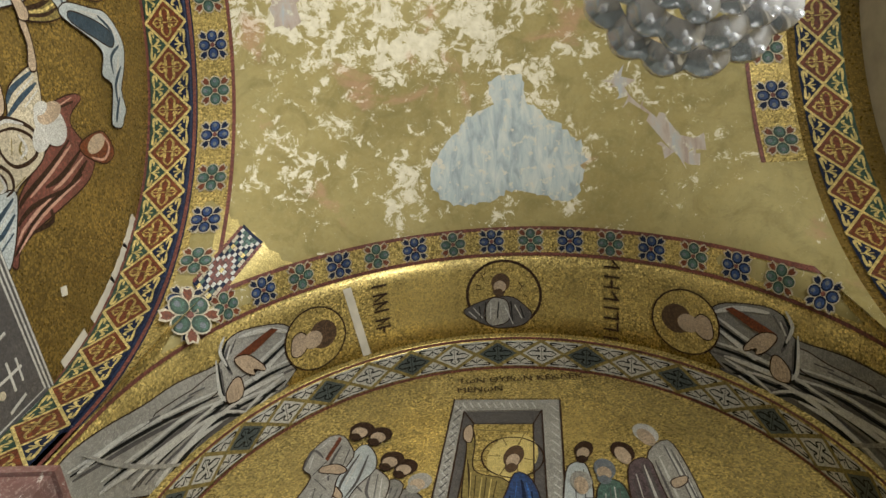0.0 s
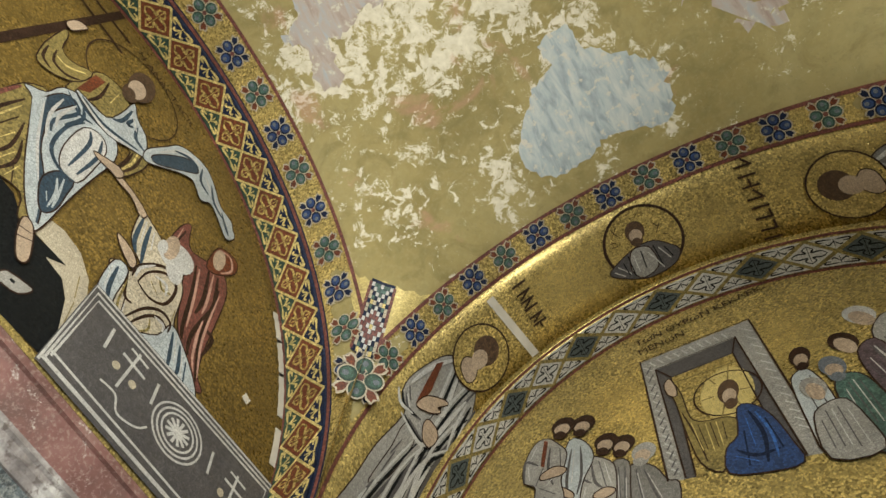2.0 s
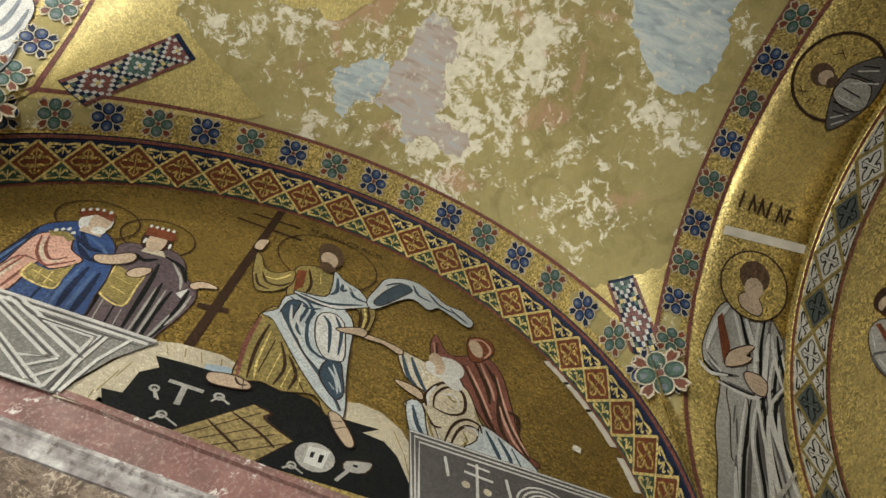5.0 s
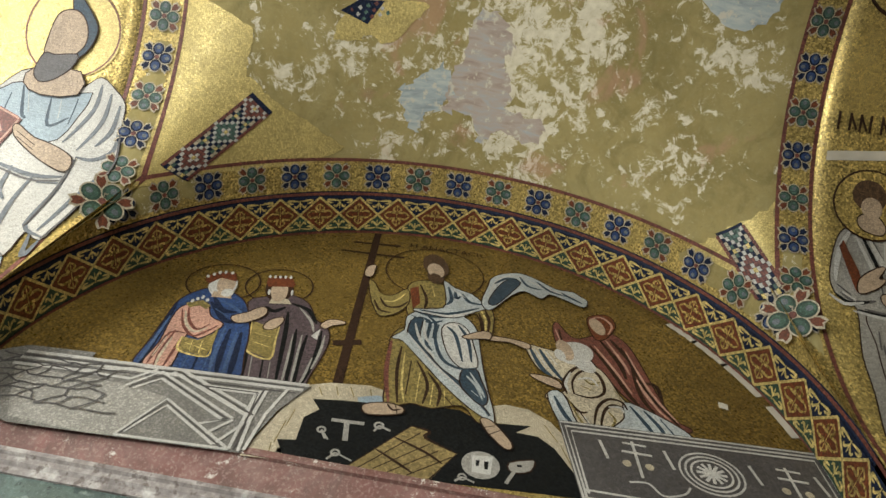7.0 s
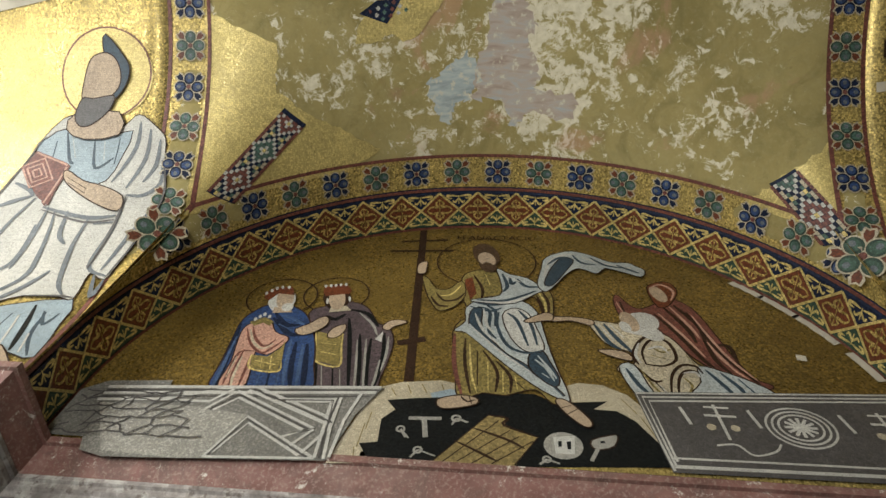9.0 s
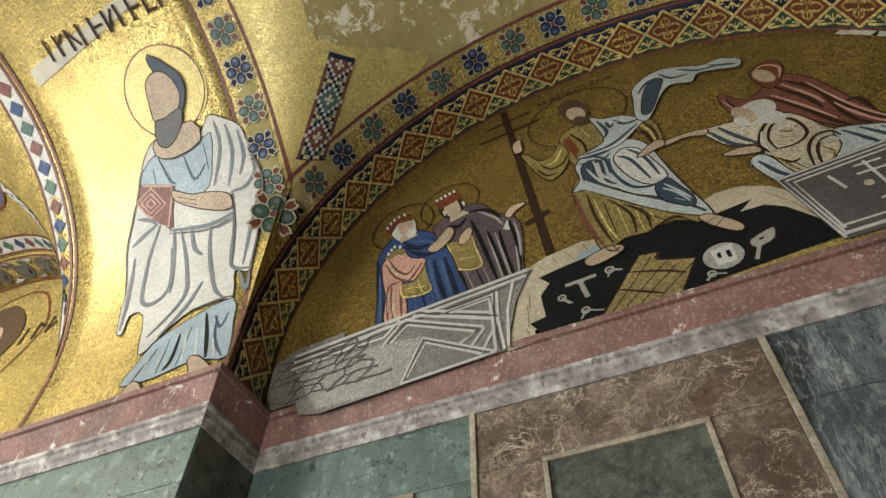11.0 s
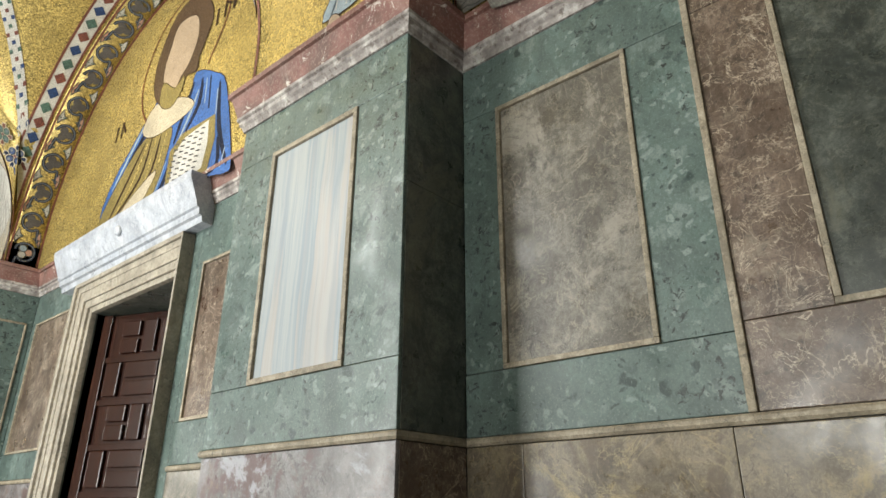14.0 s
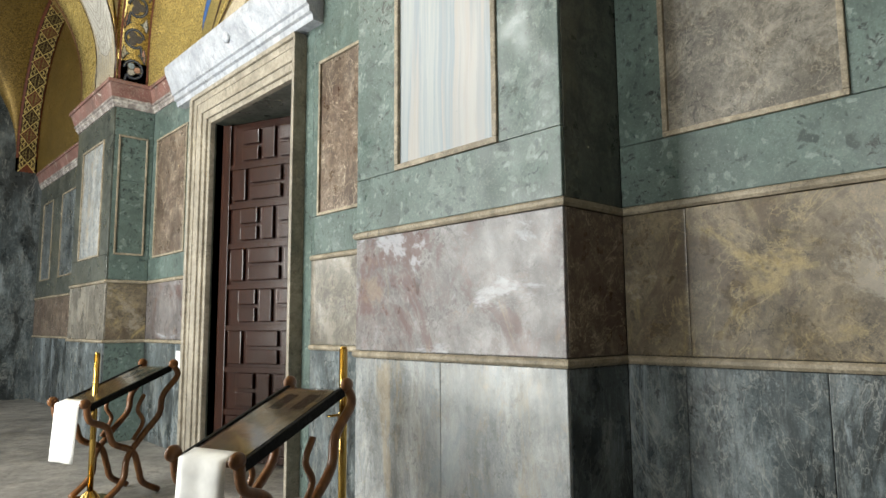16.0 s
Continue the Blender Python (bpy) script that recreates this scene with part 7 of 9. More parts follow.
def soffit_figure(f, turn, ROBE, label):
    """A robed figure up the soffit, drawn once and mirrored for the other side."""
    mo = Mosaic(m_south, 0.04, 0.006)
    mo.poly(f([(0.068, -0.002), (0.196, -0.016), (0.421, 0.03), (0.705, 0.097), (0.956, 0.118), (1.261, 0.164), (1.323, 0.082), (1.372, 0.05), (1.477, 0.042), (1.712, 0.101), (1.802, 0.171), (1.856, 0.268), (1.813, 0.42), (1.727, 0.509), (1.57, 0.6), (1.393, 0.604), (1.217, 0.595), (0.99, 0.597), (0.798, 0.643), (0.695, 0.633), (0.353, 0.387), (0.065, 0.13)]), ROBE, 3)
    mo.poly(f([(0.757, 0.196), (0.887, 0.201), (1.056, 0.216), (1.229, 0.205), (1.222, 0.317), (1.111, 0.327), (0.901, 0.295)]), M_GREY, 3)
    mo.line(f([(1.272, 0.202), (1.253, 0.367), (1.264, 0.462), (1.362, 0.547)]), 0.027, M_SLATE, 4, True)
    mo.line(f([(1.364, 0.084), (1.311, 0.165), (1.339, 0.278)]), 0.027, M_SLATE, 4, True)
    mo.line(f([(1.792, 0.275), (1.599, 0.353), (1.464, 0.386)]), 0.028, M_SLATE, 4, True)
    mo.line(f([(1.815, 0.455), (1.623, 0.449), (1.405, 0.456), (0.955, 0.484), (0.58, 0.49)]), 0.028, M_SLATE, 4, True)
    mo.line(f([(1.25, 0.465), (0.979, 0.405), (0.669, 0.381), (0.32, 0.3)]), 0.026, M_SLATE, 4, True)
    mo.line(f([(1.406, 0.645), (1.209, 0.54), (0.926, 0.58), (0.67, 0.635)]), 0.027, M_SLATE, 4, True)
    mo.line(f([(1.225, 0.39), (0.873, 0.313), (0.502, 0.215), (0.141, 0.099)]), 0.025, M_SLATE, 4, True)
    mo.line(f([(1.712, 0.545), (1.552, 0.582), (1.4, 0.633)]), 0.029, M_SLATE, 4, True)
    mo.line(f([(1.639, 0.586), (1.341, 0.542), (1.067, 0.565), (0.821, 0.615)]), 0.028, M_SLATE, 4, True)
    mo.line(f([(1.261, 0.164), (1.241, 0.328), (1.252, 0.422), (1.35, 0.506)]), 0.024, M_BLACK, 4, True)
    mo.line(f([(1.352, 0.047), (1.299, 0.128), (1.327, 0.239)]), 0.023, M_BLACK, 4, True)
    mo.line(f([(1.778, 0.236), (1.586, 0.313), (1.451, 0.347)]), 0.024, M_BLACK, 4, True)
    mo.line(f([(1.801, 0.415), (1.609, 0.408), (1.392, 0.416), (0.944, 0.446), (0.57, 0.453)]), 0.024, M_BLACK, 4, True)
    mo.line(f([(1.238, 0.426), (0.968, 0.367), (0.659, 0.345), (0.311, 0.267)]), 0.022, M_BLACK, 4, True)
    mo.line(f([(1.393, 0.604), (1.197, 0.5), (0.915, 0.54), (0.66, 0.596)]), 0.024, M_BLACK, 4, True)
    mo.line(f([(1.213, 0.351), (0.863, 0.276), (0.493, 0.181), (0.135, 0.069)]), 0.022, M_BLACK, 4, True)
    mo.line(f([(1.698, 0.504), (1.539, 0.54), (1.387, 0.591)]), 0.025, M_BLACK, 4, True)
    mo.line(f([(1.625, 0.544), (1.329, 0.502), (1.056, 0.525), (0.811, 0.576)]), 0.024, M_BLACK, 4, True)
    mo.line(f([(1.248, 0.131), (1.228, 0.293), (1.239, 0.386), (1.336, 0.469)]), 0.024, M_WHITE, 4, True)
    mo.line(f([(1.339, 0.015), (1.287, 0.094), (1.314, 0.205)]), 0.023, M_WHITE, 4, True)
    mo.line(f([(1.764, 0.201), (1.572, 0.278), (1.438, 0.311)]), 0.024, M_WHITE, 4, True)
    mo.line(f([(1.786, 0.378), (1.595, 0.372), (1.379, 0.38), (0.932, 0.411), (0.56, 0.419)]), 0.024, M_WHITE, 4, True)
    mo.line(f([(1.225, 0.39), (0.956, 0.332), (0.648, 0.311), (0.302, 0.236)]), 0.022, M_WHITE, 4, True)
    mo.line(f([(1.38, 0.566), (1.184, 0.464), (0.903, 0.504), (0.649, 0.56)]), 0.024, M_WHITE, 4, True)
    mo.line(f([(1.201, 0.316), (0.852, 0.243), (0.483, 0.15), (0.127, 0.042)]), 0.022, M_WHITE, 4, True)
    mo.line(f([(1.684, 0.467), (1.525, 0.503), (1.374, 0.554)]), 0.025, M_WHITE, 4, True)
    mo.line(f([(1.611, 0.506), (1.316, 0.465), (1.044, 0.489), (0.799, 0.54)]), 0.024, M_WHITE, 4, True)
    mo.line(f([(0.796, 0.212), (0.589, 0.169), (0.333, 0.122)]), 0.024, M_SLATE, 4, True)
    mo.line(f([(1.139, 0.384), (0.829, 0.381), (0.463, 0.362)]), 0.026, M_SLATE, 4, True)
    mo.line(f([(1.521, 0.322), (1.371, 0.323)]), 0.028, M_SLATE, 0, True)
    mo.line(f([(1.409, 0.068), (1.352, 0.136)]), 0.027, M_SLATE, 0, True)
    mo.line(f([(1.046, 0.248), (0.878, 0.231)]), 0.026, M_SLATE, 0, True)
    mo.line(f([(1.133, 0.245), (1.01, 0.225)]), 0.026, M_SLATE, 0, True)
    mo.line(f([(1.035, 0.44), (0.767, 0.428), (0.521, 0.454)]), 0.026, M_SLATE, 4, True)
    mo.line(f([(0.814, 0.426), (0.479, 0.439)]), 0.025, M_SLATE, 0, True)
    mo.line(f([(1.431, 0.063), (1.629, 0.102), (1.78, 0.179)]), 0.034, M_WHITE, 4, True)
    mo.line(f([(1.362, 0.091), (1.317, 0.16)]), 0.033, M_WHITE, 0, True)
    mo.line(f([(1.74, 0.282), (1.578, 0.351), (1.484, 0.393)]), 0.035, M_WHITE, 4, True)
    mo.line(f([(1.688, 0.447), (1.431, 0.438), (1.259, 0.427)]), 0.035, M_WHITE, 4, True)
    mo.line(f([(1.144, 0.446), (0.814, 0.426), (0.488, 0.418)]), 0.033, M_WHITE, 4, True)
    mo.line(f([(0.977, 0.411), (0.647, 0.378), (0.26, 0.272)]), 0.031, M_WHITE, 4, True)
    mo.line(f([(1.288, 0.579), (1.037, 0.591), (0.814, 0.637)]), 0.034, M_WHITE, 4, True)
    mo.line(f([(0.715, 0.191), (0.423, 0.128), (0.17, 0.084)]), 0.03, M_WHITE, 4, True)
    mo.line(f([(1.582, 0.542), (1.443, 0.579)]), 0.036, M_WHITE, 0, True)
    mo.line(f([(1.192, 0.517), (0.925, 0.509), (0.632, 0.542)]), 0.033, M_WHITE, 4, True)
    mo.poly(f([(1.662, 0.104), (1.706, 0.131), (1.525, 0.202), (1.396, 0.217), (1.372, 0.173)]), M_RUST)
    mo.poly(f([(1.369, 0.187), (1.466, 0.205), (1.552, 0.313), (1.56, 0.358), (1.485, 0.311), (1.484, 0.352), (1.42, 0.294)]), M_SKIN, 3)
    mo.poly(f([(1.267, 0.431), (1.266, 0.363), (1.331, 0.309), (1.38, 0.32), (1.385, 0.412), (1.341, 0.451)]), M_SKIN, 3)
    mo.line(f([(0.237, 0.034), (0.423, 0.234), (0.668, 0.446), (0.98, 0.661)]), 0.025, M_GREY, 4, True)
    mo.poly(f([(0.072, 0.031), (-0.021, -0.013), (-0.059, 0.005), (0.038, 0.103), (0.088, 0.081)]), M_GREY, 3)
    mo.oval(f([(1.952, 0.298)])[0], 0.221, 0.222, GOLD, 20, turn * 0.352)
    mo.ring(f([(1.952, 0.298)])[0], 0.222, 0.012, M_BROWN)
    mo.poly(f([(1.794, 0.242), (1.864, 0.221), (1.904, 0.309), (1.829, 0.376), (1.77, 0.35)]), M_SKIN, 3)
    mo.oval(f([(2.012, 0.287)])[0], 0.101, 0.103, M_HAIR, 20, turn * 0.347)
    mo.oval(f([(1.935, 0.3)])[0], 0.069, 0.063, M_SKIN, 20, turn * -0.157)
    return mo.build("mosaic_apostle", label, "mosaic figure", apo)


soffit_figure(lambda p: p, 1, M_GREY, "grey-robed mosaic figure with a dark-rimmed halo")
soffit_figure(lambda p: [(F_SOUTH - a, b) for a, b in p], -1, M_STONE, "blue-grey robed mosaic figure with a halo")
mo = Mosaic(m_south, 0.04, 0.006)
mo.oval((3.342, 0.254), 0.262, 0.262, GOLD, 20, 0.219)
mo.ring((3.342, 0.254), 0.262, 0.02, M_BROWN)
mo.poly([(3.049, 0.367), (3.122, 0.322), (3.225, 0.285), (3.298, 0.269), (3.404, 0.278), (3.482, 0.34), (3.534, 0.413), (3.47, 0.49), (3.343, 0.515), (3.244, 0.503), (3.116, 0.434)], M_SLATE, 3)
mo.poly([(3.241, 0.289), (3.315, 0.282), (3.366, 0.322), (3.365, 0.456), (3.246, 0.494), (3.195, 0.412)], M_GREY, 3)
mo.line([(3.117, 0.343), (3.179, 0.43)], 0.022, M_WHITE, 0, True)
mo.line([(3.342, 0.338), (3.398, 0.487)], 0.022, M_WHITE, 0, True)
mo.line([(3.416, 0.334), (3.464, 0.443)], 0.022, M_WHITE, 0, True)
mo.line([(3.247, 0.313), (3.237, 0.446)], 0.022, M_WHITE, 0, True)
mo.line([(3.082, 0.369), (3.137, 0.431)], 0.022, M_WHITE, 0, True)
mo.line([(3.209, 0.303), (3.201, 0.459)], 0.022, M_BLACK, 0, True)
mo.line([(3.39, 0.305), (3.395, 0.464)], 0.022, M_BLACK, 0, True)
mo.line([(3.453, 0.342), (3.481, 0.438)], 0.022, M_BLACK, 0, True)
mo.line([(3.302, 0.305), (3.288, 0.437)], 0.022, M_BLACK, 0, True)
mo.line([(3.161, 0.334), (3.166, 0.431)], 0.022, M_BLACK, 0, True)
mo.oval((3.323, 0.158), 0.066, 0.074, M_HAIR, 20, 0.247)
mo.oval((3.309, 0.221), 0.044, 0.045, M_HAIR, 20, 0.251)
mo.oval((3.317, 0.186), 0.044, 0.045, M_SKIN, 20, 0.25)
mo.oval((3.307, 0.228), 0.03, 0.026, M_HAIR, 20, 0.252)
mo.line([(3.183, 0.074), (3.208, 0.138)], 0.014, M_BROWN, 0, True)
mo.line([(3.223, 0.073), (3.17, 0.127)], 0.014, M_BROWN, 0, True)
mo.line([(3.141, 0.163), (3.179, 0.174)], 0.014, M_BROWN, 0, True)
mo.line([(3.14, 0.198), (3.18, 0.201)], 0.014, M_BROWN, 0, True)
mo.line([(3.445, 0.143), (3.474, 0.193)], 0.014, M_BROWN, 0, True)
mo.line([(3.489, 0.175), (3.446, 0.23)], 0.014, M_BROWN, 0, True)
mo.line([(3.481, 0.251), (3.515, 0.276)], 0.014, M_BROWN, 0, True)
mo.build("mosaic_roundel", "dark-rimmed mosaic roundel with a half-length figure", "mosaic", apo)
bars(m_south, (2.40, 0.06), (0, 1), (1, 0), 6, 0.11, M_BROWN, "name_bars", "dark mosaic strokes of a name", 7)
bars(m_south, (F_SOUTH - 2.40, 0.54), (0, -1), (-1, 0), 8, 0.11, M_BROWN, "name_bars", "dark mosaic strokes of a name", 8)
mo = Mosaic(m_south, 0.04, 0.006)
mo.poly([(2.20, 0.02), (2.26, 0.02), (2.34, 0.56), (2.28, 0.56)], FILLER)
mo.build("mortar_patch", "pale mortar strip across the soffit", "patch", "mortar repairs")

# the end lunette: a doorway with a robed figure, crowds on both sides
mo = Mosaic(p_south, 9, 0.006)
mo.poly([(-0.694, 4.7), (-0.591, 5.793), (0.121, 5.75), (0.027, 4.511)], M_GREY)
mo.poly([(-0.607, 4.677), (-0.523, 5.645), (-0.01, 5.631), (-0.065, 4.536)], M_SLATE)
mo.poly([(-0.558, 4.665), (-0.456, 5.505), (-0.075, 5.487), (-0.137, 4.554)], GOLD)
mo.line([(-0.455, 5.449), (-0.078, 5.402)], 0.01, M_OLIVE, 0)
mo.line([(-0.467, 5.347), (-0.085, 5.299)], 0.009, M_OLIVE, 0)
mo.line([(-0.478, 5.249), (-0.092, 5.201)], 0.009, M_OLIVE, 0)
mo.line([(-0.488, 5.156), (-0.098, 5.107)], 0.009, M_OLIVE, 0)
mo.line([(-0.498, 5.067), (-0.105, 5.017)], 0.009, M_OLIVE, 0)
mo.line([(-0.508, 4.981), (-0.111, 4.932)], 0.009, M_OLIVE, 0)
mo.line([(-0.517, 4.899), (-0.116, 4.85)], 0.009, M_OLIVE, 0)
mo.line([(-0.526, 4.821), (-0.122, 4.771)], 0.009, M_OLIVE, 0)
mo.line([(-0.534, 4.745), (-0.127, 4.696)], 0.009, M_OLIVE, 0)
mo.line([(-0.585, 5.722), (-0.545, 5.653)], 0.01, M_WHITE, 0)
mo.line([(-0.54, 5.705), (-0.583, 5.641)], 0.01, M_SLATE, 0)
mo.line([(0.052, 5.687), (0.094, 5.616)], 0.009, M_WHITE, 0)
mo.line([(-0.592, 5.625), (-0.553, 5.559)], 0.009, M_WHITE, 0)
mo.line([(-0.549, 5.609), (-0.591, 5.548)], 0.01, M_SLATE, 0)
mo.line([(0.045, 5.589), (0.086, 5.52)], 0.009, M_WHITE, 0)
mo.line([(-0.599, 5.532), (-0.561, 5.469)], 0.009, M_WHITE, 0)
mo.line([(-0.557, 5.516), (-0.598, 5.458)], 0.009, M_SLATE, 0)
mo.line([(0.038, 5.494), (0.079, 5.429)], 0.009, M_WHITE, 0)
mo.line([(-0.606, 5.443), (-0.568, 5.382)], 0.009, M_WHITE, 0)
mo.line([(-0.564, 5.428), (-0.605, 5.371)], 0.009, M_SLATE, 0)
mo.line([(0.032, 5.404), (0.072, 5.341)], 0.009, M_WHITE, 0)
mo.line([(-0.613, 5.357), (-0.576, 5.299)], 0.009, M_WHITE, 0)
mo.line([(-0.572, 5.343), (-0.611, 5.288)], 0.009, M_SLATE, 0)
mo.line([(0.026, 5.317), (0.065, 5.257)], 0.009, M_WHITE, 0)
mo.line([(-0.619, 5.274), (-0.583, 5.219)], 0.009, M_WHITE, 0)
mo.line([(-0.579, 5.261), (-0.618, 5.209)], 0.009, M_SLATE, 0)
mo.line([(0.02, 5.234), (0.058, 5.176)], 0.009, M_WHITE, 0)
mo.line([(-0.626, 5.195), (-0.59, 5.141)], 0.009, M_WHITE, 0)
mo.line([(-0.586, 5.182), (-0.624, 5.132)], 0.009, M_SLATE, 0)
mo.line([(0.014, 5.154), (0.052, 5.098)], 0.009, M_WHITE, 0)
mo.line([(-0.632, 5.119), (-0.596, 5.067)], 0.009, M_WHITE, 0)
mo.line([(-0.593, 5.106), (-0.63, 5.057)], 0.009, M_SLATE, 0)
mo.line([(0.009, 5.077), (0.046, 5.024)], 0.009, M_WHITE, 0)
mo.line([(-0.637, 5.045), (-0.602, 4.995)], 0.009, M_WHITE, 0)
mo.line([(-0.599, 5.033), (-0.635, 4.986)], 0.009, M_SLATE, 0)
mo.line([(0.004, 5.002), (0.04, 4.952)], 0.009, M_WHITE, 0)
mo.line([(-0.643, 4.974), (-0.608, 4.926)], 0.009, M_WHITE, 0)
mo.line([(-0.605, 4.963), (-0.641, 4.917)], 0.009, M_SLATE, 0)
mo.line([(-0.002, 4.931), (0.034, 4.882)], 0.009, M_WHITE, 0)
mo.line([(-0.648, 4.905), (-0.614, 4.859)], 0.009, M_WHITE, 0)
mo.line([(-0.611, 4.894), (-0.646, 4.85)], 0.009, M_SLATE, 0)
mo.line([(-0.006, 4.862), (0.029, 4.815)], 0.009, M_WHITE, 0)
mo.line([(-0.653, 4.839), (-0.62, 4.794)], 0.009, M_WHITE, 0)
mo.line([(-0.617, 4.829), (-0.651, 4.786)], 0.009, M_SLATE, 0)
mo.line([(-0.011, 4.796), (0.023, 4.751)], 0.009, M_WHITE, 0)
mo.line([(-0.658, 4.775), (-0.625, 4.732)], 0.009, M_WHITE, 0)
mo.line([(-0.623, 4.765), (-0.656, 4.724)], 0.009, M_SLATE, 0)
mo.line([(-0.016, 4.732), (0.018, 4.688)], 0.009, M_WHITE, 0)
mo.line([(-0.537, 5.744), (-0.512, 5.68)], 0.01, M_WHITE, 0)
mo.line([(-0.483, 5.741), (-0.46, 5.678)], 0.01, M_WHITE, 0)
mo.line([(-0.43, 5.738), (-0.407, 5.675)], 0.01, M_WHITE, 0)
mo.line([(-0.378, 5.735), (-0.355, 5.672)], 0.01, M_WHITE, 0)
mo.line([(-0.325, 5.732), (-0.304, 5.669)], 0.01, M_WHITE, 0)
mo.line([(-0.273, 5.73), (-0.252, 5.667)], 0.01, M_WHITE, 0)
mo.line([(-0.221, 5.727), (-0.201, 5.664)], 0.01, M_WHITE, 0)
mo.line([(-0.169, 5.724), (-0.15, 5.661)], 0.01, M_WHITE, 0)
mo.line([(-0.118, 5.721), (-0.099, 5.659)], 0.01, M_WHITE, 0)
mo.line([(-0.066, 5.718), (-0.049, 5.656)], 0.01, M_WHITE, 0)
mo.line([(-0.694, 4.7), (-0.591, 5.793), (0.121, 5.75), (0.027, 4.511)], 0.012, M_BROWN, 0)
mo.line([(-0.607, 4.677), (-0.523, 5.645), (-0.01, 5.631), (-0.065, 4.536)], 0.01, M_BROWN, 0)
mo.line([(-0.558, 4.665), (-0.456, 5.505), (-0.075, 5.487), (-0.137, 4.554)], 0.009, M_BROWN, 0)
mo.line([(-0.523, 5.645), (-0.456, 5.505)], 0.009, M_BROWN, 0)
mo.line([(-0.01, 5.631), (-0.075, 5.487)], 0.009, M_BROWN, 0)
mo.build("mosaic_doorway", "grey mosaic doorway on a gold ground", "mosaic")
fig2 = "figures of the end lunette"
mo = Mosaic(p_south, 9, 0.008)
mo.poly([(-0.881, 4.902), (-0.81, 4.907), (-0.733, 4.836), (-0.694, 4.713), (-0.648, 4.672), (-0.704, 4.479), (-0.935, 4.076), (-1.034, 4.148), (-0.915, 4.563), (-0.962, 4.689), (-0.949, 4.808)], M_STONE, 3)
mo.line([(-0.83, 4.871), (-0.838, 4.653), (-0.818, 4.435)], 0.015, M_SLATE, 4, True)
mo.line([(-0.79, 4.851), (-0.764, 4.621), (-0.722, 4.497)], 0.015, M_SLATE, 4, True)
mo.line([(-0.952, 4.679), (-0.857, 4.568), (-0.801, 4.534)], 0.015, M_SLATE, 4, True)
mo.line([(-0.919, 4.566), (-0.94, 4.328), (-1, 4.138)], 0.014, M_SLATE, 4, True)
mo.line([(-0.841, 4.494), (-0.92, 4.246)], 0.013, M_SLATE, 0, True)
mo.line([(-0.828, 4.844), (-0.836, 4.63)], 0.014, M_WHITE, 0, True)
mo.line([(-0.899, 4.548), (-0.948, 4.268)], 0.012, M_WHITE, 0, True)
mo.line([(-0.778, 4.814), (-0.746, 4.602)], 0.013, M_WHITE, 0, True)
mo.oval((-0.76, 4.979), 0.07, 0.071, M_GREY, 20, -0.856)
mo.oval((-0.79, 4.924), 0.045, 0.043, M_GREY, 20, -0.848)
mo.oval((-0.773, 4.955), 0.046, 0.043, M_SKIN, 20, -0.862)
mo.oval((-0.793, 4.918), 0.032, 0.024, M_GREY, 20, -0.852)
mo.build("mosaic_bystander", "pale-robed mosaic figure in the crowd by the doorway", "mosaic figure", fig2)
mo = Mosaic(p_south, 9, 0.011)
mo.poly([(-0.944, 4.985), (-0.98, 4.75), (-0.984, 4.619), (-1.064, 4.354), (-1.112, 4.204), (-1.025, 4.141), (-0.93, 4.537), (-0.887, 4.767), (-0.856, 4.949)], M_STONE, 3)
mo.line([(-0.915, 4.938), (-0.967, 4.652), (-1.045, 4.346)], 0.016, M_SLATE, 4, True)
mo.line([(-0.88, 4.925), (-0.954, 4.559), (-1.05, 4.189)], 0.015, M_SLATE, 4, True)
mo.line([(-0.981, 4.624), (-0.957, 4.448)], 0.015, M_SLATE, 0, True)
mo.line([(-0.928, 4.88), (-0.979, 4.582)], 0.014, M_WHITE, 0, True)
mo.line([(-0.891, 4.84), (-0.963, 4.49)], 0.013, M_WHITE, 0, True)
mo.line([(-1.025, 4.434), (-1.079, 4.211)], 0.012, M_WHITE, 0, True)
mo.oval((-0.854, 5.104), 0.072, 0.071, M_BROWN, 20, -0.864)
mo.oval((-0.882, 5.049), 0.048, 0.043, M_BROWN, 20, -0.86)
mo.oval((-0.866, 5.079), 0.048, 0.043, M_SKIN, 20, -0.86)
mo.oval((-0.886, 5.042), 0.033, 0.024, M_BROWN, 20, -0.829)
mo.build("mosaic_bystander", "pale-robed mosaic figure in the crowd by the doorway", "mosaic figure", fig2)
mo = Mosaic(p_south, 9, 0.014)
mo.poly([(-1.07, 5.101), (-1.15, 4.963), (-1.168, 4.816), (-1.111, 4.745), (-1.148, 4.606), (-1.152, 4.424), (-1.173, 4.248), (-1.072, 4.175), (-1.005, 4.605), (-0.97, 4.731), (-0.939, 4.892), (-0.952, 5.004)], M_GREY, 3)
mo.line([(-1.057, 5.056), (-1.06, 4.897), (-1.024, 4.829)], 0.018, M_SLATE, 4, True)
mo.line([(-1.013, 5.045), (-1.006, 4.829)], 0.018, M_SLATE, 0, True)
mo.line([(-1.168, 4.816), (-1.142, 4.947), (-1.08, 4.894)], 0.018, M_SLATE, 4, True)
mo.line([(-1.111, 4.745), (-1.006, 4.639)], 0.016, M_SLATE, 0, True)
mo.line([(-1.084, 4.678), (-1.115, 4.437), (-1.139, 4.23)], 0.014, M_SLATE, 4, True)
mo.line([(-1.039, 4.637), (-1.065, 4.362)], 0.015, M_SLATE, 0, True)
mo.line([(-1.152, 4.598), (-1.154, 4.364)], 0.015, M_SLATE, 0, True)
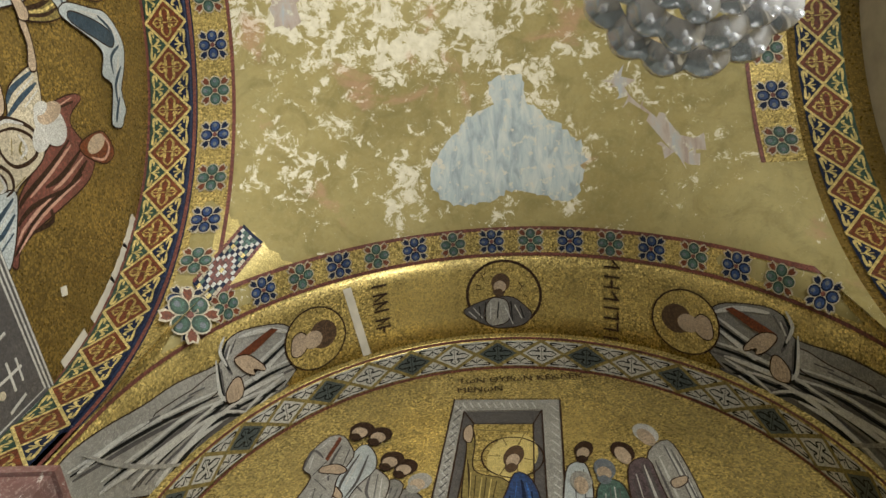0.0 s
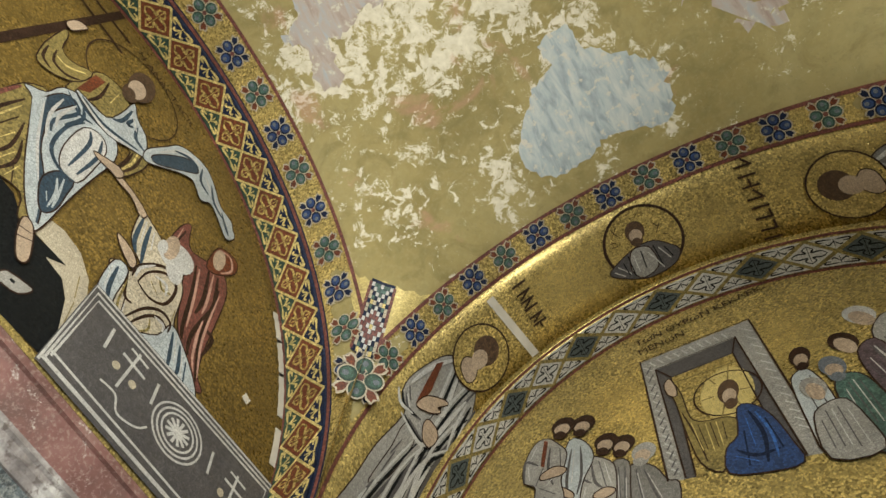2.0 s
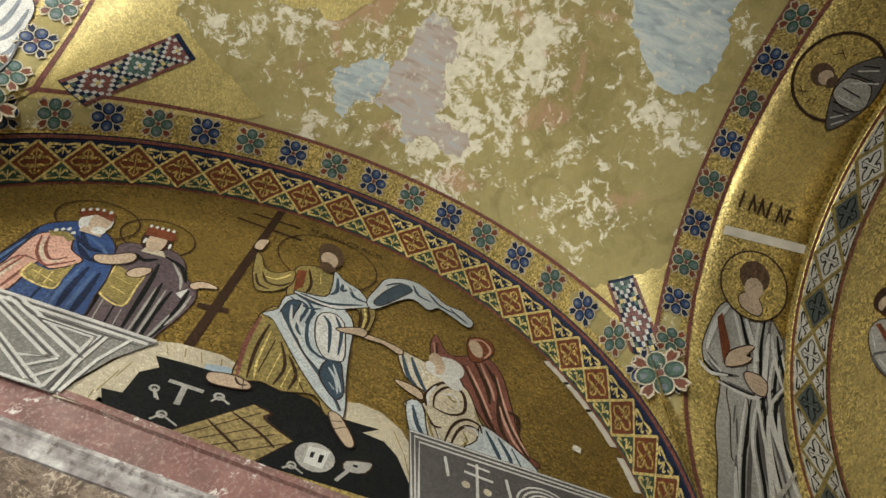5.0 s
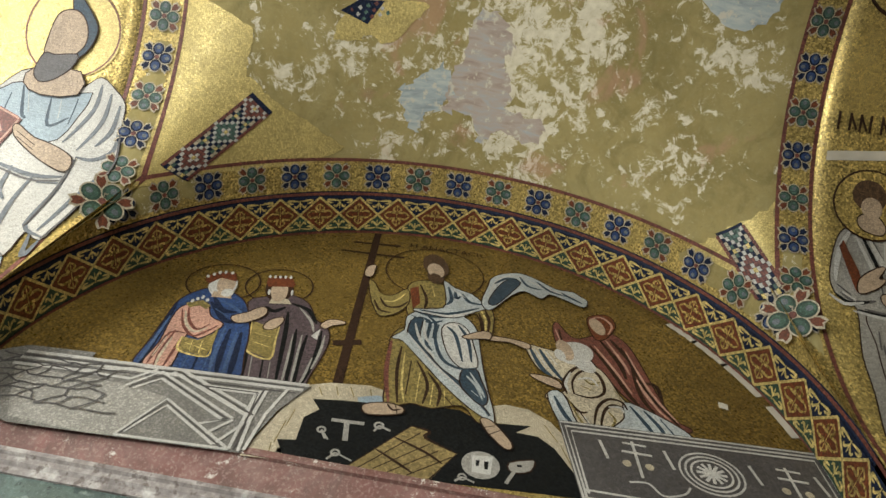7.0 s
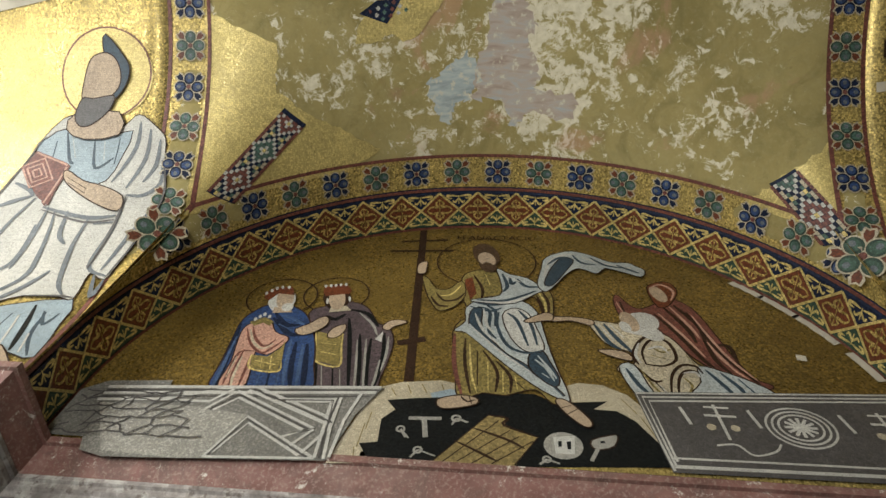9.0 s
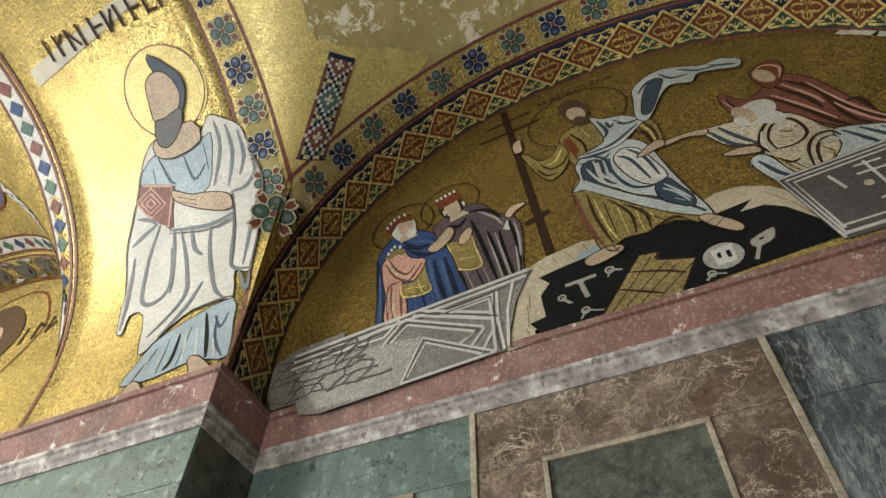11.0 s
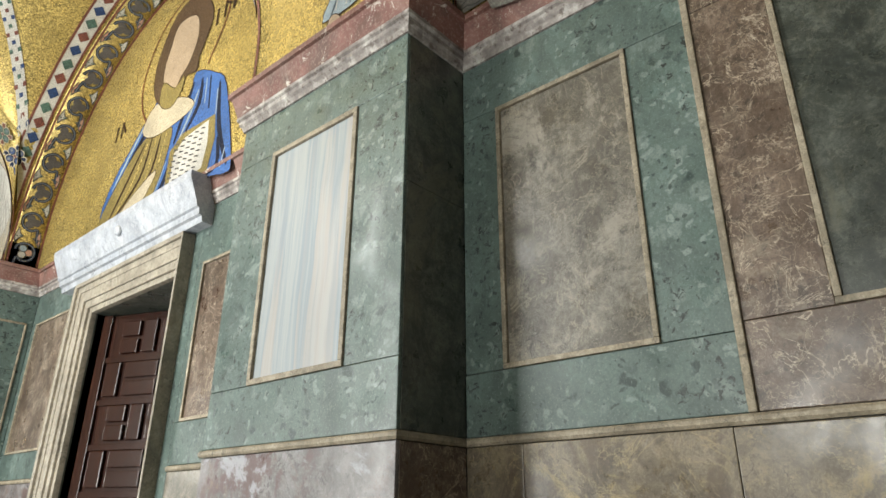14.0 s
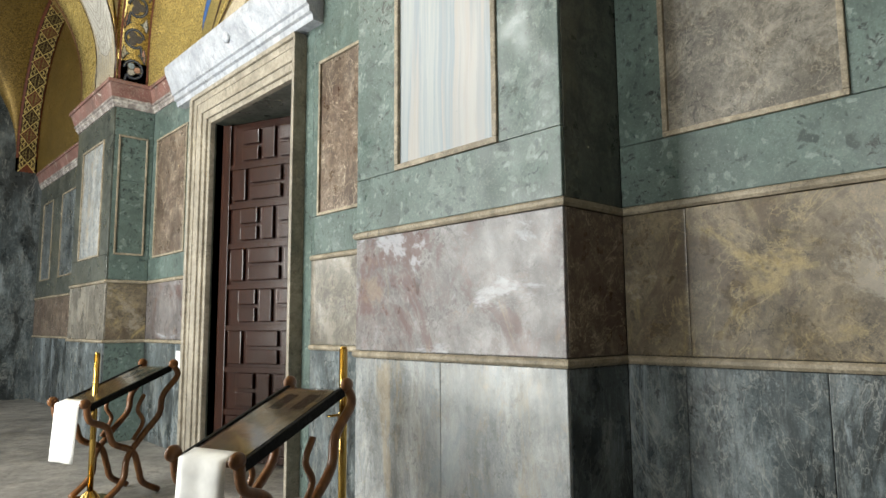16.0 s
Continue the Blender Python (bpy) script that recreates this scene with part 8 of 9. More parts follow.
mo.line([(-1.115, 4.882), (-1.14, 4.815)], 0.015, M_WHITE, 0, True)
mo.line([(-1.076, 4.63), (-1.107, 4.395)], 0.013, M_WHITE, 0, True)
mo.line([(-0.984, 5.014), (-0.976, 4.835)], 0.015, M_WHITE, 0, True)
mo.line([(-1.107, 4.699), (-1.134, 4.488)], 0.013, M_WHITE, 0, True)
mo.poly([(-1.082, 4.804), (-1.017, 4.822), (-0.966, 4.789), (-0.989, 4.758), (-1.063, 4.76)], M_SKIN, 3)
mo.oval((-0.944, 5.171), 0.077, 0.072, M_BROWN, 20, -0.859)
mo.oval((-0.972, 5.113), 0.05, 0.043, M_BROWN, 20, -0.842)
mo.oval((-0.956, 5.145), 0.05, 0.044, M_SKIN, 20, -0.856)
mo.oval((-0.975, 5.107), 0.035, 0.025, M_BROWN, 20, -0.847)
mo.build("mosaic_bystander", "pale-robed mosaic figure in the crowd by the doorway", "mosaic figure", fig2)
mo = Mosaic(p_south, 9, 0.017)
mo.poly([(-1.159, 5.309), (-1.26, 5.024), (-1.259, 4.838), (-1.334, 4.569), (-1.374, 4.394), (-1.248, 4.302), (-1.174, 4.76), (-1.124, 4.938), (-1.038, 5.087), (-1.068, 5.24)], M_PALE, 3)
mo.line([(-1.155, 5.226), (-1.217, 4.982), (-1.223, 4.805)], 0.019, M_SLATE, 4, True)
mo.line([(-1.098, 5.218), (-1.126, 4.988), (-1.174, 4.848)], 0.018, M_SLATE, 4, True)
mo.line([(-1.254, 4.833), (-1.3, 4.549), (-1.324, 4.365)], 0.016, M_SLATE, 4, True)
mo.line([(-1.203, 4.787), (-1.235, 4.498)], 0.016, M_SLATE, 0, True)
mo.line([(-1.265, 4.934), (-1.283, 4.851), (-1.203, 4.787)], 0.018, M_SLATE, 4, True)
mo.line([(-1.138, 5.208), (-1.19, 4.956)], 0.017, M_WHITE, 0, True)
mo.line([(-1.243, 4.78), (-1.281, 4.498)], 0.014, M_WHITE, 0, True)
mo.line([(-1.243, 4.617), (-1.28, 4.359)], 0.013, M_WHITE, 0, True)
mo.poly([(-1.255, 4.947), (-1.197, 4.878), (-1.201, 4.838), (-1.258, 4.89)], M_SKIN, 3)
mo.oval((-1.051, 5.413), 0.082, 0.076, M_BROWN, 20, -0.881)
mo.oval((-1.078, 5.352), 0.053, 0.045, M_BROWN, 20, -0.878)
mo.oval((-1.063, 5.386), 0.055, 0.046, M_SKIN, 20, -0.876)
mo.oval((-1.081, 5.345), 0.037, 0.026, M_BROWN, 20, -0.862)
mo.build("mosaic_bystander", "pale-robed mosaic figure in the crowd by the doorway", "mosaic figure", fig2)
mo = Mosaic(p_south, 9, 0.020)
mo.poly([(-1.291, 5.403), (-1.38, 5.401), (-1.463, 5.25), (-1.473, 5.101), (-1.404, 5.018), (-1.456, 4.796), (-1.458, 4.637), (-1.486, 4.476), (-1.35, 4.377), (-1.252, 4.823), (-1.252, 5.006), (-1.191, 5.199), (-1.225, 5.302)], M_GREY, 3)
mo.line([(-1.224, 5.274), (-1.242, 5.081)], 0.02, M_SLATE, 0, True)
mo.line([(-1.285, 5.311), (-1.317, 5.131), (-1.298, 4.989)], 0.02, M_SLATE, 4, True)
mo.line([(-1.346, 5.16), (-1.404, 5.037)], 0.02, M_SLATE, 0, True)
mo.line([(-1.473, 5.101), (-1.456, 5.269), (-1.373, 5.197)], 0.021, M_SLATE, 4, True)
mo.line([(-1.387, 5.011), (-1.293, 4.914)], 0.018, M_SLATE, 0, True)
mo.line([(-1.425, 4.854), (-1.439, 4.622), (-1.458, 4.462)], 0.017, M_SLATE, 4, True)
mo.line([(-1.307, 4.881), (-1.362, 4.599), (-1.399, 4.43)], 0.017, M_SLATE, 4, True)
mo.line([(-1.361, 4.931), (-1.355, 4.731)], 0.018, M_SLATE, 0, True)
mo.line([(-1.44, 5.221), (-1.437, 5.097)], 0.018, M_WHITE, 0, True)
mo.line([(-1.29, 5.053), (-1.339, 5.004)], 0.016, M_WHITE, 0, True)
mo.line([(-1.375, 4.899), (-1.4, 4.63)], 0.015, M_WHITE, 0, True)
mo.line([(-1.322, 4.765), (-1.374, 4.534)], 0.014, M_WHITE, 0, True)
mo.line([(-1.369, 5.372), (-1.416, 5.283)], 0.019, M_WHITE, 0, True)
mo.poly([(-1.317, 5.403), (-1.293, 5.376), (-1.338, 5.161), (-1.361, 5.185)], M_RUST)
mo.poly([(-1.358, 5.11), (-1.277, 5.131), (-1.21, 5.083), (-1.234, 5.047), (-1.317, 5.055), (-1.367, 5.069)], M_SKIN, 3)
mo.oval((-1.178, 5.466), 0.087, 0.078, M_BROWN, 20, -0.867)
mo.oval((-1.204, 5.403), 0.057, 0.047, M_BROWN, 20, -0.86)
mo.oval((-1.19, 5.438), 0.057, 0.048, M_SKIN, 20, -0.847)
mo.oval((-1.207, 5.396), 0.04, 0.027, M_BROWN, 20, -0.857)
mo.build("mosaic_bystander", "pale-robed mosaic figure in the crowd by the doorway", "mosaic figure", fig2)
mo = Mosaic(p_south, 9, 0.008)
mo.poly([(0.576, 5.183), (0.707, 5.283), (0.749, 5.086), (0.765, 4.739), (0.781, 4.297), (0.587, 4.33), (0.589, 4.737), (0.547, 4.986)], M_GREY, 3)
mo.line([(0.674, 5.237), (0.703, 4.908), (0.722, 4.436)], 0.018, M_SLATE, 4, True)
mo.line([(0.704, 5.197), (0.733, 4.85), (0.753, 4.356)], 0.017, M_SLATE, 4, True)
mo.line([(0.591, 5.101), (0.609, 4.753), (0.606, 4.395)], 0.017, M_SLATE, 4, True)
mo.line([(0.727, 5.105), (0.745, 4.754)], 0.018, M_SLATE, 0, True)
mo.line([(0.685, 5.21), (0.713, 4.866), (0.727, 4.398)], 0.015, M_WHITE, 4, True)
mo.line([(0.622, 5.144), (0.638, 4.788), (0.641, 4.368)], 0.015, M_WHITE, 4, True)
mo.line([(0.722, 5.151), (0.739, 4.801)], 0.016, M_WHITE, 0, True)
mo.oval((0.595, 5.356), 0.071, 0.1, M_WHITE, 20, 0.228)
mo.oval((0.589, 5.317), 0.046, 0.086, M_SKIN, 20, 0.219)
mo.build("mosaic_bystander", "pale-robed mosaic figure in the crowd by the doorway", "mosaic figure", fig2)
mo = Mosaic(p_south, 9, 0.011)
mo.poly([(0.445, 5.073), (0.551, 5.115), (0.569, 4.929), (0.585, 4.632), (0.584, 4.348), (0.445, 4.36), (0.402, 4.603), (0.402, 4.864)], M_PLUM, 3)
mo.line([(0.507, 5.078), (0.512, 4.783), (0.518, 4.418)], 0.017, M_SLATE, 4, True)
mo.line([(0.538, 5.04), (0.545, 4.729), (0.548, 4.375)], 0.017, M_SLATE, 4, True)
mo.line([(0.432, 4.95), (0.438, 4.593)], 0.018, M_SLATE, 0, True)
mo.line([(0.52, 5.063), (0.527, 4.752), (0.533, 4.396)], 0.015, M_WHITE, 4, True)
mo.line([(0.461, 4.99), (0.455, 4.67)], 0.015, M_WHITE, 0, True)
mo.line([(0.616, 4.889), (0.681, 4.891)], 0.015, M_WHITE, 0, True)
mo.poly([(0.641, 4.929), (0.725, 4.96), (0.708, 4.906), (0.642, 4.871)], M_SKIN, 3)
mo.oval((0.424, 5.188), 0.067, 0.093, M_BROWN, 20, 0.165)
mo.oval((0.419, 5.152), 0.043, 0.08, M_SKIN, 20, 0.139)
mo.build("mosaic_bystander", "plum-robed mosaic figure in the crowd by the doorway", "mosaic figure", fig2)
mo = Mosaic(p_south, 9, 0.014)
mo.poly([(0.078, 5.018), (0.129, 5.093), (0.188, 5.083), (0.204, 4.928), (0.181, 4.709), (0.132, 4.465), (0.01, 4.497), (0.027, 4.711)], M_PALE, 3)
mo.line([(0.127, 5.027), (0.092, 4.692)], 0.018, M_SLATE, 0, True)
mo.line([(0.175, 5.036), (0.144, 4.678)], 0.018, M_SLATE, 0, True)
mo.line([(0.153, 5.034), (0.118, 4.685)], 0.016, M_WHITE, 0, True)
mo.oval((0.202, 5.211), 0.055, 0.085, M_BROWN, 20, -0.35)
mo.oval((0.182, 5.139), 0.036, 0.051, M_BROWN, 20, -0.339)
mo.oval((0.193, 5.179), 0.036, 0.052, M_SKIN, 20, -0.365)
mo.oval((0.18, 5.131), 0.025, 0.029, M_BROWN, 20, -0.322)
mo.build("mosaic_bystander", "pale-robed mosaic figure in the crowd by the doorway", "mosaic figure", fig2)
mo = Mosaic(p_south, 9, 0.017)
mo.poly([(0.231, 4.872), (0.312, 4.941), (0.376, 4.873), (0.38, 4.651), (0.336, 4.395), (0.169, 4.42), (0.195, 4.622)], M_TEAL, 3)
mo.line([(0.296, 4.875), (0.268, 4.562)], 0.017, M_SLATE, 0, True)
mo.line([(0.343, 4.86), (0.316, 4.548)], 0.017, M_SLATE, 0, True)
mo.line([(0.231, 4.781), (0.197, 4.504)], 0.017, M_SLATE, 0, True)
mo.line([(0.321, 4.881), (0.292, 4.555)], 0.015, M_WHITE, 0, True)
mo.line([(0.265, 4.834), (0.22, 4.498)], 0.015, M_WHITE, 0, True)
mo.oval((0.293, 5.033), 0.061, 0.088, M_MIST, 20, 0)
mo.oval((0.279, 4.956), 0.04, 0.052, M_MIST, 20, 0)
mo.oval((0.286, 4.998), 0.041, 0.053, M_SKIN, 20, 0.024)
mo.oval((0.277, 4.948), 0.028, 0.03, M_MIST, 20, 0)
mo.build("mosaic_bystander", "teal-robed mosaic figure in the crowd by the doorway", "mosaic figure", fig2)
mo = Mosaic(p_south, 9, 0.020)
mo.poly([(0.059, 4.723), (0.134, 4.788), (0.229, 4.773), (0.244, 4.608), (0.215, 4.408), (0.013, 4.459)], M_GREY, 3)
mo.line([(0.122, 4.748), (0.089, 4.495)], 0.017, M_SLATE, 0, True)
mo.line([(0.178, 4.744), (0.144, 4.462)], 0.017, M_SLATE, 0, True)
mo.line([(0.079, 4.696), (0.052, 4.505)], 0.016, M_SLATE, 0, True)
mo.line([(0.148, 4.74), (0.118, 4.488)], 0.014, M_WHITE, 0, True)
mo.line([(0.206, 4.701), (0.185, 4.47)], 0.014, M_WHITE, 0, True)
mo.oval((0.148, 4.932), 0.061, 0.084, M_GREY, 20, 0)
mo.oval((0.144, 4.899), 0.039, 0.071, M_SKIN, 20, 0)
mo.build("mosaic_bystander", "pale-robed mosaic figure in the crowd by the doorway", "mosaic figure", fig2)
mo = Mosaic(p_south, 9, 0.012)
mo.oval((-0.222, 5.169), 0.147, 0.223, GOLD_PALE, 20, -0.317)
mo.ring((-0.222, 5.169), 0.184, 0.01, M_BROWN)
mo.line([(-0.155, 5.147), (-0.088, 5.125)], 0.009, M_OLIVE, 0)
mo.line([(-0.202, 5.066), (-0.183, 4.969)], 0.009, M_OLIVE, 0)
mo.line([(-0.267, 5.08), (-0.31, 4.994)], 0.009, M_OLIVE, 0)
mo.line([(-0.292, 5.176), (-0.363, 5.183)], 0.009, M_OLIVE, 0)
mo.line([(-0.252, 5.271), (-0.285, 5.378)], 0.009, M_OLIVE, 0)
mo.line([(-0.183, 5.272), (-0.142, 5.379)], 0.009, M_OLIVE, 0)
mo.poly([(-0.493, 5.26), (-0.502, 5.406), (-0.464, 5.434), (-0.451, 5.302), (-0.463, 5.091), (-0.408, 5.014), (-0.287, 4.977), (-0.243, 4.878), (-0.357, 4.735), (-0.431, 4.631), (-0.505, 4.733), (-0.51, 4.958)], M_OLIVE, 3)
mo.line([(-0.489, 5.151), (-0.473, 4.9), (-0.477, 4.725)], 0.013, M_BROWN, 4, True)
mo.line([(-0.44, 5.009), (-0.449, 4.803)], 0.013, M_BROWN, 0, True)
mo.line([(-0.379, 4.991), (-0.396, 4.789)], 0.013, M_BROWN, 0, True)
mo.line([(-0.321, 4.958), (-0.344, 4.818)], 0.013, M_BROWN, 0, True)
mo.line([(-0.468, 5.043), (-0.472, 4.81)], 0.013, M_YELLOW, 0, True)
mo.line([(-0.404, 4.993), (-0.423, 4.77)], 0.013, M_YELLOW, 0, True)
mo.line([(-0.35, 4.977), (-0.372, 4.791)], 0.013, M_YELLOW, 0, True)
mo.poly([(-0.218, 5.014), (-0.144, 4.991), (-0.097, 4.858), (-0.085, 4.659), (-0.094, 4.505), (-0.252, 4.527), (-0.406, 4.605), (-0.365, 4.758), (-0.283, 4.822)], M_BLUE, 3)
mo.line([(-0.181, 4.963), (-0.175, 4.769), (-0.228, 4.578)], 0.023, M_NAVY, 4, True)
mo.line([(-0.13, 4.868), (-0.133, 4.632)], 0.024, M_NAVY, 0, True)
mo.line([(-0.251, 4.835), (-0.308, 4.599)], 0.024, M_NAVY, 0, True)
mo.line([(-0.329, 4.727), (-0.257, 4.645), (-0.146, 4.636)], 0.023, M_NAVY, 4, True)
mo.line([(-0.155, 4.936), (-0.142, 4.76), (-0.174, 4.584)], 0.015, M_AZURE, 4, True)
mo.line([(-0.211, 4.915), (-0.24, 4.702)], 0.014, M_AZURE, 0, True)
mo.line([(-0.347, 4.69), (-0.264, 4.607)], 0.014, M_AZURE, 0, True)
mo.poly([(-0.515, 5.352), (-0.512, 5.451), (-0.473, 5.486), (-0.462, 5.392), (-0.478, 5.311)], M_SKIN, 3)
mo.oval((-0.215, 5.17), 0.059, 0.102, M_HAIR, 20, -0.311)
mo.oval((-0.231, 5.081), 0.038, 0.06, M_HAIR, 20, -0.297)
mo.oval((-0.222, 5.13), 0.038, 0.061, M_SKIN, 20, -0.322)
mo.oval((-0.233, 5.072), 0.028, 0.036, M_HAIR, 20, -0.333)
mo.build("mosaic_haloed_figure", "mosaic figure in a deep blue robe before a doorway", "mosaic figure", fig2)
letters("TωN ΘYPωN KEKΛEIC", p_south, (-0.575, 5.985), (0.98, 0.02), (-0.02, 1), 0.092, M_BROWN, "scene_title", "dark mosaic letters over the doorway")
letters("MENωN", p_south, (-0.58, 5.87), (0.98, 0.02), (-0.02, 1), 0.092, M_BROWN, "scene_title", "dark mosaic letters over the doorway")

# over the door: a half-length figure with an open book
mo = Mosaic(p_door, 9, 0.008)
mo.line([(-6.061, 4.967), (-6.331, 5.299), (-6.422, 5.733), (-6.178, 6.234), (-5.6, 6.453), (-5.176, 6.348), (-4.876, 5.931), (-4.84, 5.635), (-5.064, 5.213)], 0.023, M_RUST, 5)
mo.poly([(-5.253, 5.219), (-4.864, 5.017), (-4.663, 4.794), (-4.418, 3.995), (-4.484, 3.894), (-4.703, 3.943), (-5.088, 3.965), (-5.603, 3.991), (-5.803, 3.898), (-6.429, 3.977), (-6.821, 4.204), (-6.665, 4.593), (-6.396, 4.854), (-6.13, 5.113), (-5.907, 5.22), (-5.465, 4.778), (-5.296, 4.953)], M_AZURE, 3)
mo.line([(-5.113, 5.09), (-5.103, 4.809), (-5.272, 4.582)], 0.071, M_NAVY, 4, True)
mo.line([(-4.959, 5.037), (-4.91, 4.669)], 0.069, M_NAVY, 0, True)
mo.line([(-4.78, 4.894), (-4.686, 4.408), (-4.477, 3.966)], 0.062, M_NAVY, 4, True)
mo.line([(-5.262, 5.114), (-5.352, 4.854), (-5.461, 4.537)], 0.072, M_NAVY, 4, True)
mo.line([(-4.682, 4.299), (-4.635, 4.021), (-4.933, 4.008)], 0.06, M_NAVY, 4, True)
mo.line([(-5.996, 5.058), (-6.286, 4.749), (-6.635, 4.333)], 0.082, M_NAVY, 4, True)
mo.line([(-5.432, 4.468), (-5.538, 4.164), (-5.786, 3.964)], 0.07, M_NAVY, 4, True)
mo.line([(-5.023, 5.042), (-4.997, 4.764)], 0.042, M_SKY, 0, True)
mo.line([(-5.147, 4.981), (-5.245, 4.749), (-5.372, 4.55)], 0.043, M_SKY, 4, True)
mo.line([(-4.8, 4.826), (-4.768, 4.552)], 0.039, M_SKY, 0, True)
mo.line([(-6.146, 5.053), (-6.405, 4.76), (-6.65, 4.462)], 0.049, M_SKY, 4, True)
mo.line([(-5.543, 4.392), (-5.663, 4.12)], 0.043, M_SKY, 0, True)
mo.line([(-4.533, 4.138), (-4.572, 3.974)], 0.035, M_SKY, 0, True)
mo.poly([(-6.112, 4.844), (-5.779, 4.81), (-5.546, 4.737), (-5.562, 4.457), (-5.652, 4.201), (-5.791, 4.076), (-6.355, 4.042), (-6.655, 3.892), (-6.842, 4.119), (-6.521, 4.545)], M_OLIVE, 3)
mo.line([(-5.934, 4.808), (-6.05, 4.389), (-6.489, 4.08)], 0.047, M_BROWN, 4, True)
mo.line([(-5.755, 4.758), (-5.807, 4.426), (-5.989, 4.165)], 0.045, M_BROWN, 4, True)
mo.line([(-6.067, 4.795), (-6.341, 4.424), (-6.606, 4.084)], 0.048, M_BROWN, 4, True)
mo.line([(-5.848, 4.781), (-5.911, 4.343)], 0.045, GOLD, 0, True)
mo.line([(-5.999, 4.789), (-6.207, 4.381), (-6.516, 4.088)], 0.046, GOLD, 4, True)
mo.line([(-5.64, 4.725), (-5.695, 4.446)], 0.044, GOLD, 0, True)
mo.poly([(-5.731, 4.37), (-5.828, 4.172), (-6.091, 3.996), (-6.37, 4.029), (-6.218, 4.194)], M_CREAM, 3)
mo.poly([(-6.003, 5.194), (-5.452, 5.034), (-5.19, 4.846), (-5.408, 4.779), (-5.917, 4.795), (-6.193, 4.967)], M_CREAM, 3)
mo.poly([(-5.55, 6.315), (-5.244, 6.075), (-5.108, 5.783), (-5.18, 5.547), (-5.256, 5.384), (-5.262, 5.243), (-5.468, 5.274), (-5.59, 5.082), (-5.851, 5.116), (-6.086, 5.352), (-6.17, 5.687), (-6.086, 6.016), (-5.908, 6.265)], M_HAIR, 3)
mo.poly([(-5.616, 6.065), (-5.423, 5.957), (-5.346, 5.688), (-5.431, 5.437), (-5.566, 5.32), (-5.672, 5.183), (-5.888, 5.346), (-5.959, 5.587), (-5.906, 5.849), (-5.831, 6.07)], M_SKIN, 3)
mo.poly([(-5.917, 5.414), (-5.649, 5.225), (-5.498, 5.302), (-5.492, 5.135), (-5.664, 5.017), (-5.911, 5.154)], M_OLIVE, 3)
mo.poly([(-4.768, 4.552), (-4.715, 4.3), (-4.765, 4.024), (-4.977, 4.013), (-5.49, 3.995), (-5.489, 4.203), (-5.5, 4.469), (-5.311, 4.585)], M_OLIVE)
mo.poly([(-4.863, 4.535), (-4.827, 4.289), (-4.866, 4.074), (-5.041, 4.065), (-5.431, 4.031), (-5.401, 4.174), (-5.409, 4.413), (-5.245, 4.514)], M_WHITE)
mo.line([(-5.41, 4.506), (-5.335, 4.484)], 0.016, M_SLATE, 0)
mo.line([(-5.297, 4.504), (-5.224, 4.482)], 0.016, M_SLATE, 0)
mo.line([(-5.186, 4.502), (-5.114, 4.481)], 0.015, M_SLATE, 0)
mo.line([(-5.077, 4.501), (-5.008, 4.479)], 0.015, M_SLATE, 0)
mo.line([(-4.971, 4.499), (-4.903, 4.478)], 0.015, M_SLATE, 0)
mo.line([(-5.417, 4.451), (-5.342, 4.429)], 0.016, M_SLATE, 0)
mo.line([(-5.304, 4.449), (-5.231, 4.428)], 0.016, M_SLATE, 0)
mo.line([(-5.194, 4.448), (-5.122, 4.427)], 0.015, M_SLATE, 0)
mo.line([(-5.085, 4.447), (-5.016, 4.426)], 0.015, M_SLATE, 0)
mo.line([(-4.979, 4.446), (-4.911, 4.425)], 0.015, M_SLATE, 0)
mo.line([(-5.424, 4.396), (-5.35, 4.375)], 0.016, M_SLATE, 0)
mo.line([(-5.312, 4.395), (-5.239, 4.374)], 0.016, M_SLATE, 0)
mo.line([(-5.201, 4.394), (-5.13, 4.374)], 0.015, M_SLATE, 0)
mo.line([(-5.093, 4.394), (-5.024, 4.373)], 0.015, M_SLATE, 0)
mo.line([(-4.988, 4.393), (-4.92, 4.373)], 0.015, M_SLATE, 0)
mo.line([(-5.431, 4.341), (-5.357, 4.321)], 0.016, M_SLATE, 0)
mo.line([(-5.319, 4.341), (-5.246, 4.321)], 0.015, M_SLATE, 0)
mo.line([(-5.209, 4.341), (-5.138, 4.321)], 0.015, M_SLATE, 0)
mo.line([(-5.101, 4.341), (-5.032, 4.321)], 0.015, M_SLATE, 0)
mo.line([(-4.996, 4.341), (-4.928, 4.321)], 0.015, M_SLATE, 0)
mo.line([(-5.438, 4.287), (-5.364, 4.267)], 0.016, M_SLATE, 0)
mo.line([(-5.326, 4.287), (-5.254, 4.268)], 0.015, M_SLATE, 0)
mo.line([(-5.217, 4.288), (-5.146, 4.268)], 0.015, M_SLATE, 0)
mo.line([(-5.109, 4.288), (-5.04, 4.269)], 0.015, M_SLATE, 0)
mo.line([(-5.004, 4.289), (-4.937, 4.27)], 0.015, M_SLATE, 0)
mo.line([(-5.445, 4.233), (-5.371, 4.214)], 0.015, M_SLATE, 0)
mo.line([(-5.333, 4.234), (-5.261, 4.215)], 0.015, M_SLATE, 0)
mo.line([(-5.224, 4.235), (-5.154, 4.216)], 0.015, M_SLATE, 0)
mo.line([(-5.117, 4.236), (-5.048, 4.217)], 0.015, M_SLATE, 0)
mo.line([(-5.012, 4.237), (-4.945, 4.219)], 0.015, M_SLATE, 0)
mo.line([(-5.452, 4.18), (-5.378, 4.161)], 0.015, M_SLATE, 0)
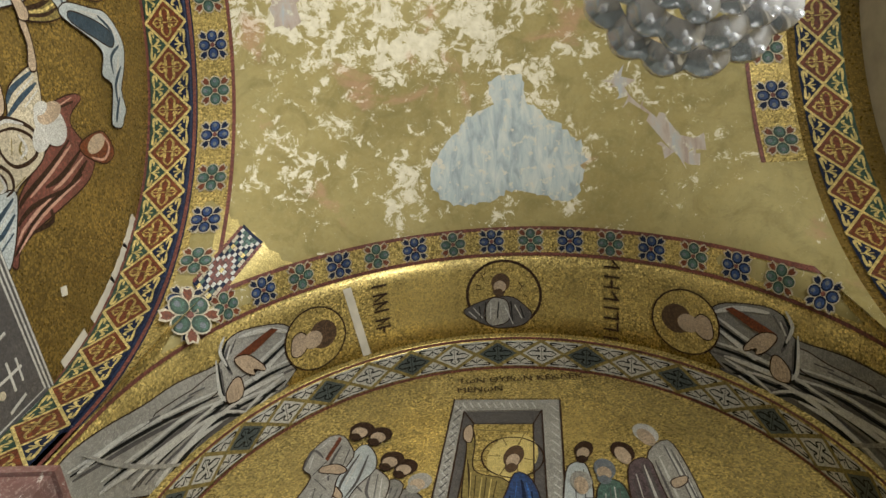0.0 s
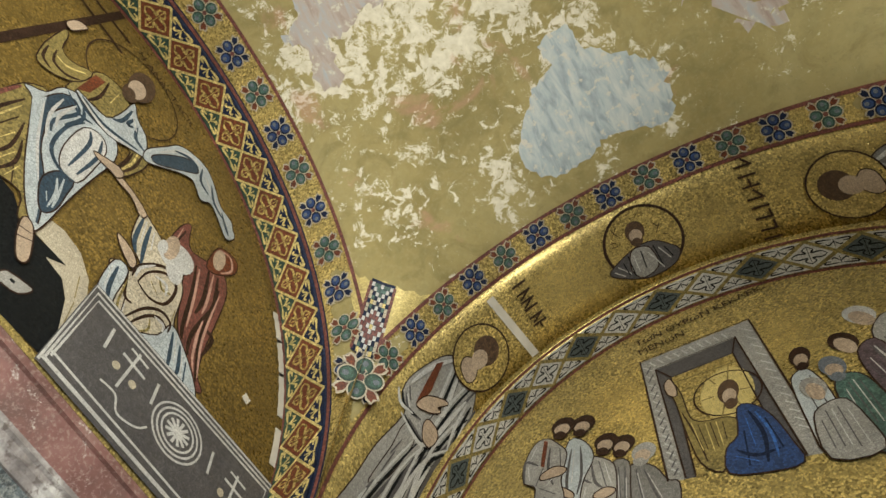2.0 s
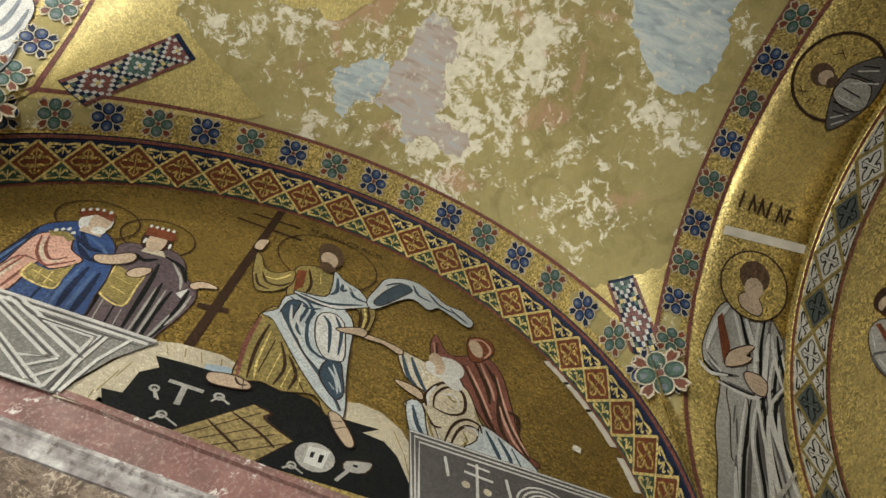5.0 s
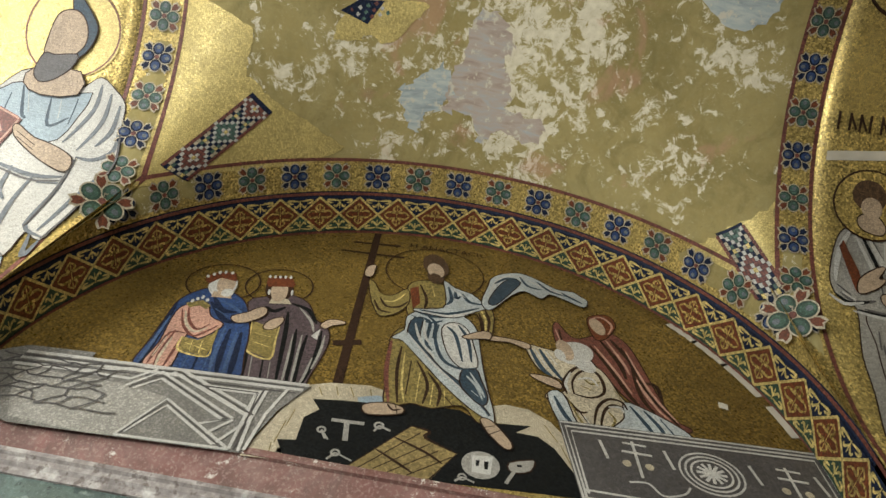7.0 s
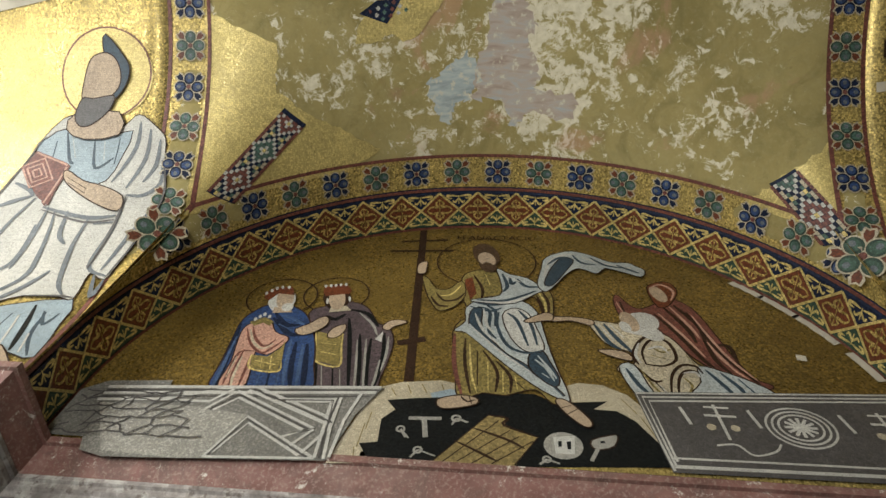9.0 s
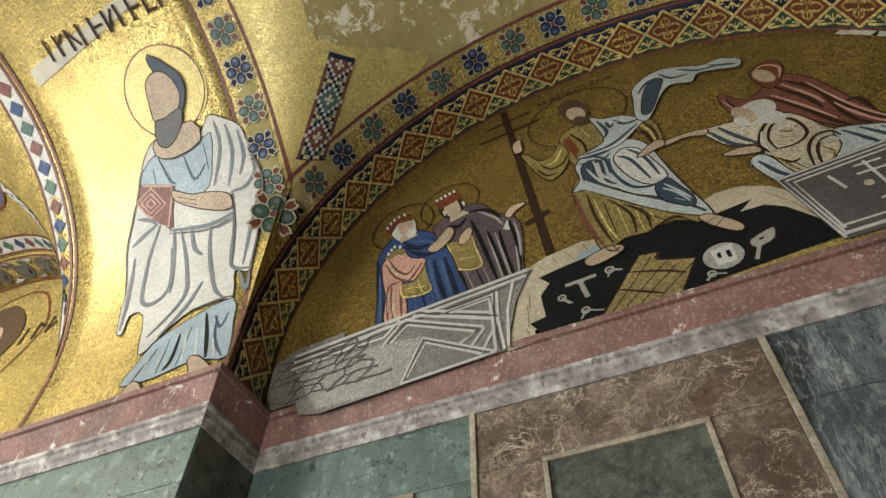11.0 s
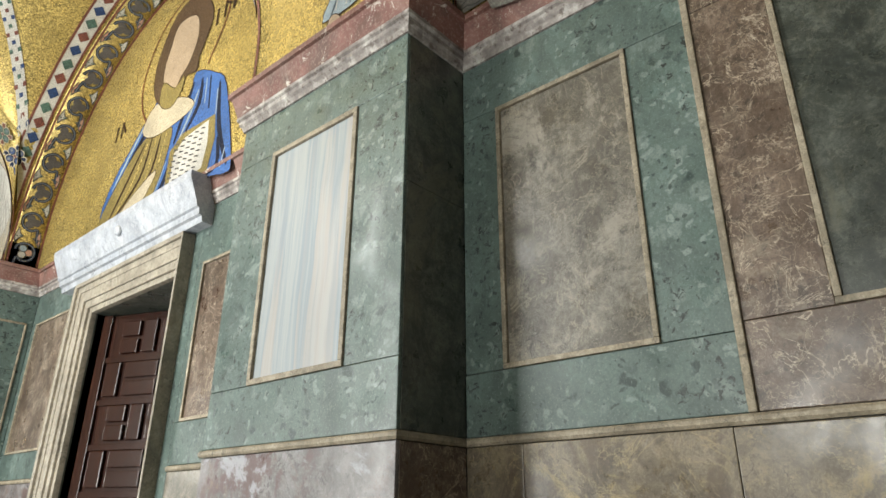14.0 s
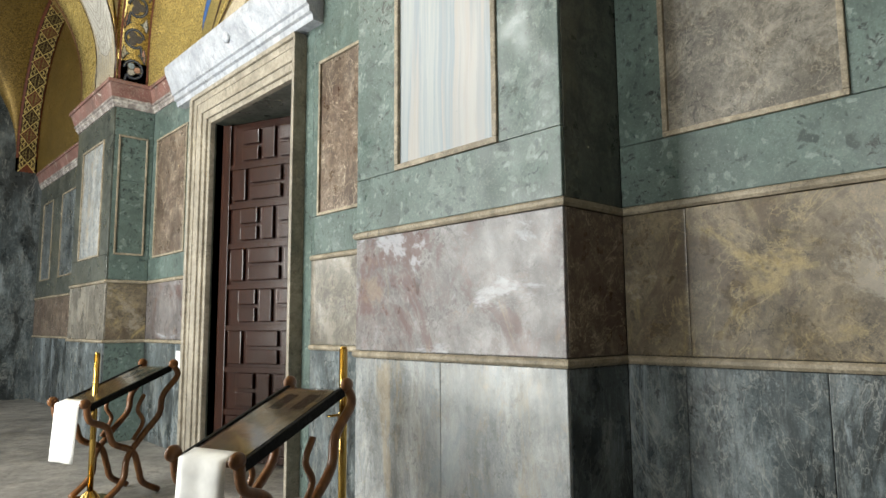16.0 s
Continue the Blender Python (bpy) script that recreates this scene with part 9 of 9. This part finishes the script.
mo.line([(-5.341, 4.181), (-5.269, 4.163)], 0.015, M_SLATE, 0)
mo.line([(-5.232, 4.183), (-5.161, 4.164)], 0.015, M_SLATE, 0)
mo.line([(-5.125, 4.185), (-5.056, 4.166)], 0.015, M_SLATE, 0)
mo.line([(-5.02, 4.186), (-4.953, 4.168)], 0.014, M_SLATE, 0)
mo.line([(-5.459, 4.127), (-5.385, 4.108)], 0.016, M_SLATE, 0)
mo.line([(-5.348, 4.129), (-5.276, 4.111)], 0.015, M_SLATE, 0)
mo.line([(-5.239, 4.131), (-5.169, 4.113)], 0.015, M_SLATE, 0)
mo.line([(-5.133, 4.133), (-5.064, 4.115)], 0.015, M_SLATE, 0)
mo.line([(-5.028, 4.135), (-4.962, 4.118)], 0.014, M_SLATE, 0)
mo.build("mosaic_half_figure", "mosaic half-length figure in blue with an open book", "mosaic figure")
bars(p_door, (-5.02, 5.62), (1, 0.15), (0, 1), 3, 0.20, M_BROWN, "name_bars", "dark mosaic strokes beside the figure", 12)
bars(p_door, (-6.85, 5.10), (1, 0.1), (0, 1), 2, 0.20, M_BROWN, "name_bars", "dark mosaic strokes beside the figure", 13)


# borders of the door bay: a vine scroll round the arch and a stepped strip beside it
def vine_band(name, m, length, w0, w1, n, label):
    """A vine in spirals, each curled round three berries, with paired leaves between."""
    mo = Mosaic(m, 0.16, 0.005)
    mo.rise = 0.00008
    mid, h, c = (w0 + w1) / 2, (w1 - w0) / 2, length / n
    for i in range(n):
        s = c * (i + 0.5)
        e = -1 if i % 2 else 1
        r = h * 0.66
        curl = [(s + r * 1.05 * math.cos(a), mid + e * r * math.sin(a)) for a in (math.pi * (1.25 - 1.72 * q / 14) for q in range(15))]
        stem = [(s - c * 0.62, mid - e * h * 0.62)] + curl
        mo.line(stem, 0.032, M_NAVY, 2).line(stem, 0.012, M_MIST, 2)
        for q, t in enumerate((M_PINK, M_WHITE, M_SKY)):
            a = math.pi * (0.5 + 2 * q / 3)
            at = (s + 0.043 * math.cos(a), mid + 0.043 * math.sin(a))
            mo.oval(at, 0.046, 0.046, M_SLATE, 12).oval(at, 0.036, 0.036, t, 12)
        for g in (-1, 1):
            x, y = s + c * 0.5, mid + g * h * 0.62
            leaf = [(x - c * 0.26, y + g * h * 0.18), (x - c * 0.05, y + g * h * 0.26), (x + c * 0.24, y + g * h * 0.10), (x + c * 0.05, y - g * h * 0.06), (x, y - g * h * 0.30), (x - c * 0.10, y - g * h * 0.02)]
            mo.poly(leaf, (M_WHITE, M_PINK)[(i + (g > 0)) % 2]).line(leaf + leaf[:1], 0.012, M_SLATE).line([leaf[1], leaf[4]], 0.012, M_TEAL)
    for w in (w0, w1):
        mo.line([(length * i / 80, w) for i in range(81)], 0.022, M_RED)
    return mo.build(name, label, "mosaic band", kind="structure")


vine_band("vine_band", m_door, F_DOOR, 0.02, 0.325, 22, "gold mosaic band with a blue vine scroll")
for side in "ES":
    st = vault_strip("stepped_border", side, 0.03, 0.20, M_WHITE, "white, blue and red stepped mosaic border", 0.004, vm_d, YDC, RD)
    for d in (0.03, 0.205):
        vault_strip("red_border_line", side, d - 0.012, d + 0.012, M_RED, "red mosaic line edging the vault", 0.0065, vm_d, YDC, RD)
    mo = Mosaic(vm_d, 0.12, 0.008)
    r = RD if side == "E" else RB
    n = 34
    for i in range(n):
        a = 0.25 + (math.pi - 0.5) * i / (n - 1)
        if side == "E":
            c_, t_, w_ = Vector((XC - RB + 0.115, YDC - r * math.cos(a))), Vector((0, 0.075 * math.sin(a))), Vector((0.065, 0))
        else:
            c_, t_, w_ = Vector((XC - r * math.cos(a), YDC + (RD - 0.115) * (1 if side == "S" else -1))), Vector((0.065 * math.sin(a), 0)), Vector((0, 0.065))
        mo.poly([c_ - t_, c_ - w_, c_ + t_, c_ + w_], (M_BLUE, M_RED, M_TEAL)[i % 3])
    mo.build("stepped_lozenges", "small blue, red and green mosaic lozenges", "mosaic band", kind="structure")
far_border = vault_strip("gold_border", "N", 0.0, 0.26, GOLD, "gold mosaic border of rosettes edging the door bay", 0.012, vm_d, YDC, RD)
for i in range(1, 15):
    a = 0.28 + (math.pi - 0.56) * i / 15
    x, y = XC - RB * math.cos(a), YDC - RD + 0.13
    p1, p2 = vm_d(x, y)[0], vm_d(x + 0.02 * math.sin(a), y)[0]
    seat(ROS_BLUE if i % 2 else ROS_GREEN, "rosette", far_border, vm_d, x, y, p2 - p1, 0.016)
for sx, sy in ((-1, -1), (-1, 1)):
    q = local((XC + sx * RB, YDC + sy * RD), (-sx, 0), (0, -sy * RD / RB))
    mo = Mosaic(vm_d, 0.12, 0.008)
    mo.poly(q([(0.18, 0.24), (0.24, 0.18), (0.95, 0.87), (0.87, 0.95)]), M_WHITE).up()
    for i in range(15):
        a = 0.24 + 0.045 * i
        for j in (-1, 0, 1):
            if (i + j) % 2:
                b = j * 0.026
                mo.poly(q([(a + b - 0.022, a - b), (a + b, a - b + 0.022), (a + b + 0.022, a - b), (a + b, a - b - 0.022)]), (M_BLUE, M_RED, M_TEAL)[i % 3])
    mo.build("diaper_band", "stepped blue, white and red mosaic band up the groin", "mosaic band", kind="structure")
mo = Mosaic(vm_d, 0.12, 0.008)
c = (-1.05, -5.1)
mo.oval(c, 0.62, 0.66, M_AZURE, 40).up().ring(c, 0.62, 0.035, M_RED, 40, 1.06)
mo.up().poly([(c[0] + 0.5, c[1] - 0.35), (c[0] + 0.1, c[1] - 0.50), (c[0] - 0.40, c[1] - 0.25), (c[0] - 0.50, c[1] + 0.2), (c[0] - 0.2, c[1] + 0.45), (c[0] + 0.3, c[1] + 0.3)], M_OLIVE, 3).up()
for k in range(8):
    mo.line([(c[0] + 0.30, c[1] - 0.30 + 0.07 * k), (c[0] - 0.05, c[1] - 0.34 + 0.09 * k), (c[0] - 0.40, c[1] - 0.20 + 0.07 * k)], 0.03, (M_BROWN, M_CREAM, M_NAVY)[k % 3], 5, True)
mo.oval((c[0] + 0.36, c[1]), 0.16, 0.14, M_BROWN).up().oval((c[0] + 0.34, c[1]), 0.11, 0.10, M_SKIN)
mo.build("mosaic_roundel", "blue mosaic roundel with a draped bust", "mosaic")
# far cross arch: a tall winged white figure
mo = Mosaic(m_far, 0.07, 0.006)
robed(mo, local((0.05, 0.45), (0, -1.2), (1.25, 0)), M_CREAM, M_WHITE, M_GREY, M_WHITE, M_BROWN, (0, 1.62), 0.0, hem=0.4, halo=(GOLD_PALE, M_RED), seed=51)
mo.build("mosaic_apostle", "tall white-robed mosaic figure on the far arch", "mosaic figure", apo)


# remains of painting on the south vault
def faded(name, a, b, c_):
    k = Mat(name, 0.85, 0, 0.25)
    st = k.noise(5.0, 6, 0.6, 0.5, k.scaled((3.5, 1.0, 1.0)))
    c = k.ramp(st, (0.3, a), (0.5, b), (0.68, c_))
    c = k.mix(k.ramp(k.noise(16.0, 6, 0.65), (0.56, 0.0), (0.62, 0.9)), c, (0.50, 0.46, 0.36))
    k.bump(k.noise(12.0, 5), 0.25, 0.006)
    return k.colour(c)


FADE_BLUE = faded("faded_blue_fresco", (0.20, 0.24, 0.25), (0.34, 0.38, 0.37), (0.46, 0.47, 0.42))
FADE_ROSE = faded("faded_rose_fresco", (0.27, 0.20, 0.165), (0.37, 0.31, 0.26), (0.33, 0.345, 0.345))


mo = Mosaic(vm_s, 0.08, 0.003)
mo.poly(ragged([(-0.220, 0.909), (-0.013, 0.905), (-0.008, 1.030), (0.104, 1.142), (0.244, 1.272), (0.346, 1.368), (0.357, 1.502), (0.253, 1.707), (0.079, 1.666), (-0.127, 1.642), (-0.303, 1.701), (-0.553, 1.688), (-0.674, 1.488), (-0.506, 1.249), (-0.365, 1.132), (-0.229, 1.070)], 0.010, 3), FADE_BLUE)
mo.build("painted_fragment", "faded blue painted fragment on the vault", "fresco fragment", "painted remains")
mo = Mosaic(vm_s, 0.08, 0.003)
mo.poly(ragged([(-0.860, -0.110), (-0.809, 0.038), (-0.991, 0.197), (-1.146, 0.141), (-1.289, 0.212), (-1.442, 0.222), (-1.487, 0.478), (-1.650, 0.372), (-1.584, 0.201), (-1.702, 0.032), (-1.534, -0.029), (-1.496, -0.236), (-1.259, -0.201), (-1.100, -0.121)], 0.018, 4), FADE_ROSE)
mo.build("painted_fragment", "faded rose painted fragment on the vault", "fresco fragment", "painted remains")
mo = Mosaic(vm_s, 0.08, 0.003)
mo.poly(ragged([(-1.196, -0.267), (-1.335, -0.193), (-1.477, -0.258), (-1.547, -0.372), (-1.680, -0.413), (-1.519, -0.545), (-1.361, -0.527), (-1.255, -0.380)], 0.014, 5), FADE_BLUE)
mo.build("painted_fragment", "faded pale blue painted fragment on the vault", "fresco fragment", "painted remains")
mo = Mosaic(vm_s, 0.08, 0.003)
mo.poly(ragged([(0.615, 0.923), (0.770, 1.131), (0.918, 1.297), (1.035, 1.360), (0.948, 1.438), (0.790, 1.297), (0.639, 1.094), (0.544, 0.954)], 0.03, 6), FADE_ROSE)
mo.build("painted_fragment", "faded pinkish painted streak on the vault", "fresco fragment", "painted remains")

# ---- doorway ----
door_frame = empty("door_frame", (XE, (DY0 + DY1) / 2, 0), "cream marble door frame with stepped mouldings and lintel", "door frame")
steps = ((0.00, 0.310, 0.03), (0.05, 0.318, 0.055), (0.12, 0.30, 0.075), (0.17, 0.27, 0.06), (0.22, 0.330, 0.085), (0.28, 0.34, 0.11))


def jamb(y_in, sign, wide=1.0):
    bm = bmesh.new()
    for a, b, out in steps:
        lo, hi = sorted((y_in + sign * a * wide, y_in + sign * b * wide))
        add_box(bm, (XE - 0.03, lo, 0), (XE + out, hi, DZ + (a if a else 0) + 0.02), 0.006)
    lo, hi = sorted((y_in, y_in + sign * 0.05))
    add_box(bm, (XB, lo, 0), (XE - 0.03, hi, DZ), 0.004)
    return part("jamb", bm, MB_CREAM)


head = bmesh.new()
for a, b, out in steps:
    add_box(head, (XE - 0.03, DY0 - b + 0.02, DZ + a), (XE + out - 0.002, DY1 + b * 0.45 - 0.01, DZ + b - 0.02), 0.006)
head = part("lintel_moulding", head, MB_CREAM)
lintel = sweep("lintel_cornice", [(XE, -7.45), (XE, -4.74)], [(-0.02, 3.56), (0.09, 3.56), (0.10, 3.61), (0.125, 3.62), (0.13, 3.67), (0.15, 3.68), (0.16, 3.72), (0.235, 3.90), (0.24, 3.96), (-0.02, 3.96)], MB_SHINE)
lintel["label"] = "projecting white marble lintel cornice"
boss = bmesh.new()
bmesh.ops.create_uvsphere(boss, u_segments=14, v_segments=8, radius=0.055, matrix=Matrix.Translation((XE + 0.20, -6.02, 3.82)) @ Matrix.Diagonal((0.6, 1, 1, 1)))
boss = part("boss", boss, MB_SHINE, None, "small carved boss", True)
under(door_frame, jamb(DY0, -1), jamb(DY1, 1, 0.45), head, lintel, boss)

# the open leaf, with carved panels set in a brick-like pattern
door_leaf = empty("door", (XE - 0.10, DY0 + 0.06, 0), "dark red-brown carved wooden door standing ajar", "door")
W_LEAF = 1.42
leaf = box("leaf", (-0.05, 0, 0.02), (0.0, W_LEAF, DZ - 0.03), DOOR_WOOD, door_leaf)
for x0, x1 in ((0.0, 0.10), (W_LEAF - 0.10, W_LEAF)):
    box("stile", (0.0, x0, 0.02), (0.03, x1, DZ - 0.03), DOOR_WOOD, door_leaf)
for r in range(8):
    z = 0.10 + r * 0.385
    box("rail", (0.0, 0.10, z - 0.05), (0.025, W_LEAF - 0.10, z), DOOR_WOOD, door_leaf)
    cells = ((0.14, 0.03, 0.16, 0.30), (0.36, 0.03, 0.36, 0.13), (0.36, 0.19, 0.36, 0.14), (0.78, 0.03, 0.14, 0.30), (0.97, 0.03, 0.20, 0.13), (0.97, 0.19, 0.20, 0.14))
    for q, (y, dz, w, h) in enumerate(cells):
        if r % 2:
            y = W_LEAF - y - w
        if z + dz + h < DZ - 0.06:
            box("door_panel", (0.0, y, z + dz), (0.034, y + w, z + dz + h), DOOR_WOOD, door_leaf, bevel=0.016)
door_leaf.rotation_euler = (0, 0, radians(22))
room = solid("inner_room", [((-7.0, -8.6, 0), (-6.9, -3.4, 4.2)), ((-6.9, -8.6, 0), (XB, -8.5, 4.2)), ((-6.9, -3.5, 0), (XB, -3.4, 4.2)), ((-7.0, -8.6, 4.2), (XB, -3.4, 4.3)), ((-7.0, -8.6, -0.1), (XB, -3.4, 0.0))],
             MB_DKGREEN, "dark inner room behind the doorway", "room")


# ---- icon stands, brass posts ----
def tube(name, pts, r, material, parent=None, label="", n=8, taper=None):
    p = curve_through([Vector(q) for q in pts], 6, False) if len(pts) > 2 else [Vector(q) for q in pts]
    v, f = [], []
    up = Vector((0.13, 0.97, 0.21)).normalized()
    for i, q in enumerate(p):
        d = (p[min(i + 1, len(p) - 1)] - p[max(i - 1, 0)]).normalized()
        a = d.cross(up).normalized()
        b = d.cross(a)
        rr_ = r * (taper(i / (len(p) - 1)) if taper else 1)
        for k in range(n):
            t = 2 * math.pi * k / n
            v.append(q + (a * math.cos(t) + b * math.sin(t)) * rr_)
    for i in range(len(p) - 1):
        for k in range(n):
            f.append((i * n + k, i * n + (k + 1) % n, (i + 1) * n + (k + 1) % n, (i + 1) * n + k))
    f += [tuple(reversed(range(n))), tuple((len(p) - 1) * n + k for k in range(n))]
    return link_mesh(name, v, f, material, None, parent, label, True)


ICON_PAINT = tesserae("icon_panel_paint", (0.20, 0.13, 0.06), 0.1, 0.4, 0.5, 14.0)


def icon_stand():
    """A slanted glazed icon on two pairs of crossed, curling legs, a cloth over its lower edge."""
    st = empty("icon_stand", (0, 0, 0), "varnished wooden icon stand with slanted glazed panel", "icon stand", "icon stands by the door")
    hw = 0.18
    for sy in (-1, 1):
        y = sy * hw
        # one leg sweeps from the high back down to the front foot, the other crosses it
        tube("leg", [(-0.36, y, 0.94), (-0.40, y, 0.86), (-0.27, y, 0.72), (-0.24, y, 0.58), (-0.10, y, 0.44), (0.02, y, 0.30), (0.05, y, 0.14), (0.20, y, 0.02)], 0.024, STAND_WOOD, st)
        tube("leg", [(0.36, y, 0.70), (0.33, y, 0.60), (0.20, y, 0.54), (0.14, y, 0.42), (-0.02, y, 0.34), (-0.08, y, 0.20), (-0.12, y, 0.10), (-0.26, y, 0.02)], 0.024, STAND_WOOD, st)
        tube("brace", [(-0.10, y, 0.74), (-0.05, y, 0.64), (-0.10, y, 0.54), (-0.02, y, 0.42)], 0.016, STAND_WOOD, st)
        for x, z in ((-0.36, 0.955), (0.37, 0.72)):
            bm = bmesh.new()
            bmesh.ops.create_uvsphere(bm, u_segments=12, v_segments=8, radius=0.036, matrix=Matrix.Translation((x, y, z)) @ Matrix.Diagonal((1.2, 0.7, 1, 1)))
            part("scroll_end", bm, STAND_WOOD, st, "", True)
    slope = math.atan2(0.23, 0.66)
    tilt = pose(0, 0, 0.81, 0, math.degrees(slope), 0)
    for nm, lo, hi, mt, lb in (("board", (-0.35, -hw + 0.02, -0.02), (0.35, hw - 0.02, 0.0), STAND_WOOD, ""), ("icon_panel", (-0.33, -hw + 0.04, 0.001), (0.33, hw - 0.04, 0.006), ICON_PAINT, "dark painted icon panel in brown and gold"),
                               ("glass", (-0.34, -hw + 0.03, 0.010), (0.34, hw - 0.03, 0.014), GLASS, "clear cover glass"), ("rim", (-0.36, -hw, -0.03), (0.36, -hw + 0.02, 0.018), M_BLACK, "thin black rim"), ("rim", (-0.36, hw - 0.02, -0.03), (0.36, hw, 0.018), M_BLACK, "thin black rim")):
        o = box(nm, lo, hi, mt, st, lb, 0.002)
        o.matrix_basis = tilt
    # plain bars of colour on the panel: two dim upright shapes
    for x, y, w in ((-0.18, 0.065, 0.035), (-0.17, -0.065, 0.035)):
        o = box("painted_shape", (x - 0.10, y - w, 0.006), (x + 0.06, y + w, 0.008), M_BROWN, st, "dim brown painted shape", 0.001)
        o.matrix_basis = tilt
    v, f = [], []
    for i in range(9):
        for j in range(7):
            y = -hw + 0.05 + (2 * hw - 0.10) * j / 6
            if i < 2:
                v.append((0.30 + 0.035 * i, y, 0.735 - 0.012 * i))
            else:
                v.append((0.375 + 0.006 * math.sin(j * 1.7) + 0.004 * i, y, 0.71 - 0.065 * (i - 2)))
    for i in range(8):
        for j in range(6):
            f.append((i * 7 + j, i * 7 + j + 1, (i + 1) * 7 + j + 1, (i + 1) * 7 + j))
    cl = link_mesh("cloth", v, f, CLOTH, None, st, "white embroidered cloth over the lower edge", True)
    cl.modifiers.new("thickness", "SOLIDIFY").thickness = 0.004
    for j in range(10):
        box("stitch", (0.405, -0.11 + 0.023 * j, 0.40), (0.408, -0.10 + 0.023 * j, 0.403), MB_SLATE, st, "", 0)
    return st


stand_a = icon_stand()
stand_a.location = (-1.50, -3.40, 0)
stand_a.rotation_euler = (0, 0, radians(20))
stand_b = copy_thing(stand_a, pose(-1.60, -5.95, 0, 0, 0, 20))


def brass_post(x, y, h):
    po = empty("barrier_post", (x, y, 0), "slim polished brass barrier post with a rope ring", "barrier post", "brass barrier posts")
    bm = bmesh.new()
    bmesh.ops.create_cone(bm, cap_ends=True, segments=20, radius1=0.16, radius2=0.13, depth=0.03, matrix=Matrix.Translation((0, 0, 0.015)))
    bmesh.ops.create_cone(bm, cap_ends=True, segments=20, radius1=0.07, radius2=0.03, depth=0.05, matrix=Matrix.Translation((0, 0, 0.055)))
    part("base", bm, BRASS, po)
    tube("pole", [(0, 0, 0.05), (0, 0, h)], 0.021, BRASS, po, n=16)
    tube("collar", [(0, 0, h - 0.36), (0, 0, h - 0.34)], 0.027, BRASS, po, n=16)
    tube("cap", [(0, 0, h), (0, 0, h + 0.012)], 0.017, BRASS, po, n=16)
    tube("rope_ring", [(0.02, 0, h - 0.33), (0.05, 0.035, h - 0.325), (0.085, 0, h - 0.33), (0.05, -0.035, h - 0.335), (0.022, -0.01, h - 0.33)], 0.006, BRASS, po)
    return po


brass_post(-1.93, -3.43, 1.13)
brass_post(-1.44, -5.90, 1.05)
notice = box("notice_sheet", (XF - 0.001, -8.0, 0.80), (XF + 0.002, -7.8, 1.0), PAPER)
notice.location = (XE - XF + 0.002, 0.55, 0)
tagged(notice, "small white paper notice on the wall", "notice")

# ---- hanging lamp ----
def hanging_lamp(x, y, z, size):
    ch = empty("hanging_lamp", (x, y, z), "small silver hanging lamp of lobed bowls and drops", "hanging lamp")
    for r0, zz, lobes, hh in ((0.36, 0.0, 15, 0.13), (0.27, -0.07, 12, 0.11), (0.17, -0.12, 9, 0.09)):
        v, f = [], []
        nt, nz = lobes * 8, 7
        for i in range(nt):
            t = 2 * math.pi * i / nt
            lob = 0.68 + 0.32 * abs(math.sin(lobes * t / 2))
            for j in range(nz):
                a = math.pi * j / (nz - 1)
                rr_ = r0 - 0.05 + 0.11 * lob * math.sin(a)
                v.append((rr_ * math.cos(t), rr_ * math.sin(t), zz + hh * 0.5 * math.cos(a) * lob))
        for i in range(nt):
            for j in range(nz - 1):
                f.append((i * nz + j, i * nz + j + 1, ((i + 1) % nt) * nz + j + 1, ((i + 1) % nt) * nz + j))
        ti = link_mesh("lobed_bowl", v, f, SILVER, None, ch, "", True)
        me = None
        for i in range(lobes):
            t = 2 * math.pi * (i + 0.5) / lobes
            if me is None:
                bm = bmesh.new()
                bmesh.ops.create_icosphere(bm, subdivisions=2, radius=0.017, matrix=Matrix.Diagonal((1, 1, 1.5, 1)))
                o = part("crystal_drop", bm, CRYSTAL, ti)
                me = o.data
            else:
                o = new("crystal_drop", me)
                o.parent = ti
            o.location = ((r0 + 0.01) * math.cos(t), (r0 + 0.01) * math.sin(t), zz - hh * 0.5 - 0.025)
    bm = bmesh.new()
    bmesh.ops.create_uvsphere(bm, u_segments=20, v_segments=12, radius=0.09, matrix=Matrix.Translation((0, 0, -0.13)) @ Matrix.Diagonal((1, 1, 0.8, 1)))
    part("pendant_knob", bm, SILVER, ch, "", True)
    top = (vault_height(x, y, YC, RA) - z) / size
    for k in range(3):
        a = 2 * math.pi * k / 3
        tube("chain", [(0.33 * math.cos(a), 0.33 * math.sin(a), 0.03), (0, 0, 0.75)], 0.006, SILVER, ch)
    tube("rod", [(0, 0, 0.72), (0, 0, top + 0.02)], 0.008, SILVER, ch)
    ch.scale = (size, size, size)
    return ch


hanging_lamp(0.04, 0.375, 2.93, 0.40)
